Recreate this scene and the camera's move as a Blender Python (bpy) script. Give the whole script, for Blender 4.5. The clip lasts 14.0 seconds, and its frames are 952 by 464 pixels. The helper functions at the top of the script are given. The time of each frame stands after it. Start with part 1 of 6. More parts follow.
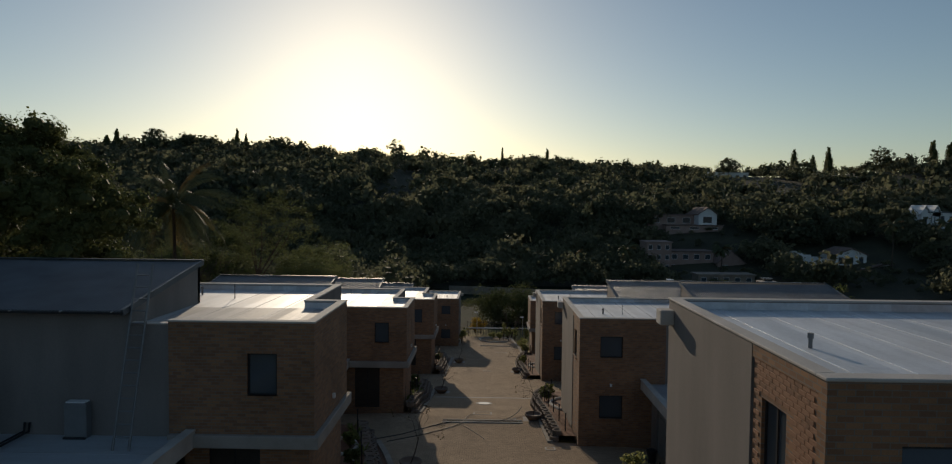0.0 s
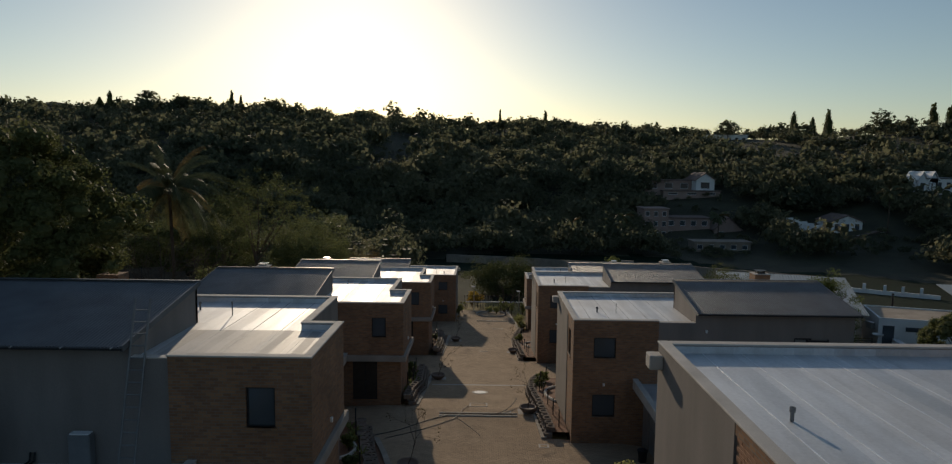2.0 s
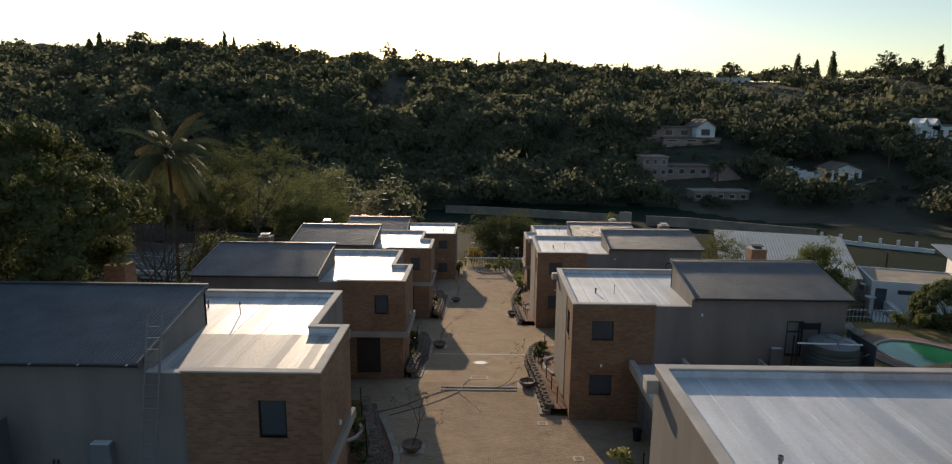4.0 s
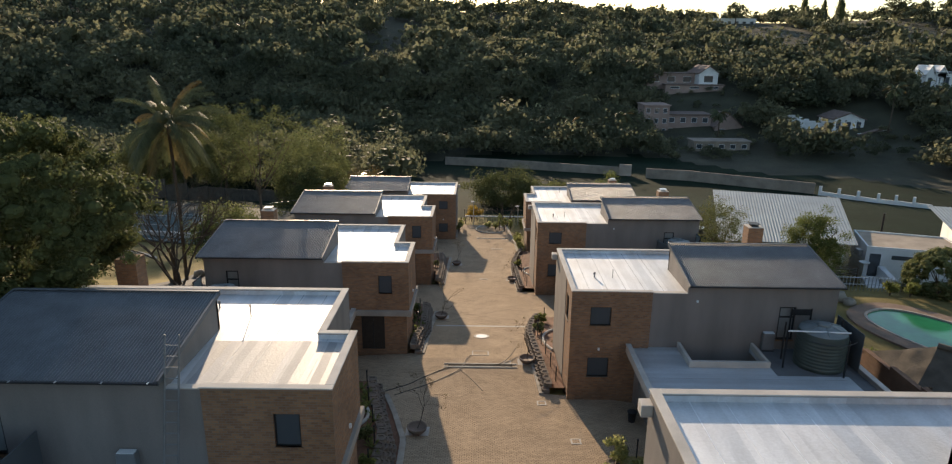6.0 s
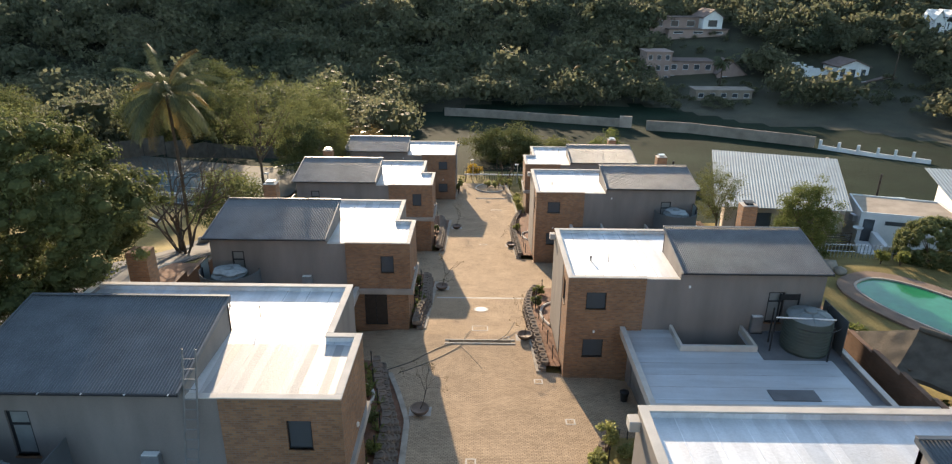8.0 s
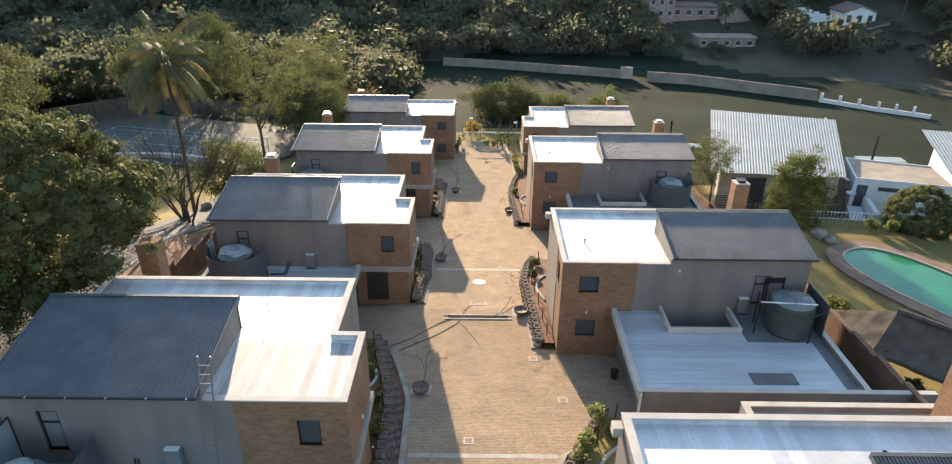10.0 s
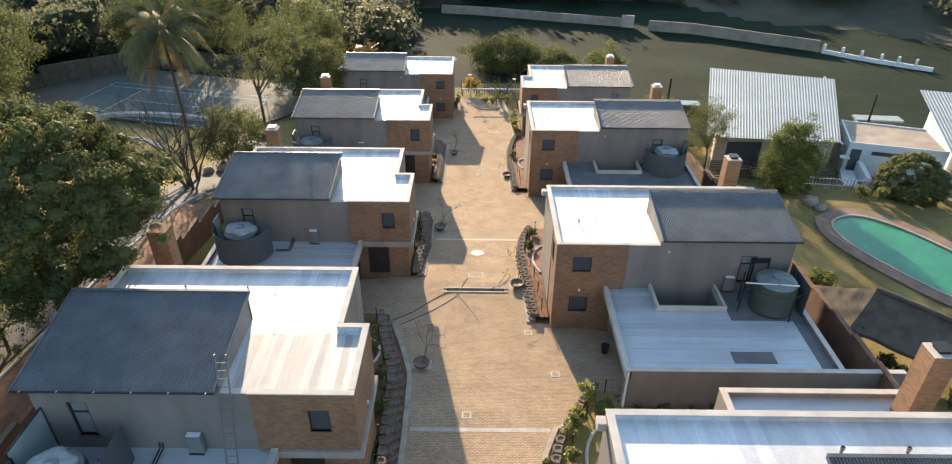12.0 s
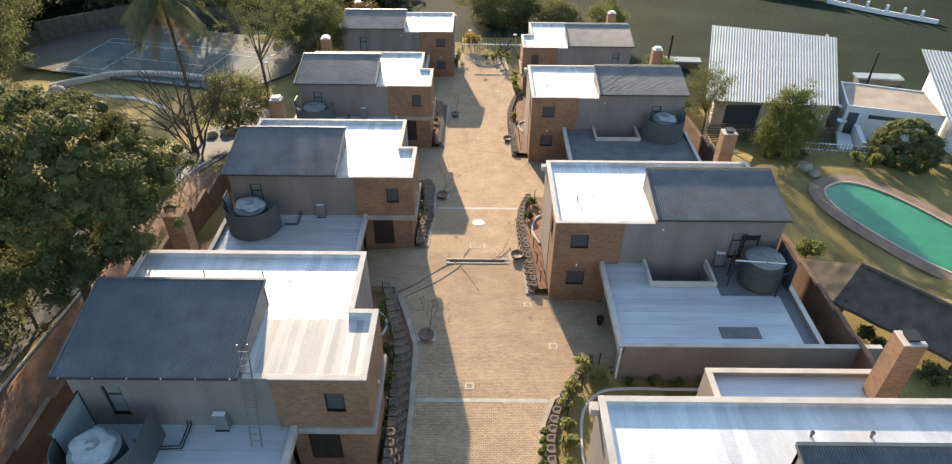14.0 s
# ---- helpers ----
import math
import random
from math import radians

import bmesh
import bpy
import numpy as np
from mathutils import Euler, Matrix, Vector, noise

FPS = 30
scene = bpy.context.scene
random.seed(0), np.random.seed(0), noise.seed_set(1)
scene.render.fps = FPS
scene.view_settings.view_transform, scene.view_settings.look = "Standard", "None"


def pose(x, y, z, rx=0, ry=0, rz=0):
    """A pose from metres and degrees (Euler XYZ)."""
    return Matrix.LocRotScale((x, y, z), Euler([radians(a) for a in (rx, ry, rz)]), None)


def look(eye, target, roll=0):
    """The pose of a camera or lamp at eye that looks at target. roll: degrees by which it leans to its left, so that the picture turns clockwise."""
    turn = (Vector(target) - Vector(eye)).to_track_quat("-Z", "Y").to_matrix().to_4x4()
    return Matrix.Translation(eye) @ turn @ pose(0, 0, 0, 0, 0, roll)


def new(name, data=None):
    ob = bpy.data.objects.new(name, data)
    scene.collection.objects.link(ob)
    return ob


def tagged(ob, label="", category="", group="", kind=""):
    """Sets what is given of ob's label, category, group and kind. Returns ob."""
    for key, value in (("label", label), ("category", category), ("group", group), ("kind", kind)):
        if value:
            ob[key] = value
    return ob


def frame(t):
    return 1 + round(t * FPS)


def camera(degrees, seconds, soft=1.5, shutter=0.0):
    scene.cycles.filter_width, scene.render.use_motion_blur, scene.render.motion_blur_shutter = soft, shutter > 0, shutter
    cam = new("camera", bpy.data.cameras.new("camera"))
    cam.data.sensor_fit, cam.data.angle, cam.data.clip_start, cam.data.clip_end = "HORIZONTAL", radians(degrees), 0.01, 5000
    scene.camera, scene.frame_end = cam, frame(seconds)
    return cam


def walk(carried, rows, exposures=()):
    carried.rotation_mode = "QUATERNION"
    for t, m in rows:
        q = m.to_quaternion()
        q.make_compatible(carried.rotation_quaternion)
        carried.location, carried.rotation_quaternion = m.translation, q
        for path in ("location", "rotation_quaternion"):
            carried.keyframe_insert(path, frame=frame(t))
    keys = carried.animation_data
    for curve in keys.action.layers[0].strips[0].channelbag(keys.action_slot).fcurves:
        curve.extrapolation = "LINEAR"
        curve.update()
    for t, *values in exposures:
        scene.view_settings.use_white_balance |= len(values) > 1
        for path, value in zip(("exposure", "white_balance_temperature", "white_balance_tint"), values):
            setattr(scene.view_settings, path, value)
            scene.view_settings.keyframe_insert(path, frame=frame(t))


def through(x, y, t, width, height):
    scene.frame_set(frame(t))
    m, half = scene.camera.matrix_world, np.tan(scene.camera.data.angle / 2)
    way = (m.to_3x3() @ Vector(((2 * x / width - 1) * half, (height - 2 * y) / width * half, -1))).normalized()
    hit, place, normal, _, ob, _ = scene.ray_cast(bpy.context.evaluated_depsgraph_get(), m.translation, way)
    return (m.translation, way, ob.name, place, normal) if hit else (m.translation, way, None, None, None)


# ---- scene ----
cam = camera(72.4, 14.0, soft=1.2)
# seconds, x, y, z, yaw, pitch, roll
PATH = [
    (0, 0.070, -0.129, 6.992, 0.947, -2.41, 0.600),
    (0.5, 0.135, -0.129, 7.524, 0.885, -2.56, 0.595),
    (1, 0.168, -0.128, 8.04, 0.822, -3.36, 0.590),
    (1.5, 0.176, -0.127, 8.555, 0.775, -4.63, 0.585),
    (2, 0.164, -0.126, 9.07, 0.715, -5.995, 0.580),
    (2.5, 0.137, -0.125, 9.59, 0.655, -7.26, 0.575),
    (3, 0.099, -0.124, 10.125, 0.602, -8.60, 0.570),
    (5.5, -0.112, -0.116, 13.073, 0.421, -15.050, 0.545),
    (6, -0.141, -0.114, 13.694, 0.393, -16.382, 0.540),
    (6.5, -0.162, -0.112, 14.323, 0.367, -17.633, 0.535),
    (7, -0.173, -0.110, 14.960, 0.344, -18.971, 0.530),
    (7.5, -0.175, -0.107, 15.603, 0.321, -20.268, 0.524),
    (8, -0.168, -0.105, 16.253, 0.300, -21.616, 0.519),
    (10.5, -0.036, -0.090, 19.568, 0.206, -28.176, 0.494),
    (11, -0.006, -0.086, 20.238, 0.187, -29.521, 0.489),
    (11.5, 0.018, -0.082, 20.907, 0.168, -30.823, 0.484),
    (12, 0.032, -0.079, 21.574, 0.148, -32.129, 0.479),
    (12.5, 0.031, -0.075, 22.236, 0.126, -33.385, 0.474),
    (13, 0.009, -0.071, 22.892, 0.104, -34.709, 0.469),
    (13.5, -0.037, -0.067, 23.539, 0.079, -35.957, 0.464),
    (14, -0.116, -0.062, 24.174, 0.053, -37.309, 0.459),]
EXPOSURES = [(0, -1.2, 6250, 8), (1.5, -1.13, 6300, 8), (3, -0.65, 6500, 10), (4.4, 0.0, 6700, 11), (5.5, 0.36, 6800, 11), (6.5, 0.68, 6800, 11), (8, 1.24, 6750, 10), (11, 1.48, 6750, 10), (14, 1.5, 6750, 10)]
walk(cam, [(t, pose(x, y, z, 90 + pitch, 0, yaw) @ pose(0, 0, 0, 0, 0, roll)) for t, x, y, z, yaw, pitch, roll in PATH], EXPOSURES)

# ---- light: a low afternoon sun ahead of the camera, clear hazy sky ----
SUN_ELEV, SUN_AZ = radians(13.1), radians(-11.3)
world = bpy.data.worlds.new("world")
scene.world = world
world.use_nodes = True
wn = world.node_tree.nodes
sky = wn.new("ShaderNodeTexSky")
sky.sky_type, sky.sun_disc, sky.sun_elevation, sky.sun_rotation = "NISHITA", False, SUN_ELEV, SUN_AZ
sky.air_density, sky.dust_density, sky.ozone_density, sky.altitude = 1.2, 1.35, 1.3, 1400
world.node_tree.links.new(sky.outputs[0], wn["Background"].inputs[0])
wn["Background"].inputs[1].default_value = 0.15
sun = new("sun", bpy.data.lights.new("sun", "SUN"))
sun.data.energy, sun.data.angle, sun.data.color = 5.0, radians(0.6), (1.0, 0.80, 0.58)
to_sun = Vector((math.sin(SUN_AZ) * math.cos(SUN_ELEV), math.cos(SUN_AZ) * math.cos(SUN_ELEV), math.sin(SUN_ELEV)))
sun.matrix_world = look(to_sun * 300, (0, 0, 0))


# ---- materials ----
def mat(name, base, rough=0.8, metal=0.0, scale=3.0, amount=0.25, fine=40.0, bump=0.2, dist=0.01, spread=0.0, spec=0.5, stretch=None):
    """A material with variation at two scales, fine relief and a spread of value from object to object."""
    m = bpy.data.materials.new(name)
    m.use_nodes = True
    nt = m.node_tree
    n, l = nt.nodes, nt.links
    b = n["Principled BSDF"]
    b.inputs["Roughness"].default_value, b.inputs["Metallic"].default_value = rough, metal
    b.inputs["Specular IOR Level"].default_value = spec
    co = n.new("ShaderNodeTexCoord")
    big, small = n.new("ShaderNodeTexNoise"), n.new("ShaderNodeTexNoise")
    big.inputs["Scale"].default_value, small.inputs["Scale"].default_value = scale, fine
    big.inputs["Detail"].default_value, small.inputs["Detail"].default_value = 6, 4
    geo = n.new("ShaderNodeNewGeometry")
    if stretch:
        mul = n.new("ShaderNodeVectorMath")
        mul.operation = "MULTIPLY"
        mul.inputs[1].default_value = stretch
        l.new(geo.outputs["Position"], mul.inputs[0])
        l.new(mul.outputs[0], big.inputs["Vector"])
    else:
        l.new(geo.outputs["Position"], big.inputs["Vector"])
    l.new(geo.outputs["Position"], small.inputs["Vector"])
    add = n.new("ShaderNodeMath")
    add.operation = "MULTIPLY_ADD"
    l.new(small.outputs[0], add.inputs[0])
    add.inputs[1].default_value = 0.5
    l.new(big.outputs[0], add.inputs[2])
    if spread:
        info = n.new("ShaderNodeObjectInfo")
        isl = n.new("ShaderNodeMath")
        isl.operation = "MULTIPLY_ADD"
        l.new(info.outputs["Random"], isl.inputs[0])
        isl.inputs[1].default_value = spread
        l.new(add.outputs[0], isl.inputs[2])
        add = isl
    ramp = n.new("ShaderNodeValToRGB")
    lo, hi = [c * (1 - amount) for c in base], [min(1, c * (1 + amount)) for c in base]
    ramp.color_ramp.elements[0].position, ramp.color_ramp.elements[1].position = 0.45, 1.05 if not spread else 1.05 + spread * 0.5
    ramp.color_ramp.elements[0].color, ramp.color_ramp.elements[1].color = (*lo, 1), (*hi, 1)
    l.new(add.outputs[0], ramp.inputs[0])
    l.new(ramp.outputs[0], b.inputs["Base Color"])
    if bump:
        bp = n.new("ShaderNodeBump")
        bp.inputs["Strength"].default_value, bp.inputs["Distance"].default_value = bump, dist
        l.new(small.outputs[0], bp.inputs["Height"])
        l.new(bp.outputs[0], b.inputs["Normal"])
    return m


def brick_mat(name, cols, mortar, w, h, gap, rough=0.85, upright=True, offset=0.5, spec=0.4, stain=(0.62, 1.3)):
    """Brickwork or paving laid in world axes; upright walls take whichever of x and y runs along them."""
    m = mat(name, cols[0], rough, scale=0.7, amount=0.3, spec=spec)
    n, l = m.node_tree.nodes, m.node_tree.links
    b = n["Principled BSDF"]
    geo = next(k for k in n if k.bl_idname == "ShaderNodeNewGeometry")
    sep, com = n.new("ShaderNodeSeparateXYZ"), n.new("ShaderNodeCombineXYZ")
    l.new(geo.outputs["Position"], sep.inputs[0])
    if upright:
        add = n.new("ShaderNodeMath")
        l.new(sep.outputs[0], add.inputs[0])
        l.new(sep.outputs[1], add.inputs[1])
        l.new(add.outputs[0], com.inputs[0])
        l.new(sep.outputs[2], com.inputs[1])
    else:
        l.new(sep.outputs[0], com.inputs[0])
        l.new(sep.outputs[1], com.inputs[1])
    t = n.new("ShaderNodeTexBrick")
    t.inputs["Scale"].default_value = 1.0
    t.inputs["Brick Width"].default_value, t.inputs["Row Height"].default_value, t.inputs["Mortar Size"].default_value = w, h, gap
    t.inputs["Color1"].default_value, t.inputs["Color2"].default_value, t.inputs["Mortar"].default_value = (*cols[0], 1), (*cols[1], 1), (*mortar, 1)
    t.offset = offset
    l.new(com.outputs[0], t.inputs["Vector"])
    ramp = next(k for k in n if k.bl_idname == "ShaderNodeValToRGB")
    for e, v in zip(ramp.color_ramp.elements, stain):
        e.color = (v, v * 0.99, v * 0.96, 1)
    mix = n.new("ShaderNodeMix")
    mix.data_type, mix.blend_type = "RGBA", "MULTIPLY"
    mix.inputs[0].default_value = 1
    l.new(t.outputs["Color"], mix.inputs[6])
    l.new(ramp.outputs[0], mix.inputs[7])
    l.new(mix.outputs[2], b.inputs["Base Color"])
    bp = next(k for k in n if k.bl_idname == "ShaderNodeBump")
    inv = n.new("ShaderNodeMath")
    inv.operation = "SUBTRACT"
    inv.inputs[0].default_value = 1
    l.new(t.outputs["Fac"], inv.inputs[1])
    l.new(inv.outputs[0], bp.inputs["Height"])
    bp.inputs["Strength"].default_value, bp.inputs["Distance"].default_value = 0.5, 0.008
    return m


def leaf_mat(name, dark, light, through=0.35, leafwise=0.45, noise_scale=0.11):
    """Leaves: value varies from leaf clump to leaf clump, light passes through them."""
    m = bpy.data.materials.new(name)
    m.use_nodes = True
    n, l = m.node_tree.nodes, m.node_tree.links
    b = n["Principled BSDF"]
    geo, ramp, noi = n.new("ShaderNodeNewGeometry"), n.new("ShaderNodeValToRGB"), n.new("ShaderNodeTexNoise")
    noi.inputs["Scale"].default_value = noise_scale
    l.new(geo.outputs["Position"], noi.inputs["Vector"])
    add = n.new("ShaderNodeMath")
    add.operation = "MULTIPLY_ADD"
    l.new(geo.outputs["Random Per Island"], add.inputs[0])
    add.inputs[1].default_value = leafwise
    l.new(noi.outputs[0], add.inputs[2])
    l.new(add.outputs[0], ramp.inputs[0])
    ramp.color_ramp.elements[0].position, ramp.color_ramp.elements[1].position = 0.4, 0.55 + leafwise
    ramp.color_ramp.elements[0].color, ramp.color_ramp.elements[1].color = (*dark, 1), (*light, 1)
    l.new(ramp.outputs[0], b.inputs["Base Color"])
    b.inputs["Roughness"].default_value = 0.7
    b.inputs["Specular IOR Level"].default_value = 0.15
    tr, mx = n.new("ShaderNodeBsdfTranslucent"), n.new("ShaderNodeMixShader")
    l.new(ramp.outputs[0], tr.inputs[0])
    mx.inputs[0].default_value = through
    l.new(b.outputs[0], mx.inputs[1])
    l.new(tr.outputs[0], mx.inputs[2])
    l.new(mx.outputs[0], n["Material Output"].inputs[0])
    return m


def membrane_mat(name, base, axis, tones=(0.88, 1.04), metal=0.65, glosses=(0.56, 0.72), width=0.48):
    """Painted roofing membrane: strips laid across the given axis, each with its own tone and gloss,
    thin dust in broad patches and a crinkled skin."""
    m = mat(name, base, 0.4, metal=metal, scale=2.2, amount=0.14, fine=14, bump=0.6, dist=0.012, stretch=(1.0, 0.2, 1.0) if axis == 0 else (0.2, 1.0, 1.0))
    n, l = m.node_tree.nodes, m.node_tree.links
    b = n["Principled BSDF"]
    geo = next(k for k in n if k.bl_idname == "ShaderNodeNewGeometry")
    ramp = next(k for k in n if k.bl_idname == "ShaderNodeValToRGB")
    sep = n.new("ShaderNodeSeparateXYZ")
    l.new(geo.outputs["Position"], sep.inputs[0])
    warp = n.new("ShaderNodeTexNoise")
    warp.inputs["Scale"].default_value = 0.9
    l.new(geo.outputs["Position"], warp.inputs["Vector"])
    shift = n.new("ShaderNodeMath")
    shift.operation = "MULTIPLY_ADD"
    l.new(warp.outputs[0], shift.inputs[0])
    shift.inputs[1].default_value = 0.12
    l.new(sep.outputs[axis], shift.inputs[2])
    cell = n.new("ShaderNodeMath")
    cell.operation = "DIVIDE"
    l.new(shift.outputs[0], cell.inputs[0])
    cell.inputs[1].default_value = width
    floor = n.new("ShaderNodeMath")
    floor.operation = "FLOOR"
    l.new(cell.outputs[0], floor.inputs[0])
    white = n.new("ShaderNodeTexWhiteNoise")
    white.noise_dimensions = "1D"
    l.new(floor.outputs[0], white.inputs["W"])
    tone = n.new("ShaderNodeMapRange")
    tone.inputs["To Min"].default_value, tone.inputs["To Max"].default_value = tones
    l.new(white.outputs["Value"], tone.inputs["Value"])
    mul = n.new("ShaderNodeMix")
    mul.data_type, mul.blend_type = "RGBA", "MULTIPLY"
    mul.inputs[0].default_value = 1
    l.new(ramp.outputs[0], mul.inputs[6])
    l.new(tone.outputs[0], mul.inputs[7])
    dust = n.new("ShaderNodeTexNoise")
    dust.inputs["Scale"].default_value, dust.inputs["Detail"].default_value = 0.35, 8
    l.new(geo.outputs["Position"], dust.inputs["Vector"])
    amt = n.new("ShaderNodeMapRange")
    amt.inputs["From Min"].default_value, amt.inputs["From Max"].default_value = 0.45, 0.75
    amt.inputs["To Max"].default_value = 0.4
    l.new(dust.outputs[0], amt.inputs["Value"])
    mix = n.new("ShaderNodeMix")
    mix.data_type = "RGBA"
    l.new(amt.outputs[0], mix.inputs[0])
    l.new(mul.outputs[2], mix.inputs[6])
    mix.inputs[7].default_value = (0.46, 0.42, 0.37, 1)
    l.new(mix.outputs[2], b.inputs["Base Color"])
    gloss = n.new("ShaderNodeMapRange")
    gloss.inputs["To Min"].default_value, gloss.inputs["To Max"].default_value = glosses
    l.new(white.outputs["Color"], gloss.inputs["Value"])
    l.new(gloss.outputs[0], b.inputs["Roughness"])
    return m


BRICK = brick_mat("face_brick", ((0.31, 0.165, 0.085), (0.20, 0.105, 0.06)), (0.20, 0.165, 0.135), 0.23, 0.085, 0.008, stain=(0.75, 1.2))
PAVER = brick_mat("clay_paver", ((0.46, 0.35, 0.245), (0.35, 0.268, 0.19)), (0.19, 0.14, 0.10), 0.21, 0.105, 0.010, 0.95, upright=False, spec=0.1, stain=(0.8, 1.15))
PLASTER = mat("taupe_plaster", (0.205, 0.18, 0.162), 0.9, scale=0.9, amount=0.24, fine=45, bump=0.2, stretch=(1.0, 1.0, 0.25))
BANDPLASTER = mat("grey_brown_band_plaster", (0.31, 0.275, 0.24), 0.9, scale=1.0, amount=0.22)
COPING = mat("pale_coping", (0.50, 0.46, 0.41), 0.85, scale=1.2, amount=0.2)
SLATE_ROOF = mat("charcoal_sheet", (0.112, 0.122, 0.13), 0.5, metal=0.4, scale=0.9, amount=0.3, fine=15, bump=0.03)
SILVER = membrane_mat("silver_waterproofing", (0.68, 0.69, 0.70), 0)
SILVER_WORN = membrane_mat("worn_silver_waterproofing", (0.42, 0.415, 0.41), 0, (0.74, 1.15), 0.25, (0.6, 0.75), 0.31)
SILVER_WING = membrane_mat("silver_wing_waterproofing", (0.54, 0.58, 0.61), 1, metal=0.3, glosses=(0.42, 0.58))
LAPGREY = mat("membrane_seam", (0.36, 0.37, 0.38), 0.6, metal=0.1, scale=1.5, amount=0.4, bump=0.2)
LAPPALE = mat("pale_membrane_seam", (0.74, 0.75, 0.76), 0.35, metal=0.4, scale=1.5, amount=0.2, fine=20, bump=0.5)
BITUMEN = mat("grey_membrane", (0.13, 0.135, 0.14), 0.8, scale=1.0, amount=0.3, bump=0.2)
GLASS = mat("window_glass", (0.07, 0.08, 0.09), 0.08, scale=0.5, amount=0.1, bump=0, spec=0.8)
# Grey pane standing in for the view through an open window.
OPENING_GREY = mat("open_window_grey", (0.21, 0.215, 0.205), 0.25, scale=1.5, amount=0.2, bump=0)
# Near-black: the shade down in the drain is put into this colour.
GRATE = mat("drain_shadow_iron", (0.022, 0.02, 0.018), 0.95, amount=0.3, spec=0.1)
BLACK = mat("black_steel", (0.025, 0.025, 0.027), 0.5, metal=0.3, amount=0.2, bump=0)
DARKDOOR = mat("dark_timber_door", (0.035, 0.026, 0.02), 0.6, scale=4, amount=0.3)
GARAGE = mat("garage_door_steel", (0.20, 0.19, 0.175), 0.6, scale=2, amount=0.15)
ALU = mat("aluminium", (0.55, 0.56, 0.57), 0.35, metal=0.9, amount=0.15, bump=0)
STEEL = mat("weathered_steel", (0.20, 0.20, 0.20), 0.5, metal=0.6, amount=0.2, bump=0)
UNITGREY = mat("grey_enamel", (0.17, 0.172, 0.172), 0.5, scale=3, amount=0.15, bump=0)
WHITE = mat("white_paint", (0.72, 0.72, 0.71), 0.7, scale=0.8, amount=0.12, bump=0.1)
TANKGREEN = mat("dark_green_plastic", (0.05, 0.065, 0.055), 0.5, scale=1.5, amount=0.25, bump=0.05)
TANKTOP = mat("tank_lid_plastic", (0.17, 0.19, 0.19), 0.5, scale=2.0, amount=0.25, bump=0.05)
TARP = mat("pale_sheet", (0.30, 0.33, 0.33), 0.6, scale=3, amount=0.3, fine=18, bump=0.4, dist=0.02)
SCREEN = mat("screen_sheet", (0.075, 0.085, 0.09), 0.6, scale=1.0, amount=0.15, bump=0.05)
SCREENPALE = mat("pale_screen_sheet", (0.30, 0.36, 0.36), 0.5, scale=1.0, amount=0.15, bump=0.05)
CONCRETE = mat("concrete", (0.40, 0.37, 0.33), 0.9, scale=2.0, amount=0.25, bump=0.3, spread=0.3)
BLOCK = mat("retaining_block_concrete", (0.135, 0.105, 0.082), 0.95, scale=3.0, amount=0.35, bump=0.5, spread=0.5)
ROCK = mat("garden_rock", (0.27, 0.23, 0.18), 0.95, scale=2.0, amount=0.35, bump=0.5)
KERBSTONE = mat("weathered_kerb", (0.34, 0.30, 0.25), 0.95, scale=2.0, amount=0.3, bump=0.3, spec=0.2)
SOIL = mat("red_soil", (0.17, 0.085, 0.05), 0.95, scale=2.5, amount=0.4, bump=0.6, dist=0.03)
GRASS = mat("dry_lawn", (0.21, 0.165, 0.062), 0.95, spec=0.2, scale=0.25, amount=0.5, fine=9, bump=0.7, dist=0.06)
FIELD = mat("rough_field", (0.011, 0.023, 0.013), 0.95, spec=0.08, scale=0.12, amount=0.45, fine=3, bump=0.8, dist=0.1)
LITTER = mat("woodland_litter", (0.045, 0.045, 0.024), 0.95, scale=0.2, amount=0.4, fine=3, bump=0.8, dist=0.1)
BROWNPAVE = mat("brown_paving", (0.21, 0.14, 0.10), 0.9, scale=1.0, amount=0.3)
WATER = mat("pool_water", (0.03, 0.21, 0.095), 0.08, scale=0.3, amount=0.25, fine=2.0, bump=0.05, dist=0.02)
COURT_BLUE = mat("court_playing_surface", (0.055, 0.085, 0.085), 0.85, scale=0.4, amount=0.35, fine=8)
COURT = mat("court_surface", (0.085, 0.078, 0.06), 0.85, scale=0.4, amount=0.25)
THATCH = mat("grey_thatch", (0.105, 0.087, 0.066), 0.95, scale=1.5, amount=0.4, fine=25, bump=0.9, dist=0.04)
CLAY = mat("dark_clay", (0.17, 0.12, 0.09), 0.8, scale=4, amount=0.3)
BARK = mat("bark", (0.09, 0.065, 0.045), 0.95, scale=4, amount=0.35, bump=0.6, dist=0.02)
SLATWOOD = mat("grey_weathered_slats", (0.10, 0.09, 0.08), 0.9, scale=3, amount=0.3)
RUBBER = mat("black_hose", (0.02, 0.02, 0.02), 0.6, bump=0, amount=0.2)
WALLBROWN = brick_mat("boundary_brick", ((0.20, 0.11, 0.07), (0.15, 0.085, 0.055)), (0.17, 0.13, 0.10), 0.23, 0.085, 0.008)
WHITEROOF = mat("pale_sheet_roof", (0.25, 0.285, 0.30), 0.6, metal=0.2, scale=0.4, amount=0.15, fine=10, bump=0.03)
PINK = mat("pink_plaster", (0.33, 0.235, 0.20), 0.9, scale=0.5, amount=0.2)
TILE = mat("clay_tile_roof", (0.17, 0.12, 0.10), 0.9, scale=1.0, amount=0.3)
SANDROOF = mat("sandy_flat_roof", (0.36, 0.29, 0.22), 0.95, scale=0.7, amount=0.3)
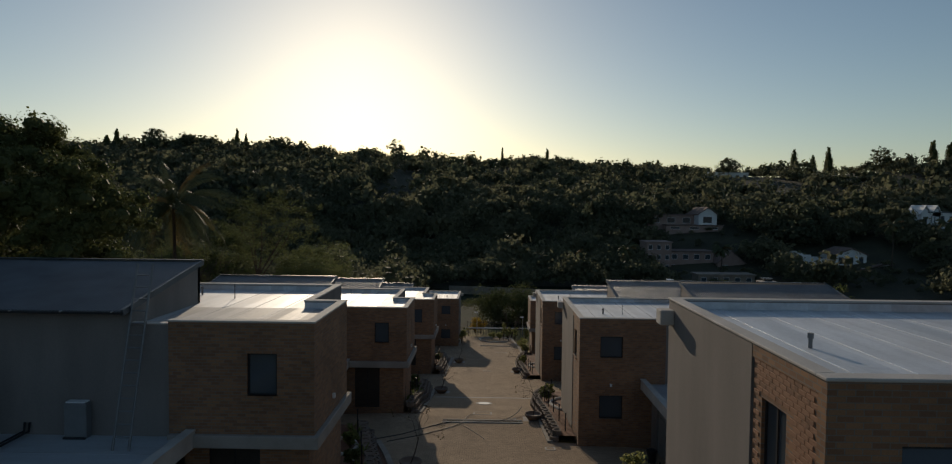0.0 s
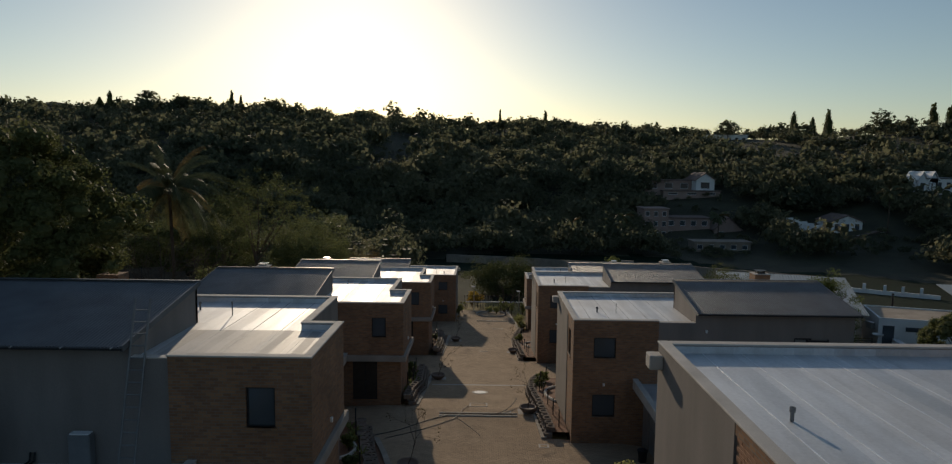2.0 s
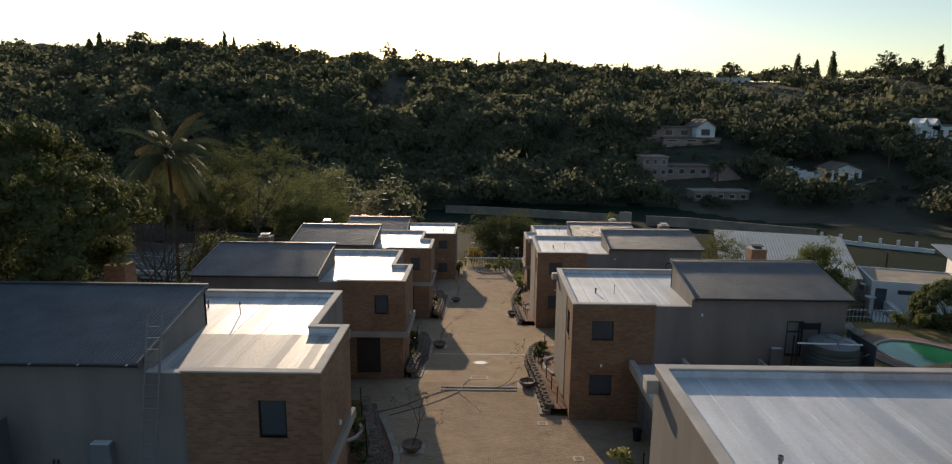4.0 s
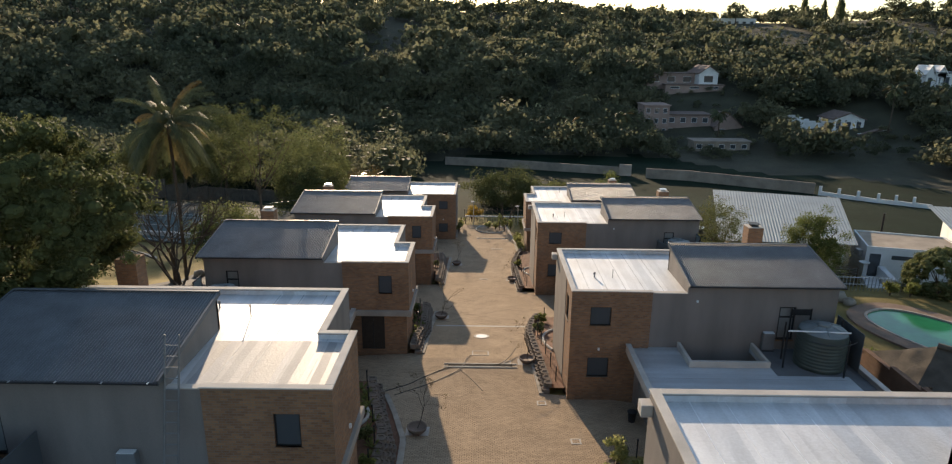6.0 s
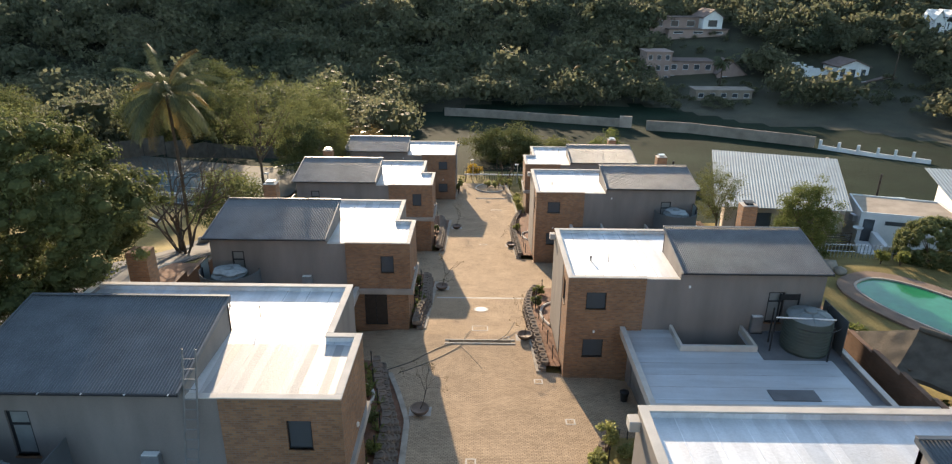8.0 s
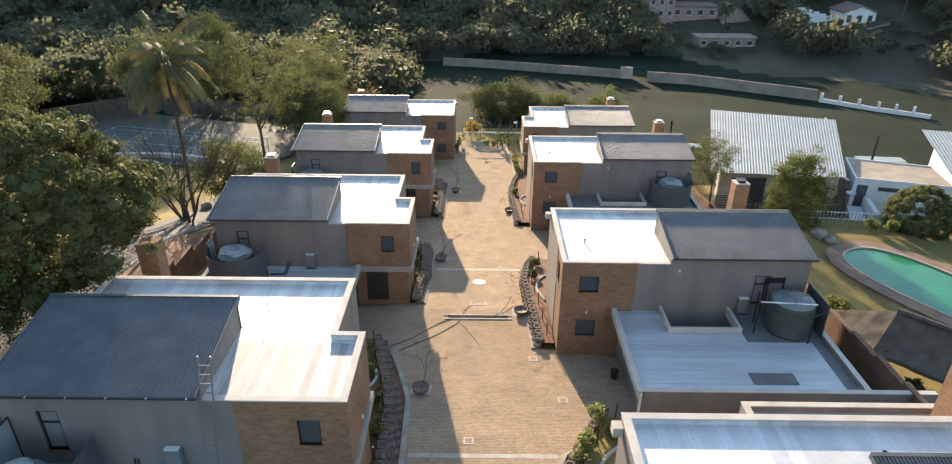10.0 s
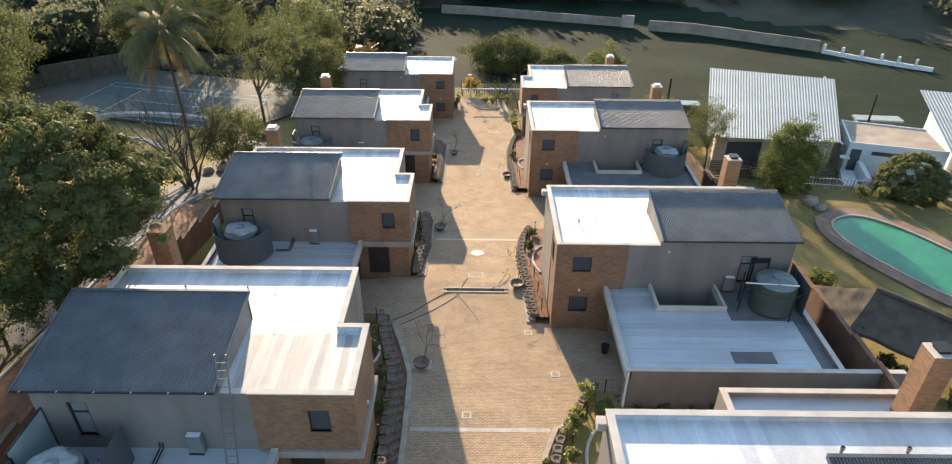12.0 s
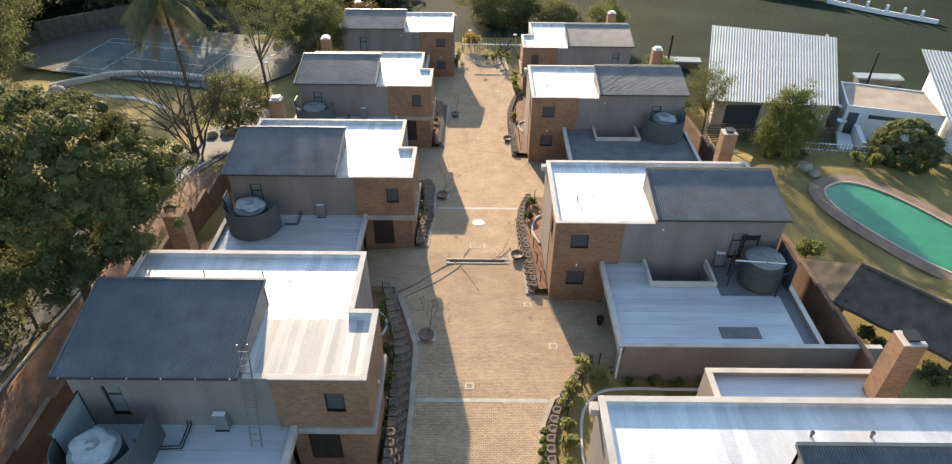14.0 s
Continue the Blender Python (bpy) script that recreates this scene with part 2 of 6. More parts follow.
LANE = mat("worn_asphalt", (0.075, 0.075, 0.075), 0.9, scale=1.0, amount=0.35, fine=30, bump=0.4)
EARTH = mat("red_earth_bank", (0.20, 0.105, 0.06), 0.95, scale=1.2, amount=0.45, fine=14, bump=0.8, dist=0.05)
# Beige taken darker to hold the shade on the walls' sunless side.
FIELDWALL = mat("shade_toned_beige_wall", (0.27, 0.225, 0.18), 0.95, scale=0.5, amount=0.35)
BEIGE = mat("beige_wall", (0.40, 0.33, 0.27), 0.9, scale=0.4, amount=0.25)
LEAF_DARK = leaf_mat("dark_leaves", (0.06, 0.084, 0.034), (0.19, 0.20, 0.085), 0.55)
LEAF_LIGHT = leaf_mat("light_leaves", (0.09, 0.115, 0.035), (0.25, 0.26, 0.085), 0.55)
# Leaves greyed and lightened; the hillside's haze is put into their colour.
LEAF_WOODS = leaf_mat("hazy_woodland_leaves", (0.085, 0.10, 0.06), (0.20, 0.195, 0.115), 0.55, 0.22, 0.045)
LEAF_OLIVE = leaf_mat("olive_leaves", (0.06, 0.075, 0.03), (0.15, 0.16, 0.062), 0.45, 0.25)
LEAF_UPRIGHT = leaf_mat("fresh_green_leaves", (0.07, 0.095, 0.03), (0.19, 0.21, 0.07), 0.5, 0.3)
LEAF_YELLOW = leaf_mat("yellow_leaves", (0.28, 0.19, 0.03), (0.5, 0.36, 0.06), 0.5)
LEAF_PALM = leaf_mat("palm_leaves", (0.06, 0.075, 0.04), (0.13, 0.14, 0.07), 0.3)
LEAF_BED = leaf_mat("pale_garden_leaves", (0.16, 0.185, 0.07), (0.36, 0.36, 0.15), 0.6)
LEAF_DRY = leaf_mat("dry_leaves", (0.09, 0.07, 0.035), (0.18, 0.13, 0.05), 0.4)


# ---- building blocks ----
def bm_box(bm, x0, x1, y0, y1, z0, z1):
    x0, x1, y0, y1, z0, z1 = min(x0, x1), max(x0, x1), min(y0, y1), max(y0, y1), min(z0, z1), max(z0, z1)
    v = [bm.verts.new(p) for p in ((x0, y0, z0), (x1, y0, z0), (x1, y1, z0), (x0, y1, z0), (x0, y0, z1), (x1, y0, z1), (x1, y1, z1), (x0, y1, z1))]
    for f in ((3, 2, 1, 0), (4, 5, 6, 7), (0, 1, 5, 4), (1, 2, 6, 5), (2, 3, 7, 6), (3, 0, 4, 7)):
        bm.faces.new([v[i] for i in f])


def bm_boxes(*boxes, bevel=0.0):
    bm = bmesh.new()
    for b in boxes:
        bm_box(bm, *b)
    if bevel:
        bmesh.ops.bevel(bm, geom=bm.edges[:], offset=bevel, segments=1, affect="EDGES")
    return bm


def bm_tube(bm, pts, r, sides=8, r_end=None):
    """A tube along points, tapering from r to r_end."""
    pts = [Vector(p) for p in pts]
    rings = []
    for i, p in enumerate(pts):
        d = (pts[min(i + 1, len(pts) - 1)] - pts[max(i - 1, 0)]).normalized()
        a = d.cross(Vector((0, 0, 1)) if abs(d.z) < 0.9 else Vector((1, 0, 0))).normalized()
        b = d.cross(a)
        rr = r if r_end is None else r + (r_end - r) * i / (len(pts) - 1)
        rings.append([bm.verts.new(p + (a * math.cos(k * 2 * math.pi / sides) + b * math.sin(k * 2 * math.pi / sides)) * rr) for k in range(sides)])
    for q, w in zip(rings, rings[1:]):
        for k in range(sides):
            bm.faces.new((q[k], q[(k + 1) % sides], w[(k + 1) % sides], w[k]))
    bm.faces.new(rings[0][::-1])
    bm.faces.new(rings[-1])


def bm_lathe(bm, prof, c=(0, 0, 0), sides=32, a0=0.0, a1=2 * math.pi):
    """Turns a profile of (radius, height) round the upright through c."""
    full = a1 - a0 > 6.28
    n = sides if full else sides + 1
    rings = [[bm.verts.new((c[0] + r * math.cos(a0 + (a1 - a0) * k / sides), c[1] + r * math.sin(a0 + (a1 - a0) * k / sides), c[2] + z)) for k in range(n)] for r, z in prof]
    for q, w in zip(rings, rings[1:]):
        for k in range(sides):
            bm.faces.new((q[k], q[(k + 1) % n], w[(k + 1) % n], w[k]))


def part(name, bm, material, parent=None, label="", smooth=False):
    me = bpy.data.meshes.new(name)
    bmesh.ops.recalc_face_normals(bm, faces=bm.faces[:])
    bm.to_mesh(me)
    bm.free()
    me.materials.append(material)
    if smooth:
        me.polygons.foreach_set("use_smooth", [True] * len(me.polygons))
    ob = new(name, me)
    ob.parent = parent
    if label:
        ob["label"] = label
    return ob


def thing(name, label, category, group="", kind="", at=None):
    ob = new(name)
    ob.empty_display_size = 0.2
    if at:
        ob.location = at
    return tagged(ob, label, category, group, kind)


def mesh_np(name, verts, faces, material, parent=None):
    """A mesh from arrays of corners and four-cornered faces."""
    me = bpy.data.meshes.new(name)
    nv, nf = len(verts), len(faces)
    me.vertices.add(nv)
    me.vertices.foreach_set("co", np.asarray(verts, dtype=np.float32).ravel())
    me.loops.add(nf * 4)
    me.loops.foreach_set("vertex_index", np.asarray(faces, dtype=np.int32).ravel())
    me.polygons.add(nf)
    me.polygons.foreach_set("loop_start", np.arange(0, nf * 4, 4, dtype=np.int32))
    me.polygons.foreach_set("loop_total", np.full(nf, 4, dtype=np.int32))
    me.update(calc_edges=True)
    me.materials.append(material)
    ob = new(name, me)
    ob.parent = parent
    return ob


# ---- the lie of the land ----
PROFILE_Y = [-400, -60, 0, 14, 18, 23, 30, 35.5, 40, 52, 63, 78, 92, 110, 135, 4000]
PROFILE_Z = [3.0, 1.0, -2.5, -3.2, -3.48, -3.86, -4.42, -4.78, -5.42, -7.2, -8.65, -10.1, -11.05, -12.0, -12.6, -12.6]
RIDGE_AZ = [-180, -60, -31, -27, -21, -18, -12, -8, 0, 5, 13, 20, 25, 31, 36, 60, 180]
RIDGE_EL = [5.0, 5.6, 4.3, 4.9, 4.75, 4.95, 4.5, 4.5, 3.85, 4.0, 3.25, 3.3, 3.2, 3.5, 3.1, 3.1, 5.0]
RISE_R = [0, 172, 192, 225, 300, 400, 470, 800, 6500]
RISE_F = [0, 0, 0.05, 0.34, 0.64, 1.0, 0.98, 0.75, 0.5]


def height(x, y):
    x, y = np.asarray(x, float), np.asarray(y, float)
    r, az = np.hypot(x, y), np.degrees(np.arctan2(x, y))
    top = 400 * np.tan(np.radians(np.interp(az, RIDGE_AZ, RIDGE_EL))) + 2.2
    hill = np.interp(r, RISE_R, RISE_F)
    lump = 0.5 * np.sin(x * 0.071 + 1) * np.sin(y * 0.053) + 0.8 * np.sin(x * 0.023) * np.sin(y * 0.031 + 2)
    near = np.interp(y, PROFILE_Y, PROFILE_Z)
    # a level lawn round the pool
    lawn = np.clip((x - 22) / 3, 0, 1) * np.clip((y - 30) / 5, 0, 1) * np.clip((56 - y) / 6, 0, 1) * np.clip((58 - x) / 8, 0, 1)
    near = near * (1 - lawn) - 6.2 * lawn
    # the ground behind the garden wall stands higher
    bank = np.clip((-20.75 - x) / 0.5, 0, 1) * np.clip((56 - y) / 12, 0, 1) * np.clip((x + 75) / 20, 0, 1)
    near = near + 1.7 * bank
    # the tennis court's level pad
    pad = np.clip((x + 62) / 2, 0, 1) * np.clip((-20.5 - x) / 2, 0, 1) * np.clip((y + 0.224 * (x + 52.8) - 75.5) / 0.8, 0, 1) * np.clip((97 - y) / 3, 0, 1)
    near = near * (1 - pad) - 9.5 * pad
    return near + (top + 12.6) * hill + lump * np.clip((r - 110) / 60, 0, 1)


def gz(x, y):
    return float(height(x, y))


# ---- ground: one sheet to the horizon ----
def ground_sheet():
    k = 155
    a = np.linspace(-1, 1, 2 * k + 1)
    spread = np.sinh(a * 5.6) / np.sinh(5.6) * 4600
    xs, ys = spread, spread + 45
    X, Y = np.meshgrid(xs, ys)
    Z = height(X, Y)
    Z = Z - 0.10 * ((np.abs(X) < 9) & (Y > 2) & (Y < 92))
    n = len(xs)
    verts = np.stack([X.ravel(), Y.ravel(), Z.ravel()], 1)
    i = np.arange(n * n).reshape(n, n)
    faces = np.stack([i[:-1, :-1].ravel(), i[:-1, 1:].ravel(), i[1:, 1:].ravel(), i[1:, :-1].ravel()], 1)
    ob = mesh_np("ground", verts, faces, GRASS)
    ob.data.polygons.foreach_set("use_smooth", [True] * len(faces))
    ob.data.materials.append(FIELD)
    ob.data.materials.append(LITTER)
    cx, cy = verts[faces].mean(1)[:, 0], verts[faces].mean(1)[:, 1]
    edge = 10 * np.sin(cx * 0.05) + 5 * np.sin(cx * 0.17 + 1)
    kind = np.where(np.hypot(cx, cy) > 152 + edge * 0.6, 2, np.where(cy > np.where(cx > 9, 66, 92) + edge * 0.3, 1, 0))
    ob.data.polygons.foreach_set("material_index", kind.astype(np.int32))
    return tagged(ob, "dry winter grass and earth falling to a valley", "ground", kind="structure")


ground_sheet()
ROAD_Y = [-20, 18, 20.2, 22, 24.6, 30.3, 30.9, 35, 46, 52.0, 53, 60, 64.5, 67.5, 70, 76, 86]
ROAD_R = [3.2, 3.1, 3.15, 3.86, 8.1, 8.1, 3.1, 2.95, 8.1, 8.1, 3.1, 2.95, 3.05, 3.45, 4.0, 3.9, 3.2]
ROADL_Y = [-20, 18, 22, 26, 28.6, 30.9, 31.2, 35.8, 36.2, 46, 47.6, 54.8, 55.2, 67, 68, 77.5, 78, 86]
ROADL_X = [-3.2, -3.25, -3.3, -3.45, -4.2, -5.0, -8.4, -8.4, -3.5, -3.3, -8.4, -8.4, -3.3, -3.2, -7, -7, -3, -3]


def road_edge(y, side):
    return float(np.interp(y, ROAD_Y, ROAD_R) if side > 0 else np.interp(y, ROADL_Y, ROADL_X))


def strip(name, ys, left, right, lift, material, label, category):
    """A paved sheet between two edges that follows the slope, with a turned-down rim."""
    bm = bmesh.new()
    rows = []
    for y in ys:
        a, b = left(y), right(y)
        xs = [a + (b - a) * i / 4 for i in range(5)]
        rows.append([bm.verts.new((a, y, gz(a, y) + lift - 0.4))] + [bm.verts.new((x, y, gz(x, y) + lift)) for x in xs] + [bm.verts.new((b, y, gz(b, y) + lift - 0.4))])
    for p, q in zip(rows, rows[1:]):
        for i in range(6):
            bm.faces.new((p[i], p[i + 1], q[i + 1], q[i]))
    ob = part(name, bm, material)
    return tagged(ob, label, category, kind="structure")


road_ys = [-20 + 0.5 * i for i in range(213)]
strip("road", road_ys, lambda y: road_edge(y, -1), lambda y: road_edge(y, 1), 0.03, PAVER, "tan clay paver driveway sloping between the houses", "road")


def kerb(side, y0, y1, name="kerb"):
    """A pale concrete edging that follows the drive's rim."""
    bm = bmesh.new()
    rows = []
    n = max(2, int((y1 - y0) / 0.4))
    for i in range(n + 1):
        y = y0 + (y1 - y0) * i / n
        x = road_edge(y, side)
        z = gz(x, y)
        rows.append([bm.verts.new(p) for p in ((x, y, z - 0.2), (x, y, z + 0.10), (x + side * 0.28, y, z + 0.12), (x + side * 0.28, y, z - 0.2))])
    for p, q in zip(rows, rows[1:]):
        for k in range(3):
            bm.faces.new((p[k], p[k + 1], q[k + 1], q[k]))
    bm.faces.new(rows[0])
    bm.faces.new(rows[-1][::-1])
    tagged(part(name, bm, KERBSTONE), "pale concrete kerb along the drive", "kerb", kind="structure")


for y0, y1 in ((2, 30.6), (36.2, 46), (55.2, 67), (78, 86)):
    kerb(-1, y0, y1)
for y0, y1 in ((2, 24.4), (30.9, 45.5), (53, 86)):
    kerb(1, y0, y1)


def band(y, w, x0, x1, name, label):
    bm = bmesh.new()
    n = 10
    rows = [[bm.verts.new((x0 + (x1 - x0) * i / n, yy, gz(0, yy) + 0.036)) for i in range(n + 1)] for yy in (y - w / 2, y + w / 2)]
    for i in range(n):
        bm.faces.new((rows[0][i], rows[0][i + 1], rows[1][i + 1], rows[1][i]))
    tagged(part(name, bm, CONCRETE), label, "paving band", kind="structure")


band(21.9, 0.28, -3.2, 3.7, "paving_band", "pale concrete band set across the drive")
band(42.3, 0.28, -3.2, 3.1, "paving_band", "pale concrete band set across the drive")


# ---- the houses ----
def wall_cells(bm, s, ox, oy, oz, axis, at, thick, a0, a1, w0, w1, holes=()):
    """A wall with openings. axis 'v': it stands at v = at and runs along u; axis 'u': the other way round."""
    ca = sorted({a0, a1, *[h[0] for h in holes], *[h[1] for h in holes]})
    cw = sorted({w0, w1, *[h[2] for h in holes], *[h[3] for h in holes]})
    for p, q in zip(ca, ca[1:]):
        for c, d in zip(cw, cw[1:]):
            ma, mw = (p + q) / 2, (c + d) / 2
            if any(h[0] < ma < h[1] and h[2] < mw < h[3] for h in holes):
                continue
            if axis == "v":
                bm_box(bm, ox + s * p, ox + s * q, oy + at, oy + at + thick, oz + c, oz + d)
            else:
                bm_box(bm, ox + s * at, ox + s * (at + thick), oy + p, oy + q, oz + c, oz + d)


def poly_slab(pts, z0, z1):
    """A level slab with a free outline."""
    bm = bmesh.new()
    lo = [bm.verts.new((x, y, z0)) for x, y in pts]
    hi = [bm.verts.new((x, y, z1)) for x, y in pts]
    bm.faces.new(hi)
    bm.faces.new(lo[::-1])
    for i in range(len(pts)):
        j = (i + 1) % len(pts)
        bm.faces.new((lo[i], lo[j], hi[j], hi[i]))
    return bm


def weld(bm):
    """Welds the cells of a wall and takes out the faces between them."""
    bmesh.ops.remove_doubles(bm, verts=bm.verts[:], dist=0.0005)
    bm.verts.index_update()
    seen = {}
    for f in bm.faces:
        seen.setdefault(frozenset(v.index for v in f.verts), []).append(f)
    bmesh.ops.delete(bm, geom=[f for fs in seen.values() if len(fs) > 1 for f in fs], context="FACES_ONLY")
    return bm


def corrugated(x0, x1, y0, y1, z0, z1, pitch, amp, skew=0.0, thick=0.03):
    """Corrugated sheeting whose ribs run along y, from z0 in front to z1 behind, as a thin slab."""
    bm = bmesh.new()
    n = int(abs(x1 - x0) / pitch * 6)
    grid = []
    for f in (0, 0.5, 1):
        y, z = y0 + (y1 - y0) * f, z0 + (z1 - z0) * f
        grid.append([bm.verts.new((x0 + (x1 - x0) * i / n + skew * f, y, z + amp * math.sin(i / 6 * 2 * math.pi))) for i in range(n + 1)])
    low = [[bm.verts.new((p.co.x, p.co.y, p.co.z - thick)) for p in row] for row in grid]
    for g, rev in ((grid, False), (low, True)):
        for p, q in zip(g, g[1:]):
            for i in range(n):
                f = (p[i], p[i + 1], q[i + 1], q[i])
                bm.faces.new(f[::-1] if rev else f)
    for g, h in ((grid[0], low[0]), (grid[-1], low[-1])):
        for i in range(n):
            bm.faces.new((g[i], h[i], h[i + 1], g[i + 1]))
    return bm


def corrugated_quad(bl, br, tr, tl, pitch, amp, thick=0.05):
    """Ribbed sheeting over four corners, its ribs running from the front edge to the back."""
    bl, br, tr, tl = [Vector(p) for p in (bl, br, tr, tl)]
    n = int((br - bl).length / pitch * 6)
    bm = bmesh.new()
    up = Vector((0, 0, 1))
    rows = []
    for a, b in ((bl, br), (tl, tr)):
        rows.append([bm.verts.new(a + (b - a) * i / n + up * amp * math.sin(i / 6 * 2 * math.pi)) for i in range(n + 1)])
    low = [[bm.verts.new(v.co - up * thick) for v in row] for row in rows]
    for i in range(n):
        bm.faces.new((rows[0][i], rows[0][i + 1], rows[1][i + 1], rows[1][i]))
        bm.faces.new((low[1][i], low[1][i + 1], low[0][i + 1], low[0][i]))
        bm.faces.new((rows[0][i + 1], rows[0][i], low[0][i], low[0][i + 1]))
        bm.faces.new((rows[1][i], rows[1][i + 1], low[1][i + 1], low[1][i]))
    return bm


def house(s, ox, oy, oz, stepped, label, near=False, tall=0.0, deep=0.0):
    """One of the row: u runs away from the drive, v away from the camera, w up from the parapet's top.
    stepped: the brick front stands out beyond the rest on the drive's side."""
    h = thing("house", label, "house", "houses along the drive")
    X = lambda u: ox + s * u
    base = -7.9
    if stepped:
        U, V, UB, VB, UR0, UR1, VR, WR0, WR1, IN = 12.1, 8.05, 3.9, 4.0, 5.0, 12.35, 4.63, 0.30, 1.20, 1.1
        E0, E1, EV, ETOP = 3.2, 12.7, -7.0, -2.92
    else:
        U, V, UB, VB, UR0, UR1, VR, WR0, WR1, IN = 13.4, 7.0 + deep, 4.05, 7.0 + deep, 5.83, 13.5, 4.14 + deep, 0.45, 1.32, 0.0
        E0, E1, EV, ETOP = 2.9, 13.75, -6.95, -2.85

    def box(name, material, *bs, bevel=0.0, lab=""):
        return part(name, bm_boxes(*[(X(b[0]), X(b[1]), oy + b[2], oy + b[3], oz + b[4], oz + b[5]) for b in bs], bevel=bevel), material, h, lab)

    def wall(name, material, *ws, lab=""):
        bm = bmesh.new()
        for w in ws:
            wall_cells(bm, s, ox, oy, oz, *w)
        weld(bm)
        return part(name, bm, material, h, lab)

    def window(axis, at, a0, a1, w0, w1, door=False, panes=1, open_fill=False):
        """A dark frame with its glass, set back in the opening; axis as for walls; panes beside one another."""
        f = 0.09 if open_fill else 0.05
        fr = bmesh.new()
        cuts = [a0 + (a1 - a0) * i / panes for i in range(panes + 1)]
        bars = [(a0, a1, w0, w0 + f), (a0, a1, w1 - f, w1)] + [(min(max(c - f / 2, a0), a1 - f), min(max(c - f / 2, a0), a1 - f) + f, w0 + f, w1 - f) for c in cuts]
        if open_fill:
            bars.append((a0 + f, a1 - f, w0 + 0.66 * (w1 - w0), w0 + 0.66 * (w1 - w0) + f))
        for p, q, c, d in bars:
            if axis == "v":
                bm_box(fr, X(p), X(q), oy + at + 0.07, oy + at + 0.13, oz + c, oz + d)
            else:
                bm_box(fr, X(at + 0.07), X(at + 0.13), oy + p, oy + q, oz + c, oz + d)
        win = part("door" if door else "window", fr, BLACK, h)
        for p, q in zip(cuts, cuts[1:]):
            if axis == "v":
                b = (X(p + 0.02), X(q - 0.02), oy + at + 0.09, oy + at + 0.10, oz + w0 + 0.03, oz + w1 - 0.03)
            else:
                b = (X(at + 0.09), X(at + 0.10), oy + p + 0.02, oy + q - 0.02, oz + w0 + 0.03, oz + w1 - 0.03)
            part("door_leaf" if door else "pane", bm_boxes(b), DARKDOOR if door else OPENING_GREY if open_fill else GLASS, win)
        if not door:
            if axis == "v":
                sill = (X(a0 - 0.05), X(a1 + 0.05), oy + at - 0.05, oy + at + 0.08, oz + w0 - 0.07, oz + w0)
            else:
                sill = (X(at - 0.05), X(at + 0.08), oy + a0 - 0.05, oy + a1 + 0.05, oz + w0 - 0.07, oz + w0)
            part("sill", bm_boxes(sill), BRICK, win)

    t = 0.22
    if stepped:
        wf, dr = (1.0, 1.8, -1.95, -0.82), (1.55, 2.95, -5.7, -3.4)
        wall("front_wall", BRICK, ("v", 0, t, 0, UB, -3.0, 0, (wf,)), lab="brown face brick upper wall")
        window("v", 0, *wf)
        wall("lower_wall", BRICK, ("v", 0.25, t, 0.2, 3.6, base, -3.35, (dr,)), ("u", 0.2, t, 0.47, VB, base, -3.35), lab="brown face brick lower wall")
        window("v", 0.25, *dr, door=True, panes=2)
        wall("side_wall", BRICK, ("u", 0, t, t, VB, -3.0, 0), lab="brown face brick side wall")
        wall("return_wall", PLASTER, ("v", VB - t, t, t, IN + t, base, 0), ("u", IN, t, VB, V - t, base, 0))
        box("slab_edge", BANDPLASTER, (-0.14, UB, -0.14, VB + 0.1, -3.35, -3.0), bevel=0.02, lab="pale projecting slab edge between the storeys")
        gw, fw = (10.1, 10.86, -2.45, -0.65), -0.06
    else:
        wa, wb = (0.98, 2.04, -1.83, -0.83), (0.97, 2.07, -4.73, -3.64)
        sw = (1.15, 2.0, -2.1, -0.8)
        wall("front_wall", BRICK, ("v", 0, t, 0.0, UB, base, 0, (wa, wb)), lab="brown face brick wall")
        window("v", 0, *wa)
        window("v", 0, *wb)
        wall("side_wall", PLASTER, ("u", 0, t, 2.37, V - t, base, 0))
        wall("corner_wall", BRICK, ("u", 0.03, t - 0.03, t, 2.33, base, -0.22, (sw,)), ("u", 0.0, t, t, 2.33, -0.22, 0), lab="brown face brick corner panel")
        window("u", 0.02, *sw, panes=2)
        gw, fw = (10.55, 11.4, -2.55, -0.75), -0.0
    wall("plaster_front_wall", PLASTER, ("v", 0.13, t, UB, U, base, -0.1, (gw,)), ("v", 0.13, t, UR0, U, -0.1, WR0 - 0.04), lab="taupe plastered wall")
    # An open window, its grey interior replaced by a plain grey pane.
    window("v", 0.13, *gw, open_fill=True)
    wall("outer_wall", PLASTER, ("u", U - t, t, 0.35, V - t, base, -0.02))
    wall("back_wall", PLASTER, ("v", V - t, t, IN, U, base, 0))
    # roofs
    rz = -0.19
    if stepped:
        ps = [(t, t), (UB, t), (UB, 0.35), (U - t, 0.35), (U - t, V - t), (IN + t, V - t), (IN + t, VB - t), (t, VB - t)]
    else:
        ps = [(t, t), (UB, t), (UB, 0.35), (U - t, 0.35), (U - t, V - t), (t, V - t)]
    roof = part("flat_roof", poly_slab([(X(u), oy + v) for u, v in ps], oz + rz - 0.2, oz + rz), SILVER, h, "silver-painted waterproofed flat roof")
    if stepped and oz > 3:
        part("worn_strip", poly_slab([(X(u), oy + v) for u, v in ((t + 0.02, t + 0.02), (UB - 0.05, t + 0.02), (UB - 0.05, 0.4), (UR0 - 0.3, 0.4), (UR0 - 0.1, 3.55), (IN + 0.6, 3.62), (t + 0.02, 3.5))], oz + rz - 0.01, oz + rz + 0.004), SILVER_WORN, roof, "worn dusty front of the silver roof")
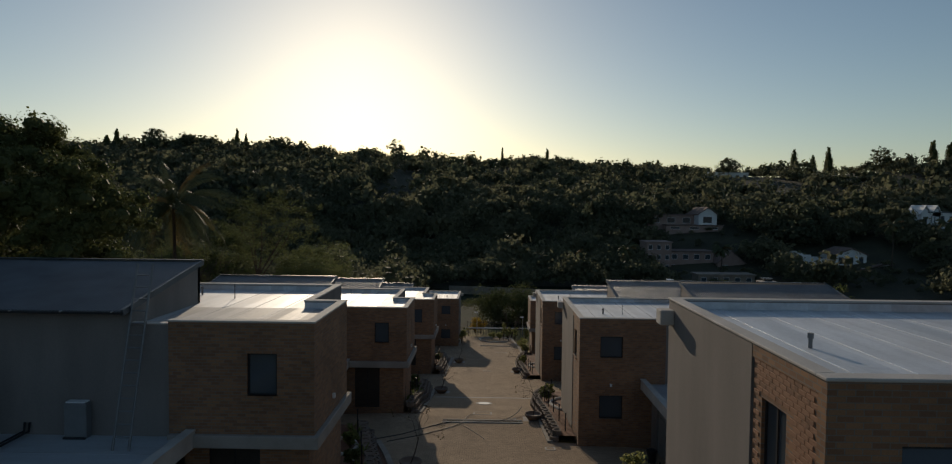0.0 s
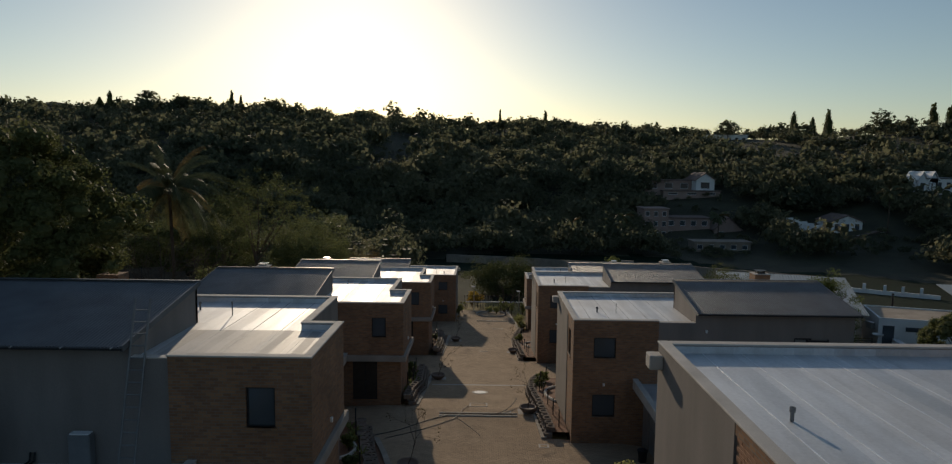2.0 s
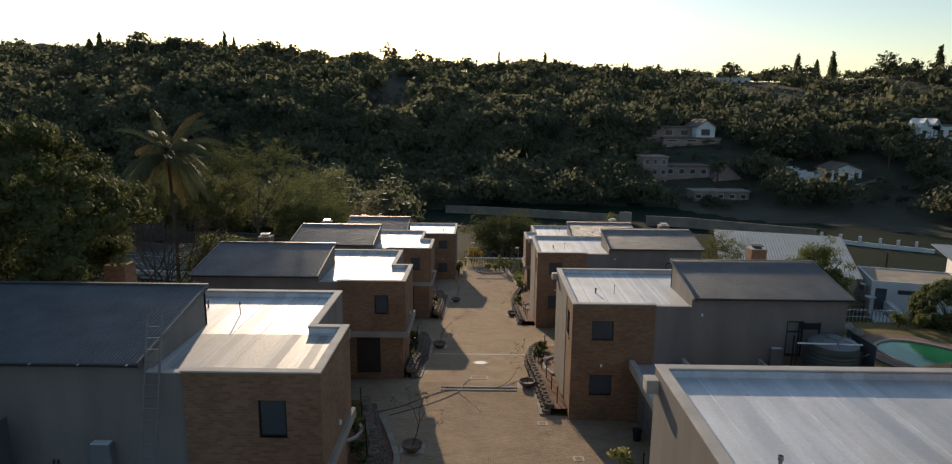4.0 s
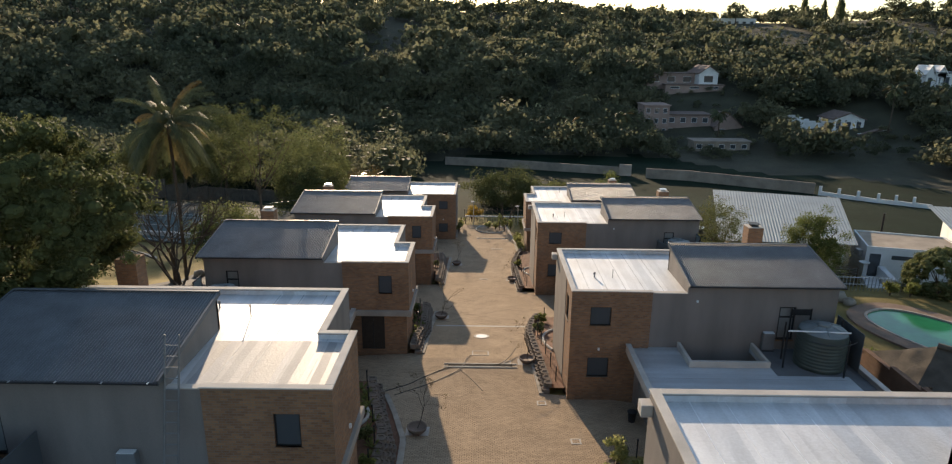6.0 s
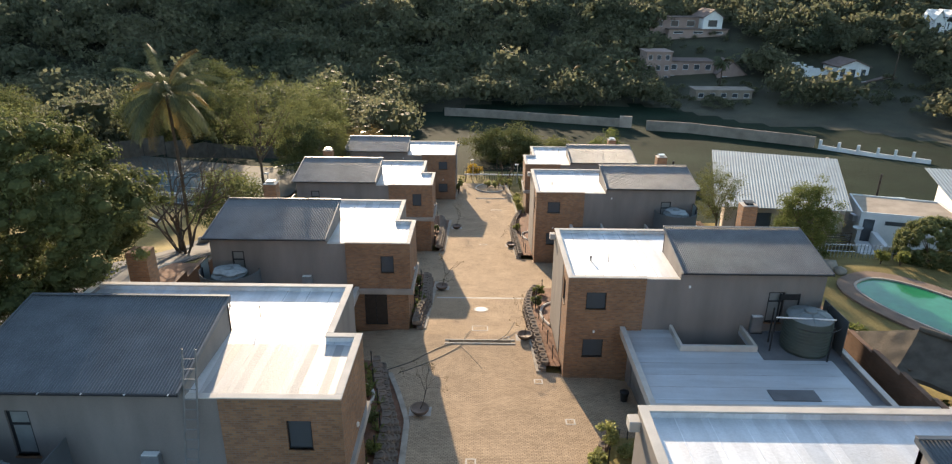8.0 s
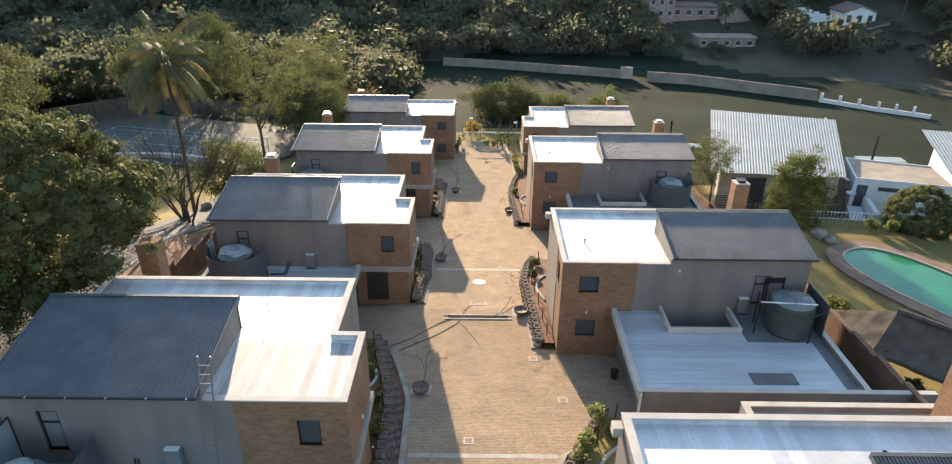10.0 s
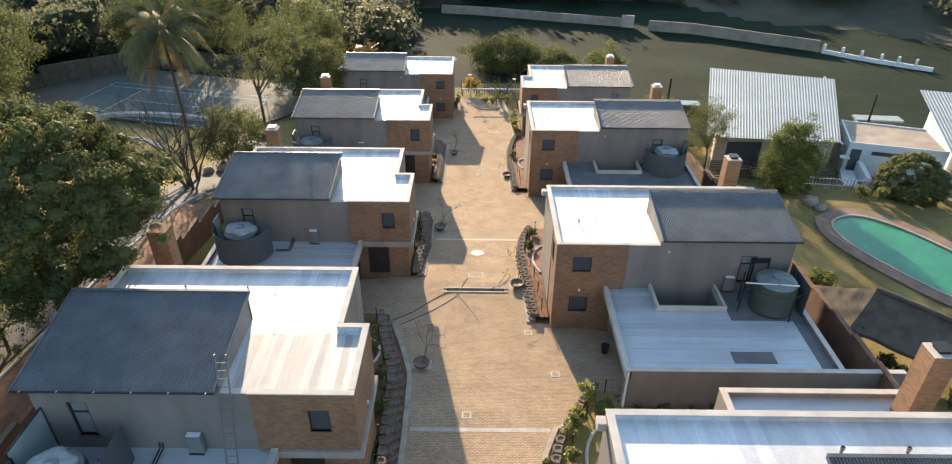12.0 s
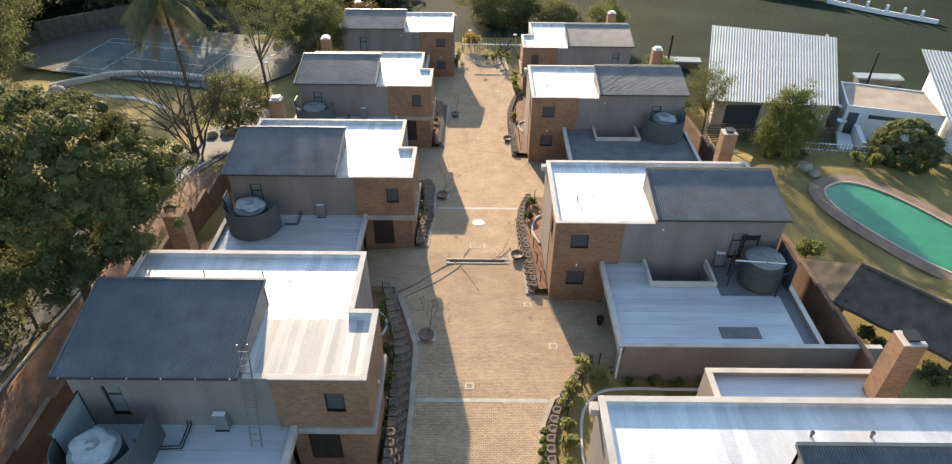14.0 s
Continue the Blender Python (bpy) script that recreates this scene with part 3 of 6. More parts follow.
    laps = bmesh.new()
    for i in range(int((UR0 - t - 0.3) / 0.95)):
        u = t + 0.75 + 0.95 * i
        v1 = V - t - 0.02 if (not stepped or u > IN + t) else VB - t - 0.02
        bm_box(laps, X(u), X(u + 0.025), oy + 0.38, oy + v1, oz + rz, oz + rz + 0.008)
    tagged(part("membrane_lap", laps, LAPPALE if oz > 4 else LAPGREY, roof), kind="stuff")
    # copings
    c, e = 0.05, 0.03
    cb = [(-e, UB + e, -e, t + e, 0, c)]
    if stepped:
        cb += [(-e, t + e, t + e, VB + e, 0, c), (t + e, IN + t + e, VB - t - e, VB + e, 0, c), (IN - e, IN + t + e, VB + e, V + e, 0, c)]
    else:
        cb += [(-e, t + e, t + e, V + e, 0, c)]
    cb += [(IN + t + e, U + e, V - t - e, V + e, 0, c), (U - t - e, U + e, VR + 0.1, V - t - e, -0.02, c - 0.02), (UB + e, UR0, 0.1, 0.38, -0.1, -0.06)]
    for b in cb:
        box("parapet_coping", COPING, b, bevel=0.012, lab="pale plaster parapet coping")
    inner = [(t, UB, t, t + 0.012, rz, -0.02), (t, t + 0.012, t + 0.012, VB - t, rz, -0.02), (IN + t, U - t, V - t - 0.012, V - t, rz, -0.02)]
    if stepped:
        inner += [(t, IN + t, VB - t - 0.012, VB - t - 0.002, rz, -0.02), (IN + t, IN + t + 0.012, VB, V - t - 0.012, rz, -0.02)]
    for b in inner:
        box("parapet_upstand", SILVER, b, lab="silver-painted parapet upstand")
    if not stepped:
        box("overflow_box", COPING, (-0.32, 0.0, V - 0.45, V - 0.05, -0.55, -0.2), bevel=0.02, lab="pale plastered rainwater outlet box")
    # pitched sheet roof with its gables
    part("sheet_roof", corrugated(X(UR0), X(UR1), oy - 0.2, oy + VR, oz + WR0, oz + WR1, 0.10, 0.017), SLATE_ROOF, h, "charcoal corrugated sheet roof")
    for u in (UR0 + 0.06, U - t):
        g = bmesh.new()
        ps = [(0.35, rz if u < U - 1 else -0.4), (VR - 0.1, rz if u < U - 1 else -0.4), (VR - 0.1, WR1 - 0.07), (0.35, WR0 + 0.04)]
        a = [g.verts.new((X(u), oy + v, oz + w)) for v, w in ps]
        b = [g.verts.new((X(u + 0.15), oy + v, oz + w)) for v, w in ps]
        g.faces.new(a)
        g.faces.new(b[::-1])
        for i in range(4):
            g.faces.new((a[i], b[i], b[(i + 1) % 4], a[(i + 1) % 4]))
        part("gable_wall", g, PLASTER, h)
    box("clerestory_wall", PLASTER, (UR0 + 0.06, U, VR - 0.25, VR - 0.1, rz, WR1 - 0.08))
    for u in (UR0 - 0.03, UR1 - 0.03):
        g = bmesh.new()
        a = [g.verts.new((X(uu), oy + v, oz + w)) for uu in (u, u + 0.07) for v, w in ((-0.22, WR0 - 0.12), (VR + 0.02, WR1 - 0.12), (VR + 0.02, WR1 + 0.045), (-0.22, WR0 + 0.045))]
        for f in ((0, 1, 2, 3), (7, 6, 5, 4), (0, 4, 5, 1), (1, 5, 6, 2), (2, 6, 7, 3), (3, 7, 4, 0)):
            g.faces.new([a[i] for i in f])
        part("barge_board", g, SLATE_ROOF, h)
    box("gutter", BLACK, (UR0 - 0.02, UR1 + 0.05, -0.27, -0.2, WR0 - 0.08, WR0 - 0.02), bevel=0.01)
    if stepped and oz > 3:
        for k in range(6):
            box("gutter_bracket", ALU, (UR0 + 0.25 + 1.35 * k, UR0 + 0.29 + 1.35 * k, -0.285, -0.19, WR0 - 0.03, WR0 - 0.005), lab="pale metal gutter bracket")
    box("ridge_cap", SLATE_ROOF, (UR0 - 0.03, UR1 + 0.03, VR - 0.1, VR + 0.05, WR1 + 0.02, WR1 + 0.05), bevel=0.01)
    for u, v, r, hh in (((5.8, 6.4, 0.035, 0.3), (4.3, 5.6, 0.02, 0.5), (8.6, 6.4, 0.03, 0.32)) if stepped else ((1.2, 2.87, 0.036, 0.26), (7.3, 5.72, 0.05, 0.26), (9.42, 5.72, 0.05, 0.26)) if oz > 4 else ((1.55, 2.65, 0.04, 0.28), (2.5, 2.5, 0.014, 0.5), (7.3, 5.5, 0.05, 0.26))):
        g = bmesh.new()
        bm_tube(g, [(X(u), oy + v, oz + rz), (X(u), oy + v, oz + rz + hh)], r, 8)
        bm_tube(g, [(X(u), oy + v, oz + rz + hh - 0.09), (X(u), oy + v, oz + rz + hh)], r * 1.5, 8)
        part("vent_pipe", g, STEEL, h)
    # single-storey wing in front, over the garage
    er = ETOP - 0.22
    gd = (EV + 0.9, -0.9, base + 1.2, ETOP - 0.8)
    wall("wing_road_wall", PLASTER, ("u", E0 + 0.55, t, EV + t, 0.1, base, ETOP - 0.45, (gd,)), lab="taupe plastered garage front")
    gp = bmesh.new()
    nb = 5
    for i in range(nb):
        w0 = gd[2] + (gd[3] - gd[2]) * i / nb
        bm_box(gp, X(E0 + 0.65), X(E0 + 0.69), oy + gd[0], oy + gd[1], oz + w0 + 0.012, oz + w0 + (gd[3] - gd[2]) / nb - 0.012)
    part("garage_door", gp, GARAGE, h, "grey sectional garage door")
    wall("wing_front_wall", PLASTER, ("v", EV, t, E0 + 0.3, E1 if stepped else 16.7, base, ETOP))
    wall("wing_outer_wall", PLASTER, ("u", E1 - t, t, EV + t, 0.13, base, ETOP))
    court = None if stepped else (5.7, 9.3, -1.85)
    if court:
        rp = [(E0 + t, EV + t), (E1 - t, EV + t), (E1 - t, 0.13), (court[1], 0.13), (court[1], court[2]), (court[0], court[2]), (court[0], 0.13), (E0 + t, 0.13)]
        k = 0.16
        box("court_parapet", COPING, (court[0] - k, court[0], court[2] - k, 0.13, er, ETOP + 0.1), (court[1], court[1] + k, court[2] - k, 0.13, er, ETOP + 0.1), (court[0], court[1], court[2] - k, court[2], er, ETOP + 0.1), bevel=0.012, lab="pale parapet round an open light court")
        wall("court_wall", PLASTER, ("u", court[0] - k, k, court[2], 0.13, base, er - 0.2), ("u", court[1], k, court[2], 0.13, base, er - 0.2), ("v", court[2] - k, k, court[0], court[1], base, er - 0.2))
    else:
        rp = [(E0 + t, EV + t), (E1 - t, EV + t), (E1 - t, 0.13), (E0 + t, 0.13)]
    dull = not near and not stepped and oz < 0
    part("wing_roof", poly_slab([(X(u), oy + v) for u, v in rp], oz + er - 0.2, oz + er), BITUMEN if dull else SILVER_WING, h, "grey membrane wing roof" if dull else "silver-painted waterproofed wing roof")
    laps = bmesh.new()
    for i in range(6):
        v = EV + 0.85 + 1.0 * i
        if court and v > court[2] - 0.3:
            break
        bm_box(laps, X(E0 + t + 0.02), X((E1 if stepped else 12.8) - t - 0.02), oy + v, oy + v + 0.03, oz + er, oz + er + 0.005)
    if dull:
        laps.free()
    else:
        tagged(part("membrane_lap", laps, LAPGREY, h), kind="stuff")
    for b in [(E0 - 0.03, E0 + t + 0.03, EV - 0.03, -0.03, ETOP, ETOP + 0.05), (E0 + t + 0.03, (E1 if stepped else 16.7), EV - 0.03, EV + t + 0.03, ETOP, ETOP + 0.05), (E1 - t - 0.03, E1 + 0.03, EV + t + 0.03, 0.1, ETOP, ETOP + 0.05)]:
        box("wing_coping", COPING, b, bevel=0.012)
    box("fascia", COPING, (E0, E0 + t, EV, 0.0, ETOP - 0.45, ETOP), bevel=0.01, lab="pale overhanging roof fascia")
    box("soffit", PLASTER, (E0 + t, E0 + 0.55 + t, EV + t, 0.0, ETOP - 0.45, ETOP - 0.4))
    box("corner_column", PLASTER, (E0 + 0.03, E0 + 0.29, EV + 0.02, EV + 0.3, base, ETOP - 0.45))
    box("downpipe", WHITE, (E0 + 0.06, E0 + 0.16, EV - 0.11, EV - 0.005, base, ETOP - 0.1), bevel=0.01)
    if not stepped:
        box("wall_lamp", WHITE, (6.3, 6.4, 0.05, 0.13, -0.55, -0.42), bevel=0.01, lab="small white wall lamp")
    box("wall_lamp", WHITE, (1.45, 1.55, -0.08, 0.0, -3.2, -3.07) if not stepped else (-0.08, 0.0, 2.0, 2.1, -2.6, -2.45), bevel=0.01, lab="small white wall lamp")
    if not stepped and not dull:
        box("grey_roof_margin", BITUMEN, (12.85, E1 - t - 0.01, EV + t + 0.01, -2.75, er, er + 0.006), (9.5, E1 - t - 0.01, -2.75, 0.1, er, er + 0.006), lab="unpainted grey membrane margin")
        box("skylight", BITUMEN, (8.6, 10.75, -6.1, -5.28, er, er + 0.05), bevel=0.01, lab="dark flat skylight panel")
    # rear wing with the chimney
    R0, R1, RV = 5.7, U - 0.1, V + (4.0 if not stepped else 3.4)
    rt = -3.0
    wall("rear_wall", PLASTER, ("u", R0, t, V, RV, base, rt), ("v", RV - t, t, R0 + t, R1 - t, base, rt), ("u", R1 - t, t, V, RV, base, rt))
    box("rear_roof", SILVER_WING, (R0 + t, R1 - t, V, RV - t, rt - 0.45, rt - 0.25), lab="silver-painted rear wing roof")
    for b in [(R0 - 0.03, R0 + t + 0.03, V, RV + 0.03, rt, rt + 0.05), (R0 + t + 0.03, R1 - t - 0.03, RV - t - 0.03, RV + 0.03, rt, rt + 0.05), (R1 - t - 0.03, R1 + 0.03, V, RV + 0.03, rt, rt + 0.05)]:
        box("rear_coping", COPING, b, bevel=0.012)
    cu, cv = R1 - 0.9, V + 2.35
    stack = box("chimney", BRICK, (cu, cu + 0.95, cv, cv + 0.85, base, 0.3 + tall), lab="brown face brick chimney stack")
    k = part("chimney_cap", bm_boxes((X(cu - 0.01), X(cu + 0.96), oy + cv - 0.01, oy + cv + 0.86, oz + tall + 0.3, oz + tall + 0.35), bevel=0.02), BRICK if stepped and oz > 3 else COPING, stack)
    if stepped and oz > 3:
        return h
    part("flue", bm_boxes((X(cu + 0.25), X(cu + 0.7), oy + cv + 0.2, oy + cv + 0.65, oz + tall + 0.35, oz + tall + 0.43), (X(cu + 0.17), X(cu + 0.78), oy + cv + 0.12, oy + cv + 0.73, oz + tall + 0.5, oz + tall + 0.53), (X(cu + 0.28), X(cu + 0.32), oy + cv + 0.25, oy + cv + 0.29, oz + tall + 0.43, oz + tall + 0.5), (X(cu + 0.63), X(cu + 0.67), oy + cv + 0.55, oy + cv + 0.6, oz + tall + 0.43, oz + tall + 0.5)), BLACK if near else ALU, stack)
    return h


AL = "two-storey brown brick and taupe plaster house, "
house(-1, -4.46, 16.88, 3.80, True, AL + "ladder leaning on it")
house(-1, -4.34, 35.88, 1.17, True, AL + "silver flat roof")
house(-1, -4.36, 54.86, -1.15, True, AL + "charcoal sheet roof")
house(-1, -3.2, 77.15, -4.32, False, AL + "at the drive's foot")
house(1, 4.45, 8.18, 4.78, False, AL + "highest on the slope", near=True, deep=0.22)
house(1, 4.51, 30.38, 1.67, False, AL + "open light court", near=True, tall=0.45)
house(1, 4.62, 51.86, -0.72, False, AL + "grey wing roof", tall=0.3)
house(1, 4.9, 70.0, -3.37, True, AL + "near the end gate")


# ---- plants ----
rng = np.random.default_rng(7)


def ball(res):
    """A ball of quads: a cube's sides, split and pushed out to the sphere."""
    out = []
    for ax in range(3):
        for sg in (-1, 1):
            for i in range(res):
                for j in range(res):
                    for di, dj in ((0, 0), (1, 0), (1, 1), (0, 1)):
                        p = [0, 0, 0]
                        p[ax], p[(ax + 1) % 3], p[(ax + 2) % 3] = sg, -1 + 2 * (i + di) / res, -1 + 2 * (j + dj) / res
                        p = np.array(p, float)
                        out.append(p / np.linalg.norm(p))
    return np.array(out)


BALLS = {1: ball(1), 2: ball(2)}


def leaf_quads(centres, radii, per, size, flat=1.0, seed=1, inward=0.25, core=0.8, res=1, jitter=0.5):
    """Leaf clumps: small bent-out quads spread over balls; returns corners and faces."""
    g = np.random.default_rng(seed)
    c = np.repeat(np.asarray(centres, float), per, 0)
    r = np.repeat(np.asarray(radii, float), per)
    n = len(c)
    d = g.normal(size=(n, 3))
    d /= np.linalg.norm(d, axis=1)[:, None]
    rad = r * (1 - inward * g.random(n) ** 1.5) * (0.9 + 0.25 * g.random(n))
    p = c + d * rad[:, None] * np.array([1, 1, flat])
    nrm = d + jitter * g.normal(size=(n, 3))
    nrm /= np.linalg.norm(nrm, axis=1)[:, None]
    a = np.cross(nrm, g.normal(size=(n, 3)))
    a /= np.linalg.norm(a, axis=1)[:, None]
    b = np.cross(nrm, a)
    sz = size * (0.6 + 0.8 * g.random(n))
    a, b = a * sz[:, None], b * (sz * (0.5 + 0.4 * g.random(n)))[:, None]
    v = np.stack([p - a, p - b * 0.8, p + a, p + b], 1).reshape(-1, 3)
    if core:
        quads = BALLS[res] * np.array([1, 1, flat]) * core
        cv = (np.asarray(centres, float)[:, None, :] + quads[None] * np.asarray(radii, float)[:, None, None]).reshape(-1, 3)
        v = np.concatenate([v, cv])
        n += len(cv) // 4
    return v, np.arange(n * 4).reshape(-1, 4)


def limb_mesh(bm, p, d, length, r, depth, g, spread=0.6, tips=None):
    """Branches that fork and taper."""
    pts = [p]
    q, dd = Vector(p), Vector(d).normalized()
    for i in range(3):
        dd = (dd + Vector(g.normal(size=3)) * 0.13).normalized()
        q = q + dd * length / 3
        pts.append(q.copy())
    bm_tube(bm, pts, r, 6 if r > 0.04 else 4, r * 0.6)
    if depth == 0:
        if tips is not None:
            tips.append(q.copy())
        return
    for k in range(int(g.integers(2, 4))):
        nd = (dd + Vector(g.normal(size=3)) * spread + Vector((0, 0, 0.15))).normalized()
        limb_mesh(bm, pts[2] if k == 2 else q, nd, length * (0.62 + 0.25 * g.random()), r * 0.58, depth - 1, g, spread, tips)


def tree(x, y, trunk_h, crown_c, crown_r, clumps, clump_r, per, leaf, material, label, seed, flat=0.75, name="tree", shell=0.55, core=0.0, inward=0.6, jitter=0.5, uneven=1.0, slim=1.0, under=1.0, clear=None):
    """Trunk and limbs, with a crown of many clumps gathered in an uneven ellipsoid."""
    g = np.random.default_rng(seed)
    z = gz(x, y)
    t = thing(name, label, "tree")
    bm = bmesh.new()
    r0 = (0.05 * trunk_h + 0.1) * slim
    bm_tube(bm, [(x, y, z - 0.3), (x + 0.1, y, z + trunk_h * 0.5), (x, y + 0.1, z + trunk_h)], r0, 9, r0 * 0.7)
    cc = Vector(crown_c)
    top = Vector((x, y + 0.1, z + trunk_h))
    for i in range(7):
        a = i * 2.4
        e = cc + Vector((math.cos(a) * crown_r[0] * 0.65, math.sin(a) * crown_r[1] * 0.65, (g.random() - 0.3) * crown_r[2]))
        m = (top + e) / 2 + Vector(g.normal(size=3)) * 0.3
        bm_tube(bm, [top - Vector((0, 0, 0.4 * g.random() * trunk_h * 0.5)), m, e], r0 * 0.45, 6, r0 * 0.12)
    part("trunk", bm, BARK, t)
    d = g.normal(size=(clumps, 3))
    d /= np.linalg.norm(d, axis=1)[:, None]
    d[:, 2] = np.where(d[:, 2] < -under, -under * g.random(clumps), d[:, 2])
    rr = shell + (1 - shell) * g.random(clumps) ** 0.6
    lump = 1 + uneven * (0.22 * np.sin(d[:, 0] * 5 + seed) * np.sin(d[:, 1] * 4 + 1) + 0.12 * g.normal(size=clumps))
    c = np.array(cc) + d * (rr * lump)[:, None] * np.array(crown_r)
    if clear:
        c = c[(np.hypot(c[:, 0] - clear[0], c[:, 1] - clear[1]) > clear[2]) | (c[:, 2] > clear[3])]
        clumps = len(c)
    v, f = leaf_quads(c, clump_r * (0.6 + 0.8 * g.random(clumps)), per, leaf, flat, seed + 1, inward=inward, core=core, res=2, jitter=jitter)
    mesh_np("crown", v, f, material, t)
    return t


def woods():
    """Far hillside woods, joined: lumpy crowns of small quads on short trunks, standing on the land."""
    g = np.random.default_rng(3)
    temps, rough, fine = [], [], []
    for k in range(7):
        n = 11
        d = g.normal(size=(n, 3))
        d /= np.linalg.norm(d, axis=1)[:, None]
        d[:, 2] = np.abs(d[:, 2]) * 0.8 - 0.15
        c = d * (0.35 + 0.4 * g.random(n))[:, None] * np.array([1, 1, 0.9]) + np.array([0, 0, 0.62])
        rad = 0.26 + 0.18 * g.random(n)
        temps.append(leaf_quads(c, rad, 18, 0.075, 0.8, 50 + k, core=0.42, inward=0.3, jitter=0.35)[0])
        fine.append(leaf_quads(c, rad, 45, 0.044, 0.8, 90 + k, core=0.4, inward=0.35, jitter=0.45)[0])
        rough.append(leaf_quads(c[:8], rad[:8] * 1.1, 9, 0.115, 0.8, 70 + k, core=0.45, inward=0.3, jitter=0.35)[0])
    spots = []
    for _ in range(19000):
        az, r = radians(g.uniform(-47, 47)), math.sqrt(g.uniform(96 ** 2, 440 ** 2))
        x, y = r * math.sin(az), r * math.cos(az)
        if y < 30 or (y < 150 and -14 < x < 95) or (y < 104 and -66 < x < 20) or (y < 70 and abs(x) < 60):
            continue
        low = any(abs(x - hx) < w and -dp * 3 < y - hy < 8 for hx, hy, w, dp in CLEAR)
        if any(abs(x - hx) < w and -dp * 0.7 < y - hy < 8 for hx, hy, w, dp in CLEAR):
            continue
        spots.append((x, y, g.uniform(1.1, 1.9) if low else (g.uniform(3.2, 6.4) if g.random() > 0.12 else g.uniform(6.5, 9.0)) * (0.95 if r > 330 else 1.0)))
    g.shuffle(spots)
    close = [p for p in spots if math.hypot(p[0], p[1]) < 270]
    spots = close[:2900] + [p for p in spots if math.hypot(p[0], p[1]) >= 270][:2500]
    vs, n = [], 0
    for x, y, s in spots:
        far = math.hypot(x, y)
        t = (fine if far < 150 else temps if far < 225 else rough)[int(g.integers(7))]
        a = g.uniform(0, 6.28)
        rot = np.array([[math.cos(a), -math.sin(a), 0], [math.sin(a), math.cos(a), 0], [0, 0, 1]])
        h = s * g.uniform(0.8, 1.25)
        vs.append(t @ rot.T * np.array([s, s, h]) + np.array([x, y, gz(x, y) - 0.1 * h]))
    v = np.concatenate(vs)
    f = np.arange(len(v)).reshape(-1, 4)
    ob = mesh_np("hillside_woods", v, f, LEAF_WOODS)
    tagged(ob, "dense mixed woodland covering the far hillside", "woods", kind="stuff")


# houses on the far slope: centre x, y, half-width, depth kept clear in front
CLEAR = [(58, 187, 14, 15), (66, 214, 12, 9), (97, 177, 14, 11), (133, 195, 12, 12), (132, 368, 17, 40), (179, 368, 16, 40), (-37, 318, 9, 30), (-245, 380, 15, 25)]
woods()
tree(-23.0, 28.0, 4.2, (-22.2, 27.0, 5.3), (6.8, 5.7, 5.2), 900, 0.6, 175, 0.066, LEAF_OLIVE, "broad dense evergreen tree with rounded clumps", 11, flat=0.75, shell=0.8, core=0.5, inward=0.35, jitter=0.35, uneven=0.4, under=0.5, clear=(-16.1, 27.7, 1.9, 5.6))
tree(-24.6, 25.4, 1.6, (-24.6, 26.0, 1.3), (3.6, 3.2, 2.4), 110, 0.55, 110, 0.06, LEAF_DARK, "straggling dark undergrowth tree beside the lane", 14, shell=0.4, slim=0.6)
tree(27.8, 52.3, 2.6, (27.9, 52.3, -3.7), (2.35, 2.3, 4.1), 280, 0.48, 150, 0.055, LEAF_UPRIGHT, "upright yellow-green tree beside the pale-roofed house", 12, uneven=0.7, jitter=0.5)
tree(38.6, 51.5, 0.6, (38.6, 51.5, -5.2), (2.6, 2.6, 2.4), 260, 0.42, 110, 0.065, LEAF_DARK, "clipped dome-shaped dark shrub by the pool", 13, shell=0.97, core=0.7, inward=0.4, jitter=0.8, uneven=0.12)


# ---- on the wings' roofs ----
def water_tank(x, y, z, r=1.05, h=1.75):
    t = thing("water_tank", "dark green ribbed plastic water tank with pale lid", "water tank", "water tanks")
    bm = bmesh.new()
    prof = [(0.0, 0.0), (r, 0.0)]
    for i in range(9):
        a = 0.1 + i * (h - 0.3) / 9
        prof += [(r, a), (r + 0.025, a + 0.04), (r + 0.025, a + 0.09), (r, a + 0.13)]
    prof += [(r, h - 0.12), (r * 0.97, h - 0.02)]
    bm_lathe(bm, prof, (x, y, z))
    part("tank_body", bm, TANKGREEN, t, smooth=True)
    bm = bmesh.new()
    bm_lathe(bm, [(r * 0.97, h - 0.02), (r * 0.9, h + 0.06), (r * 0.45, h + 0.2), (r * 0.3, h + 0.22), (0.0, h + 0.22)], (x, y, z))
    lid = part("tank_top", bm, TANKTOP, t, "weathered pale grey tank top", smooth=True)
    bm = bmesh.new()
    bm_lathe(bm, [(0.3, h + 0.2), (0.3, h + 0.3), (0.26, h + 0.33), (0.0, h + 0.34)], (x, y, z), 24)
    part("hatch", bm, TANKTOP, lid)
    for i in range(6):
        a = i * math.pi / 3 + 0.3
        bm = bmesh.new()
        bm_tube(bm, [(x + math.cos(a) * r * k, y + math.sin(a) * r * k, z + w) for k, w in ((0.36, h + 0.235), (0.9, h + 0.08))], 0.035, 6)
        part("top_rib", bm, TANKTOP, lid)


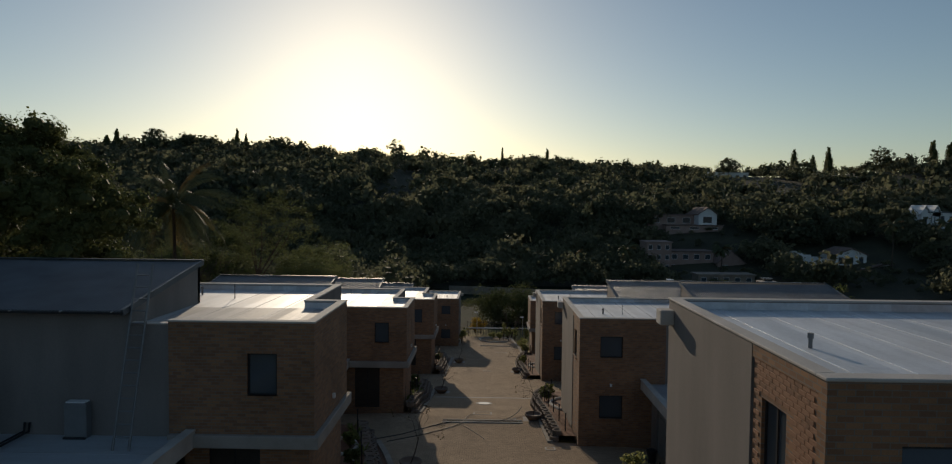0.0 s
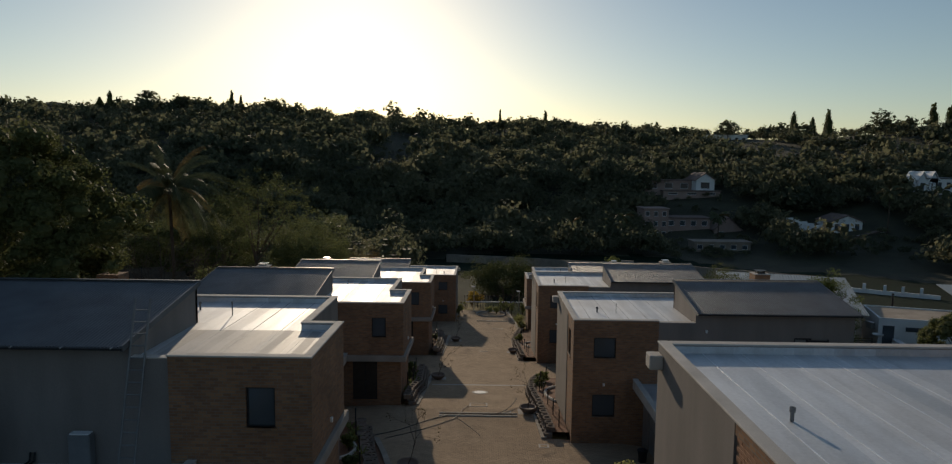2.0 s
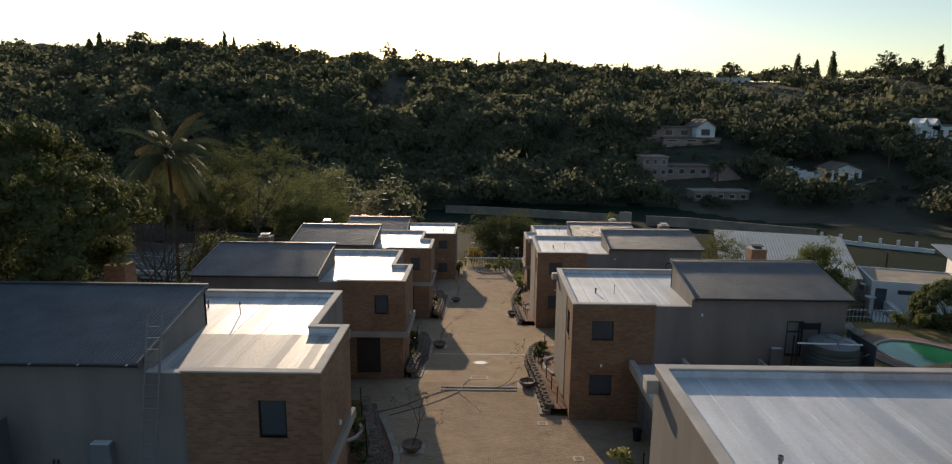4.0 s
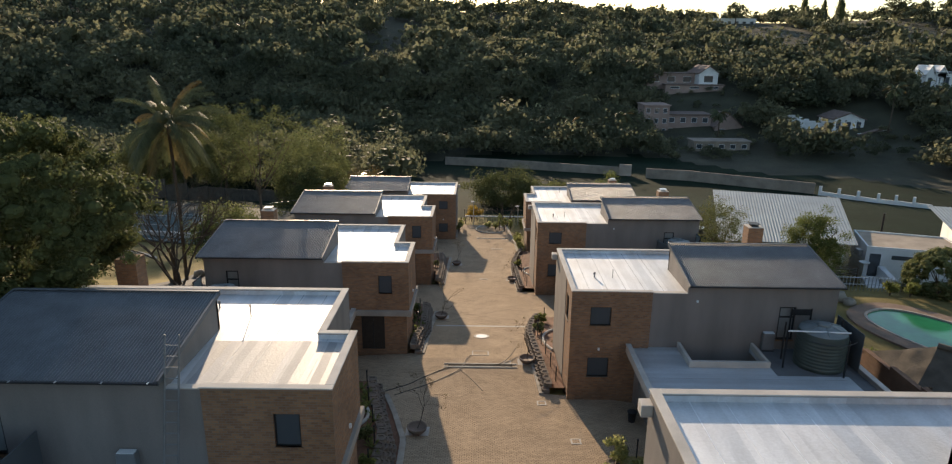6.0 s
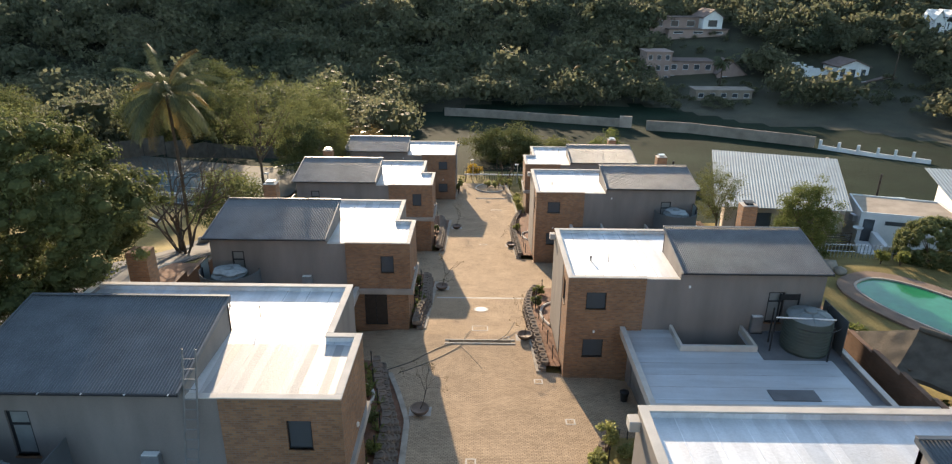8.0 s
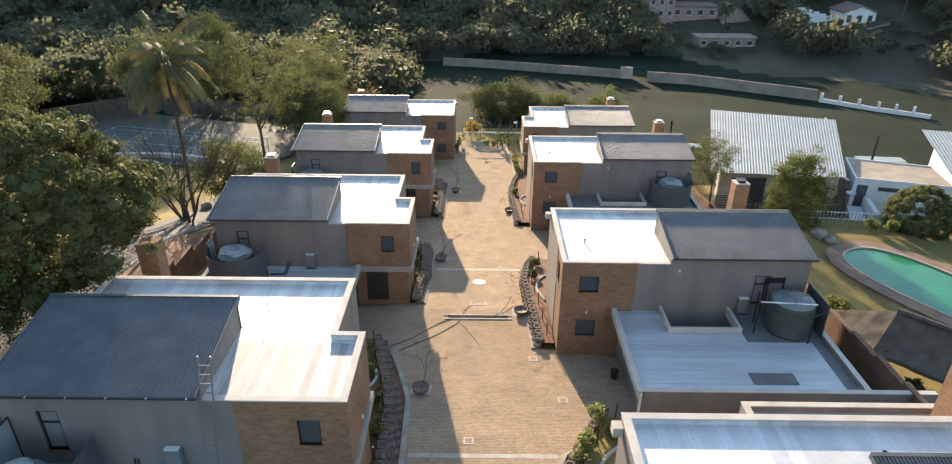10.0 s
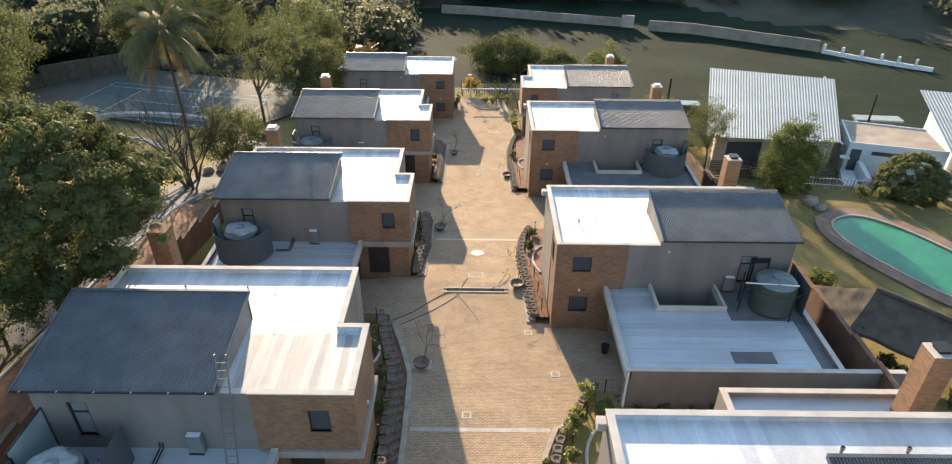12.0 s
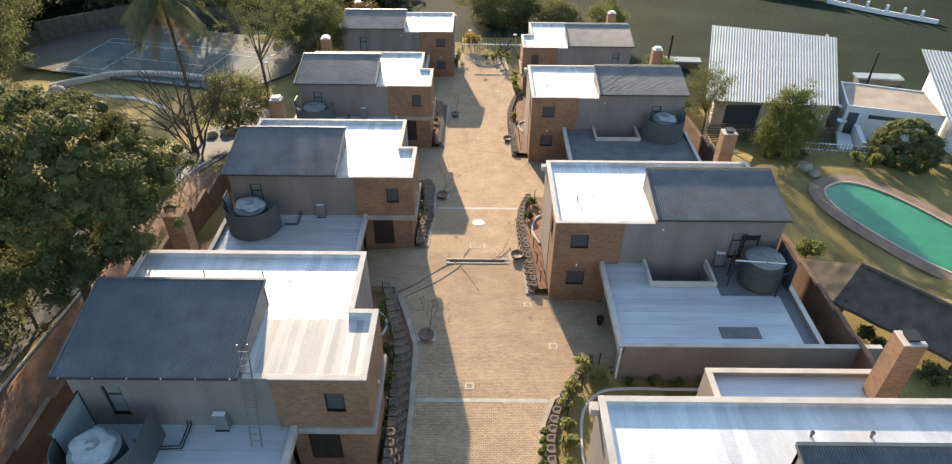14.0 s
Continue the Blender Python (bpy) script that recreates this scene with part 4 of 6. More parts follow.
def tarpaulin(x, y, z, r, seed):
    """A pale sheet crumpled over a tank's lid."""
    g = random.Random(seed)
    ph = [g.uniform(0, 6.28) for _ in range(4)]
    bm = bmesh.new()
    rings = []
    for i in range(7):
        row = []
        for k in range(28):
            a = 2 * math.pi * k / 28
            edge = r * (0.84 + 0.12 * math.sin(2 * a + ph[0]) + 0.07 * math.sin(5 * a + ph[1]))
            d = edge * i / 6
            fall = 0.2 * (d / r)
            px, py = x + d * math.cos(a), y + d * math.sin(a)
            row.append(bm.verts.new((px, py, z + 0.40 - fall + 0.045 * noise.noise(Vector((px * 3.2 + ph[2], py * 3.2, ph[3]))))))
        rings.append(row)
    for p, q in zip(rings, rings[1:]):
        for k in range(28):
            bm.faces.new((p[k], p[(k + 1) % 28], q[(k + 1) % 28], q[k]))
    bmesh.ops.remove_doubles(bm, verts=bm.verts[:], dist=0.0005)
    r2 = bmesh.ops.extrude_face_region(bm, geom=bm.faces[:])
    for v in [e for e in r2["geom"] if isinstance(e, bmesh.types.BMVert)]:
        v.co.z -= 0.02
    tagged(part("tarpaulin", bm, TARP, smooth=True), "crumpled pale grey sheet lying over a tank lid", "tarpaulin", "tarpaulins")


def tank_screen(x, y, z, s, r=1.75, h=1.95, a0=math.pi, a1=2 * math.pi, wing=1.0, fin=0.0):
    """A curved sheet screen on posts, with a paler flat wing along the outer side."""
    t = thing("tank_screen", "curved dark grey sheet screen round a water tank", "screen", "tank screens")
    bm = bmesh.new()
    bm_lathe(bm, [(r, 0.05), (r, h), (r - 0.03, h), (r - 0.03, 0.05), (r, 0.05)], (x, y, z), 28, a0, a1)
    part("curved_sheet", bm, SCREEN, t)
    for i in range(5):
        a = a0 + (a1 - a0) * i / 4
        px, py = x + (r - 0.07) * math.cos(a), y + (r - 0.07) * math.sin(a)
        part("post", bm_boxes((px - 0.025, px + 0.025, py - 0.025, py + 0.025, z, z + h + 0.03)), BLACK, t)
    ox = x + s * (r + 0.0)
    part("side_sheet", bm_boxes((ox - 0.015, ox + 0.015, y, y + wing, z + 0.1, z + h + 0.25)), SCREENPALE, t, "pale translucent side sheet")
    part("side_frame", bm_boxes((ox - 0.03, ox + 0.03, y - 0.05, y, z, z + h + 0.3), (ox - 0.03, ox + 0.03, y + wing, y + wing + 0.05, z, z + h + 0.3), (ox - 0.03, ox + 0.03, y, y + wing, z + h + 0.25, z + h + 0.3)), BLACK, t)
    if fin:
        fx = x - s * r
        part("end_sheet", bm_boxes((fx - 0.015, fx + 0.015, y, y + fin, z + 0.05, z + h)), SCREEN, t)


def wall_unit(x, y, z):
    t = thing("wall_unit", "grey metal service box beside the wall", "service box", "service boxes")
    part("casing", bm_boxes((x - 0.3, x + 0.3, y - 0.28, y - 0.02, z, z + 0.95), bevel=0.02), UNITGREY, t)
    part("top_plate", bm_boxes((x - 0.26, x + 0.26, y - 0.26, y - 0.04, z + 0.955, z + 0.985)), WHITE, t)
    part("front_panel", bm_boxes((x - 0.26, x + 0.26, y - 0.287, y - 0.281, z + 0.06, z + 0.9)), UNITGREY, t)
    part("foot_rail", bm_boxes((x - 0.3, x + 0.3, y - 0.34, y - 0.29, z, z + 0.05)), BLACK, t)


def bent_pipe(x, y, z, w):
    bm = bmesh.new()
    for k in (0.0, 0.13):
        bm_tube(bm, [(x + k, y - 0.06, z + 0.35), (x + k, y - 0.1, z + 0.12), (x + k, y - 1.1 - k, z + 0.1), (x - w, y - 1.15 - k, z + 0.1)], 0.03, 8)
    tagged(part("pipe", bm, BLACK), "pair of black bent pipes lying on the wing roof", "pipe", "roof pipes")


for hx, hy, hz in ((-4.46, 16.88, 3.80), (-4.34, 35.88, 1.17), (-4.36, 54.86, -1.15)):
    z = hz - 3.14
    if hz > 3:
        water_tank(hx - 10.2, hy - 2.3, z, 1.0)
        tank_screen(hx - 10.25, hy - 2.0, z, -1, 1.6, wing=2.05, fin=1.55)
    else:
        water_tank(hx - 10.5, hy - 1.4, z)
        tank_screen(hx - 10.5, hy - 1.15, z, -1)
    wall_unit(hx - 6.35, hy + 0.13, z)
    if hz > 3:
        bm = bmesh.new()
        bm_tube(bm, [(hx - 4.75 + 0.42 * math.cos(a), hy - 2.2 + 0.36 * math.sin(a), z + 0.02 + 0.01 * math.sin(3 * a)) for a in [0.3 + 0.25 * k for k in range(27)]], 0.013, 6)
        tagged(part("cable_coil", bm, RUBBER), "loose loop of black cable on the wing roof", "cable")
    bent_pipe(hx - 7.85, hy + 0.13, z, 0.8)
for i, (x, y, z, r) in enumerate(((-4.46 - 10.2, 16.88 - 2.3, 3.80 - 3.14 + 1.72, 1.0), (-4.34 - 10.5, 35.88 - 1.4, 1.17 - 3.14 + 1.72, 1.05), (4.62 + 11.5, 51.86 - 1.15, -0.72 - 3.07 + 1.72, 1.05))):
    tarpaulin(x, y, z, r, 40 + i)
water_tank(4.51 + 12.0, 30.38 - 1.5, 1.67 - 3.07, 1.12, 1.85)
water_tank(4.62 + 11.5, 51.86 - 1.15, -0.72 - 3.07)
tank_screen(4.62 + 11.5, 51.86 - 0.9, -0.72 - 3.07, 1)
wall_unit(4.51 + 10.1, 30.38 + 0.13, 1.67 - 3.07)


def tank_stand(x, y, z):
    """Bare steel posts and rails round the tank, its sheets not yet fixed."""
    t = thing("tank_stand", "bare black steel screen frame beside the tank", "steel frame")
    for px, py, h in ((-1.9, -0.4, 2.0), (-1.6, 0.5, 2.0), (0.55, -1.35, 1.9), (1.2, 0.6, 2.1), (-0.9, 1.5, 2.3), (0.1, 1.5, 2.3)):
        part("post", bm_boxes((x + px - 0.03, x + px + 0.03, y + py - 0.03, y + py + 0.03, z, z + h)), BLACK, t)
    bm = bmesh.new()
    bm_tube(bm, [(x - 1.9, y - 0.4, z + 1.95), (x + 0.9, y - 0.75, z + 2.02)], 0.04, 8)
    part("loose_rail", bm, WHITE, t, "pale pipe lying across the tank")
    bm = bmesh.new()
    bm_tube(bm, [(x + 1.5 * math.cos(a), y + 1.5 * math.sin(a), z + 1.72) for a in [math.pi * 1.25 + 0.12 * i for i in range(14)]], 0.02, 6)
    part("curved_rail", bm, BLACK, t)
    part("back_frame", bm_boxes((x - 0.9, x + 0.1, y + 1.47, y + 1.53, z + 1.95, z + 2.25)), BLACK, t)
    part("side_sheet", bm_boxes((x + 1.45, x + 1.48, y - 0.9, y + 1.5, z + 0.05, z + 2.0)), SCREEN, t)


tank_stand(4.51 + 12.0, 30.38 - 1.5, 1.67 - 3.07)


def ladder(x, y0, z0, y1, z1, w=0.42):
    t = thing("ladder", "aluminium extension ladder leaning on the roof edge", "ladder")
    for s in (-1, 1):
        bm = bmesh.new()
        bm_tube(bm, [(x + s * w / 2, y0, z0), (x + s * w / 2 - 0.05, y1, z1)], 0.032, 6)
        part("rail", bm, STEEL, t)
    n = 15
    for i in range(1, n):
        f = i / n
        bm = bmesh.new()
        yy, zz = y0 + (y1 - y0) * f, z0 + (z1 - z0) * f
        bm_tube(bm, [(x - w / 2 - 0.05 * f, yy, zz), (x + w / 2 - 0.05 * f, yy, zz)], 0.019, 6)
        part("rung", bm, STEEL, t)


ladder(-9.15, 15.95, 0.66, 17.35, 5.3)


# ---- drive: beds, retaining blocks, covers, pots ----
def bed(name, y0, y1, inner, outer, lift, material, label):
    ys = [y0 + (y1 - y0) * i / 24 for i in range(25)]
    strip(name, ys, inner, outer, lift, material, label, "planting bed")


def lerp(pts):
    ys, xs = [p[0] for p in pts], [p[1] for p in pts]
    return lambda y: float(np.interp(y, ys, xs))


LINES = {
    "la": (-1, [(6, -3.75), (18.4, -3.85), (22, -4.0), (24.9, -4.1), (26.4, -4.5), (28.6, -5.1), (30.7, -5.5)]),
    "lb": (-1, [(36.3, -4.0), (38.4, -4.0), (40.4, -3.75), (43.1, -3.9), (46.5, -4.1)]),
    "lc": (-1, [(55.3, -3.75), (60, -3.75), (63.2, -3.9), (67, -4.2)]),
    "ra": (1, [(6, 3.45), (15, 3.45), (18.6, 3.55), (20.4, 3.95), (21.8, 4.6), (23.2, 5.4), (24.5, 6.3)]),
    "rb": (1, [(31.2, 3.6), (34, 3.45), (36.9, 3.3), (39.5, 3.2), (42, 3.5), (44, 4.2)]),
    "rc": (1, [(53.3, 3.5), (57, 3.45), (61, 3.35), (64.7, 3.45), (67.5, 3.9), (69.8, 4.5)]),
}
BACK = {"la": [(6, -4.4), (20.9, -4.4), (21.0, -5.5), (24.9, -5.5), (25.2, -8), (30.8, -8)], "lb": [(36.3, -4.32), (39.8, -4.32), (39.9, -5.4), (43.9, -5.4), (44.2, -9), (46.5, -9)], "lc": [(55.3, -4.34), (58.8, -4.34), (58.9, -5.4), (67, -7)],
        "ra": [(6, 4.42), (15.3, 4.42), (15.6, 10), (23.3, 10), (23.4, 7.3), (24.5, 7.3)], "rb": [(31.2, 4.48), (37.3, 4.48), (37.5, 9), (44, 9)], "rc": [(53.3, 4.6), (58.8, 4.6), (59, 8), (69.2, 8), (69.8, 5.0)]}
BED_LIFT = {"la": 0.8, "lb": 0.55, "lc": 0.55, "ra": 0.28, "rb": 0.28, "rc": 0.28}


def bed_top(x, y):
    """Height of the soil over the land: the beds behind the blocks are filled up."""
    for key, (side, line) in LINES.items():
        if line[0][0] < y < line[-1][0] and 0 < (x - lerp(line)(y)) * side < 4:
            return BED_LIFT[key]
    return 0.25


for key, (side, line) in LINES.items():
    a, b = lerp(line), lerp(BACK[key])
    y0, y1 = line[0][0], line[-1][0]
    if side < 0:
        bed("planting_bed", y0, y1, b, lambda y: a(y) - 0.35, BED_LIFT[key], SOIL, "bare red-brown soil bed behind retaining blocks")
        bed("kerb_strip", y0, y1, lambda y: a(y) - 0.34, lambda y: road_edge(y, -1) - 0.1, 0.06, SOIL, "soil strip between kerb and blocks")
    else:
        bed("planting_bed", y0, y1, lambda y: a(y) + 0.1, b, BED_LIFT[key], SOIL if key != "ra" else GRASS, "bed of soil and thin grass behind retaining blocks")
        bed("kerb_strip", y0, y1, lambda y: road_edge(y, 1) + 0.1, lambda y: a(y) + 0.1, 0.06, SOIL, "soil strip between kerb and blocks")


def block_mesh():
    """A precast retaining block: a rounded, open-fronted trough."""
    bm = bmesh.new()
    out = [(-0.24, -0.2), (0.24, -0.2), (0.24, 0.08), (0.16, 0.2), (0.0, 0.24), (-0.16, 0.2), (-0.24, 0.08)]
    ins = [(x * 0.6, y * 0.6) for x, y in out]
    lo = [bm.verts.new((x, y, 0)) for x, y in out]
    hi = [bm.verts.new((x, y, 0.24)) for x, y in out]
    mid = [bm.verts.new((x, y, 0.24)) for x, y in ins]
    dn = [bm.verts.new((x, y, 0.2)) for x, y in ins]
    n = len(out)
    for i in range(n):
        j = (i + 1) % n
        bm.faces.new((lo[i], lo[j], hi[j], hi[i]))
        bm.faces.new((hi[i], hi[j], mid[j], mid[i]))
        bm.faces.new((mid[i], mid[j], dn[j], dn[i]))
    bm.faces.new(dn)
    bm.faces.new(lo[::-1])
    me = bpy.data.meshes.new("block")
    bmesh.ops.recalc_face_normals(bm, faces=bm.faces[:])
    bm.to_mesh(me)
    bm.free()
    me.materials.append(BLOCK)
    return me


BLOCK_ME = block_mesh()


def block_wall(side, line, tiers, key):
    w = thing("retaining_wall", "stepped retaining wall of brown concrete trough blocks", "retaining wall", "retaining walls", kind="structure")
    f = lerp(line)
    g = random.Random(len(line) * 7 + side)
    y, y1 = line[0][0], line[-1][0]
    y = max(y, 12)
    while y < y1:
        d = (f(y + 0.2) - f(y - 0.2)) / 0.4
        ang = math.atan2(side, side * -d) if side > 0 else math.atan2(-1, d)
        for k in range(tiers):
            ob = new("block", BLOCK_ME)
            x = f(y) + side * (0.15 * k - 0.12)
            ob.matrix_basis = Matrix.Translation((x, y + 0.31 * (k % 2), gz(x, y) + 0.02 + 0.22 * k)) @ Matrix.Rotation((math.pi / 2 if side > 0 else -math.pi / 2) + g.uniform(-0.12, 0.12) - math.atan(d), 4, "Z") @ Matrix.Diagonal((1, 1, g.uniform(0.9, 1.1), 1))
            ob.parent = w
        y += 0.58 / math.sqrt(1 + d * d) * 1.0 + 0.04
    return w


for key, (side, line) in LINES.items():
    block_wall(side, line, {"la": 4, "lb": 3, "lc": 3}.get(key, 2), key)


def bollard(x, y, h=0.95):
    z = gz(x, y) + bed_top(x, y) - 0.1
    t = thing("bollard", "slim black garden bollard light in the bed", "bollard light", "bollard lights")
    bm = bmesh.new()
    bm_tube(bm, [(x, y, z), (x, y, z + h)], 0.03, 8)
    part("post", bm, BLACK, t)
    bm = bmesh.new()
    bm_tube(bm, [(x, y, z + h), (x, y, z + h + 0.07)], 0.042, 8)
    part("cap", bm, BLACK, t)


for key, (side, line) in LINES.items():
    f = lerp(line)
    y = max(line[0][0], 16) + 0.8
    while y < line[-1][0]:
        bollard(f(y) + side * 0.55, y, 0.95)
        y += 1.9


def shrub(x, y, r, h, material, label, seed, n=14, name="shrub", cat="shrub"):
    g = np.random.default_rng(seed)
    z = gz(x, y) + bed_top(x, y)
    t = thing(name, label, cat)
    bm = bmesh.new()
    c = []
    for i in range(n):
        a, q = g.uniform(0, 6.28), math.sqrt(g.random()) * r * 0.75
        e = (x + math.cos(a) * q, y + math.sin(a) * q, z + h * g.uniform(0.3, 0.9))
        c.append(e)
        if i < 5:
            bm_tube(bm, [(x, y, z - 0.3), ((x + e[0]) / 2, (y + e[1]) / 2, z + h * 0.35), e], 0.025, 5, 0.01)
    part("stems", bm, BARK, t)
    v, f = leaf_quads(c, r * (0.3 + 0.25 * g.random(n)), 60, 0.05 + 0.035 * r, 0.9, seed + 3, inward=0.6, core=0)
    mesh_np("foliage", v, f, material, t)


def aloe(x, y, r, seed, material=None):
    """A rosette of curved pointed leaves."""
    g = np.random.default_rng(seed)
    z = gz(x, y) + bed_top(x, y)
    vs = []
    for i in range(16):
        a, up = i * 2.4 + g.random(), g.uniform(0.35, 1.2)
        d, sd = np.array([math.cos(a), math.sin(a), 0]), np.array([-math.sin(a), math.cos(a), 0])
        p0, p1, p2 = np.array([x, y, z]), np.array([x, y, z]) + d * r * 0.5 + np.array([0, 0, up * r * 0.55]), np.array([x, y, z]) + d * r * (1.15 - 0.4 * up) + np.array([0, 0, up * r * 0.8])
        w = r * 0.09
        vs += [p0 - sd * w, p0 + sd * w, p1 + sd * w * 1.1, p1 - sd * w * 1.1, p1 - sd * w * 1.1, p1 + sd * w * 1.1, p2 + sd * 0.01, p2 - sd * 0.01]
    v = np.array(vs)
    ob = mesh_np("aloe", v, np.arange(len(v)).reshape(-1, 4), material or LEAF_LIGHT)
    tagged(ob, "small grey-green aloe rosette in the bed", "aloe", "aloes")


gg = random.Random(5)
for i in range(20):
    y = 19 + 11.3 * i / 20
    aloe(lerp(LINES["la"][1])(y) - gg.uniform(0.45, 1.0), y, gg.uniform(0.25, 0.42), i)
for i in range(9):
    y = 37 + 8 * i / 9
    aloe(lerp(LINES["lb"][1])(y) - gg.uniform(0.3, 0.9), y, gg.uniform(0.25, 0.4), 40 + i)
for i, (x, y, r, h) in enumerate(((4.45, 18.8, 0.42, 0.8), (4.5, 19.9, 0.36, 0.7), (4.65, 21.2, 0.4, 0.7), (4.9, 21.9, 0.42, 0.9), (5.1, 22.5, 0.42, 0.8), (5.6, 23.4, 0.6, 1.7), (6.5, 23.2, 0.55, 0.6), (4.3, 17.4, 0.35, 0.8), (4.2, 16.2, 0.4, 0.7))):
    shrub(x, y, r, h, LEAF_BED, "leafy light green garden shrub in the bed", 60 + i)
for i in range(9):
    shrub(8.2 + 1.3 * i, 22.9 + 0.15 * (i % 2), 0.3, 0.45, LEAF_DARK, "small dark green hedge plant along the wall", 80 + i, 7)
for i in range(26):
    y = 12.5 + 0.3 * i
    shrub(lerp(LINES["ra"][1])(y) - (0.22 if i % 2 else 0.42), y, 0.22, 0.05, LEAF_LIGHT, "low green groundcover beside the kerb", 100 + i, 8, "groundcover", "groundcover")
for i, (x, y) in enumerate(((-4.6, 22.4), (-5.0, 24.6), (-5.6, 26.9), (-4.8, 41.2), (-4.7, 43.6), (3.9, 40.2), (4.2, 42.6), (-4.6, 60.5), (3.7, 62.4))):
    shrub(x, y, 0.4, 0.7, LEAF_DARK if i % 2 else LEAF_LIGHT, "small leafy shrub in the soil bed", 120 + i, 10)


def pot(x, y, seed, tree_h=1.9):
    """A wide shallow bowl on a pale slab, with a thin bare sapling."""
    g = np.random.default_rng(seed)
    z = gz(x, y) + 0.03
    slab = part("pot_slab", bm_boxes((x - 0.55, x + 0.55, y - 0.5, y + 0.5, z - 0.1, z + 0.02), bevel=0.01), CONCRETE)
    tagged(slab, "pale concrete slab under a plant bowl", "slab", "pot slabs")
    t = thing("plant_pot", "wide dark clay bowl with a thin young tree", "plant pot", "plant bowls")
    bm = bmesh.new()
    zz = z + 0.02
    bm_lathe(bm, [(0.0, 0), (0.26, 0), (0.44, 0.2), (0.48, 0.32), (0.46, 0.35), (0.41, 0.33), (0.38, 0.25), (0.0, 0.24)], (x, y, zz), 28)
    part("bowl", bm, CLAY, t, smooth=True)
    bm = bmesh.new()
    tips = []
    limb_mesh(bm, Vector((x, y, zz + 0.2)), (0.05, 0.03, 1), tree_h * 0.55, 0.025, 3, g, 0.45, tips)
    part("sapling", bm, BARK, t)
    v, f = leaf_quads([tuple(p) for p in tips], [0.13] * len(tips), 7, 0.035, 1.0, seed, core=0)
    mesh_np("leaves", v, f, LEAF_DRY, t)


for i, (x, y) in enumerate(((2.72, 34.95), (-3.02, 26.7), (-2.95, 44.2), (2.9, 57.0), (-2.55, 63.8))):
    pot(x, y, 200 + i)


def flat_cover(x, y, w, d, label, round_=False):
    z = gz(x, y) + 0.034
    sl = (gz(x, y + 0.3) - gz(x, y - 0.3)) / 0.6
    t = thing("inspection_cover", label, "cover", "inspection covers", at=(x, y, z))
    t.rotation_euler = (math.atan(sl), 0, 0)
    bm = bmesh.new()
    if round_:
        bm_lathe(bm, [(w, 0), (w, 0.015), (w * 0.75, 0.015), (w * 0.75, 0.005), (0, 0.005)], (0, 0, 0), 32)
        part("ring", bm, CONCRETE, t)
        bm = bmesh.new()
        bm_lathe(bm, [(w * 0.72, 0.004), (w * 0.72, 0.018), (0, 0.018)], (0, 0, 0), 28)
        part("lid", bm, WHITE, t)
    else:
        k = 0.07
        part("surround", bm_boxes((-w, w, -d, -d + k, 0, 0.012), (-w, w, d - k, d, 0, 0.012), (-w, -w + k, -d + k, d - k, 0, 0.012), (w - k, w, -d + k, d - k, 0, 0.012)), CONCRETE, t)
        part("lid", bm_boxes((-w + k + 0.01, w - k - 0.01, -d + k + 0.01, d - k - 0.01, 0, 0.008)), PAVER, t)


flat_cover(0.02, 39.9, 0.52, 0, "round pale concrete manhole cover in the paving", True)
for x, y, w, d in ((-0.05, 36.45, 0.52, 0.42), (-0.43, 22.9, 0.24, 0.24), (4.4, 26.1, 0.24, 0.24), (3.15, 29.9, 0.24, 0.24), (1.56, 35.0, 0.22, 0.2), (0.25, 57.6, 0.36, 0.2), (1.8, 71.8, 0.6, 0.32)):
    flat_cover(x, y, w, d, "square pale-edged inspection cover in the paving")


def drain(x0, x1, y):
    t = thing("drain", "steel grating drain across the paving, pale surround", "drain", at=(0, y, gz(0, y) + 0.05))
    t.rotation_euler = (math.atan((gz(0, y + 0.4) - gz(0, y - 0.4)) / 0.8), 0, 0)
    part("surround", bm_boxes((x0 - 0.25, x1 + 0.25, -0.27, -0.18, -0.08, 0.03), bevel=0.005), CONCRETE, t)
    part("surround", bm_boxes((x0 - 0.25, x1 + 0.25, 0.18, 0.27, -0.08, 0.03), bevel=0.005), CONCRETE, t)
    # Solid fill, coloured near-black for the shade under the grating.
    part("channel", bm_boxes((x0, x1, -0.18, 0.18, -0.1, 0.02)), GRATE, t)
    n = 44
    for i in range(n):
        xx = x0 + (x1 - x0) * (i + 0.5) / n
        part("bar", bm_boxes((xx - 0.012, xx + 0.012, -0.18, 0.18, 0.02, 0.028)), GRATE, t)


drain(-1.95, 1.85, 34.45)
drain(-0.35, 2.85, 77.8)


def hose(pts, r, name, label, cat):
    cu = []
    for i in range(len(pts) - 1):
        p0, p1, p2, p3 = [Vector(pts[min(max(k, 0), len(pts) - 1)]) for k in (i - 1, i, i + 1, i + 2)]
        for k in range(6):
            u = k / 6
            cu.append(0.5 * ((2 * p1) + (p2 - p0) * u + (2 * p0 - 5 * p1 + 4 * p2 - p3) * u * u + (3 * p1 - p0 - 3 * p2 + p3) * u ** 3))
    cu.append(Vector(pts[-1]))
    bm = bmesh.new()
    bm_tube(bm, [(p.x, p.y, gz(p.x, p.y) + 0.045 + p.z) for p in cu], r, 6)
    tagged(part(name, bm, RUBBER), label, cat, "cables on the drive")


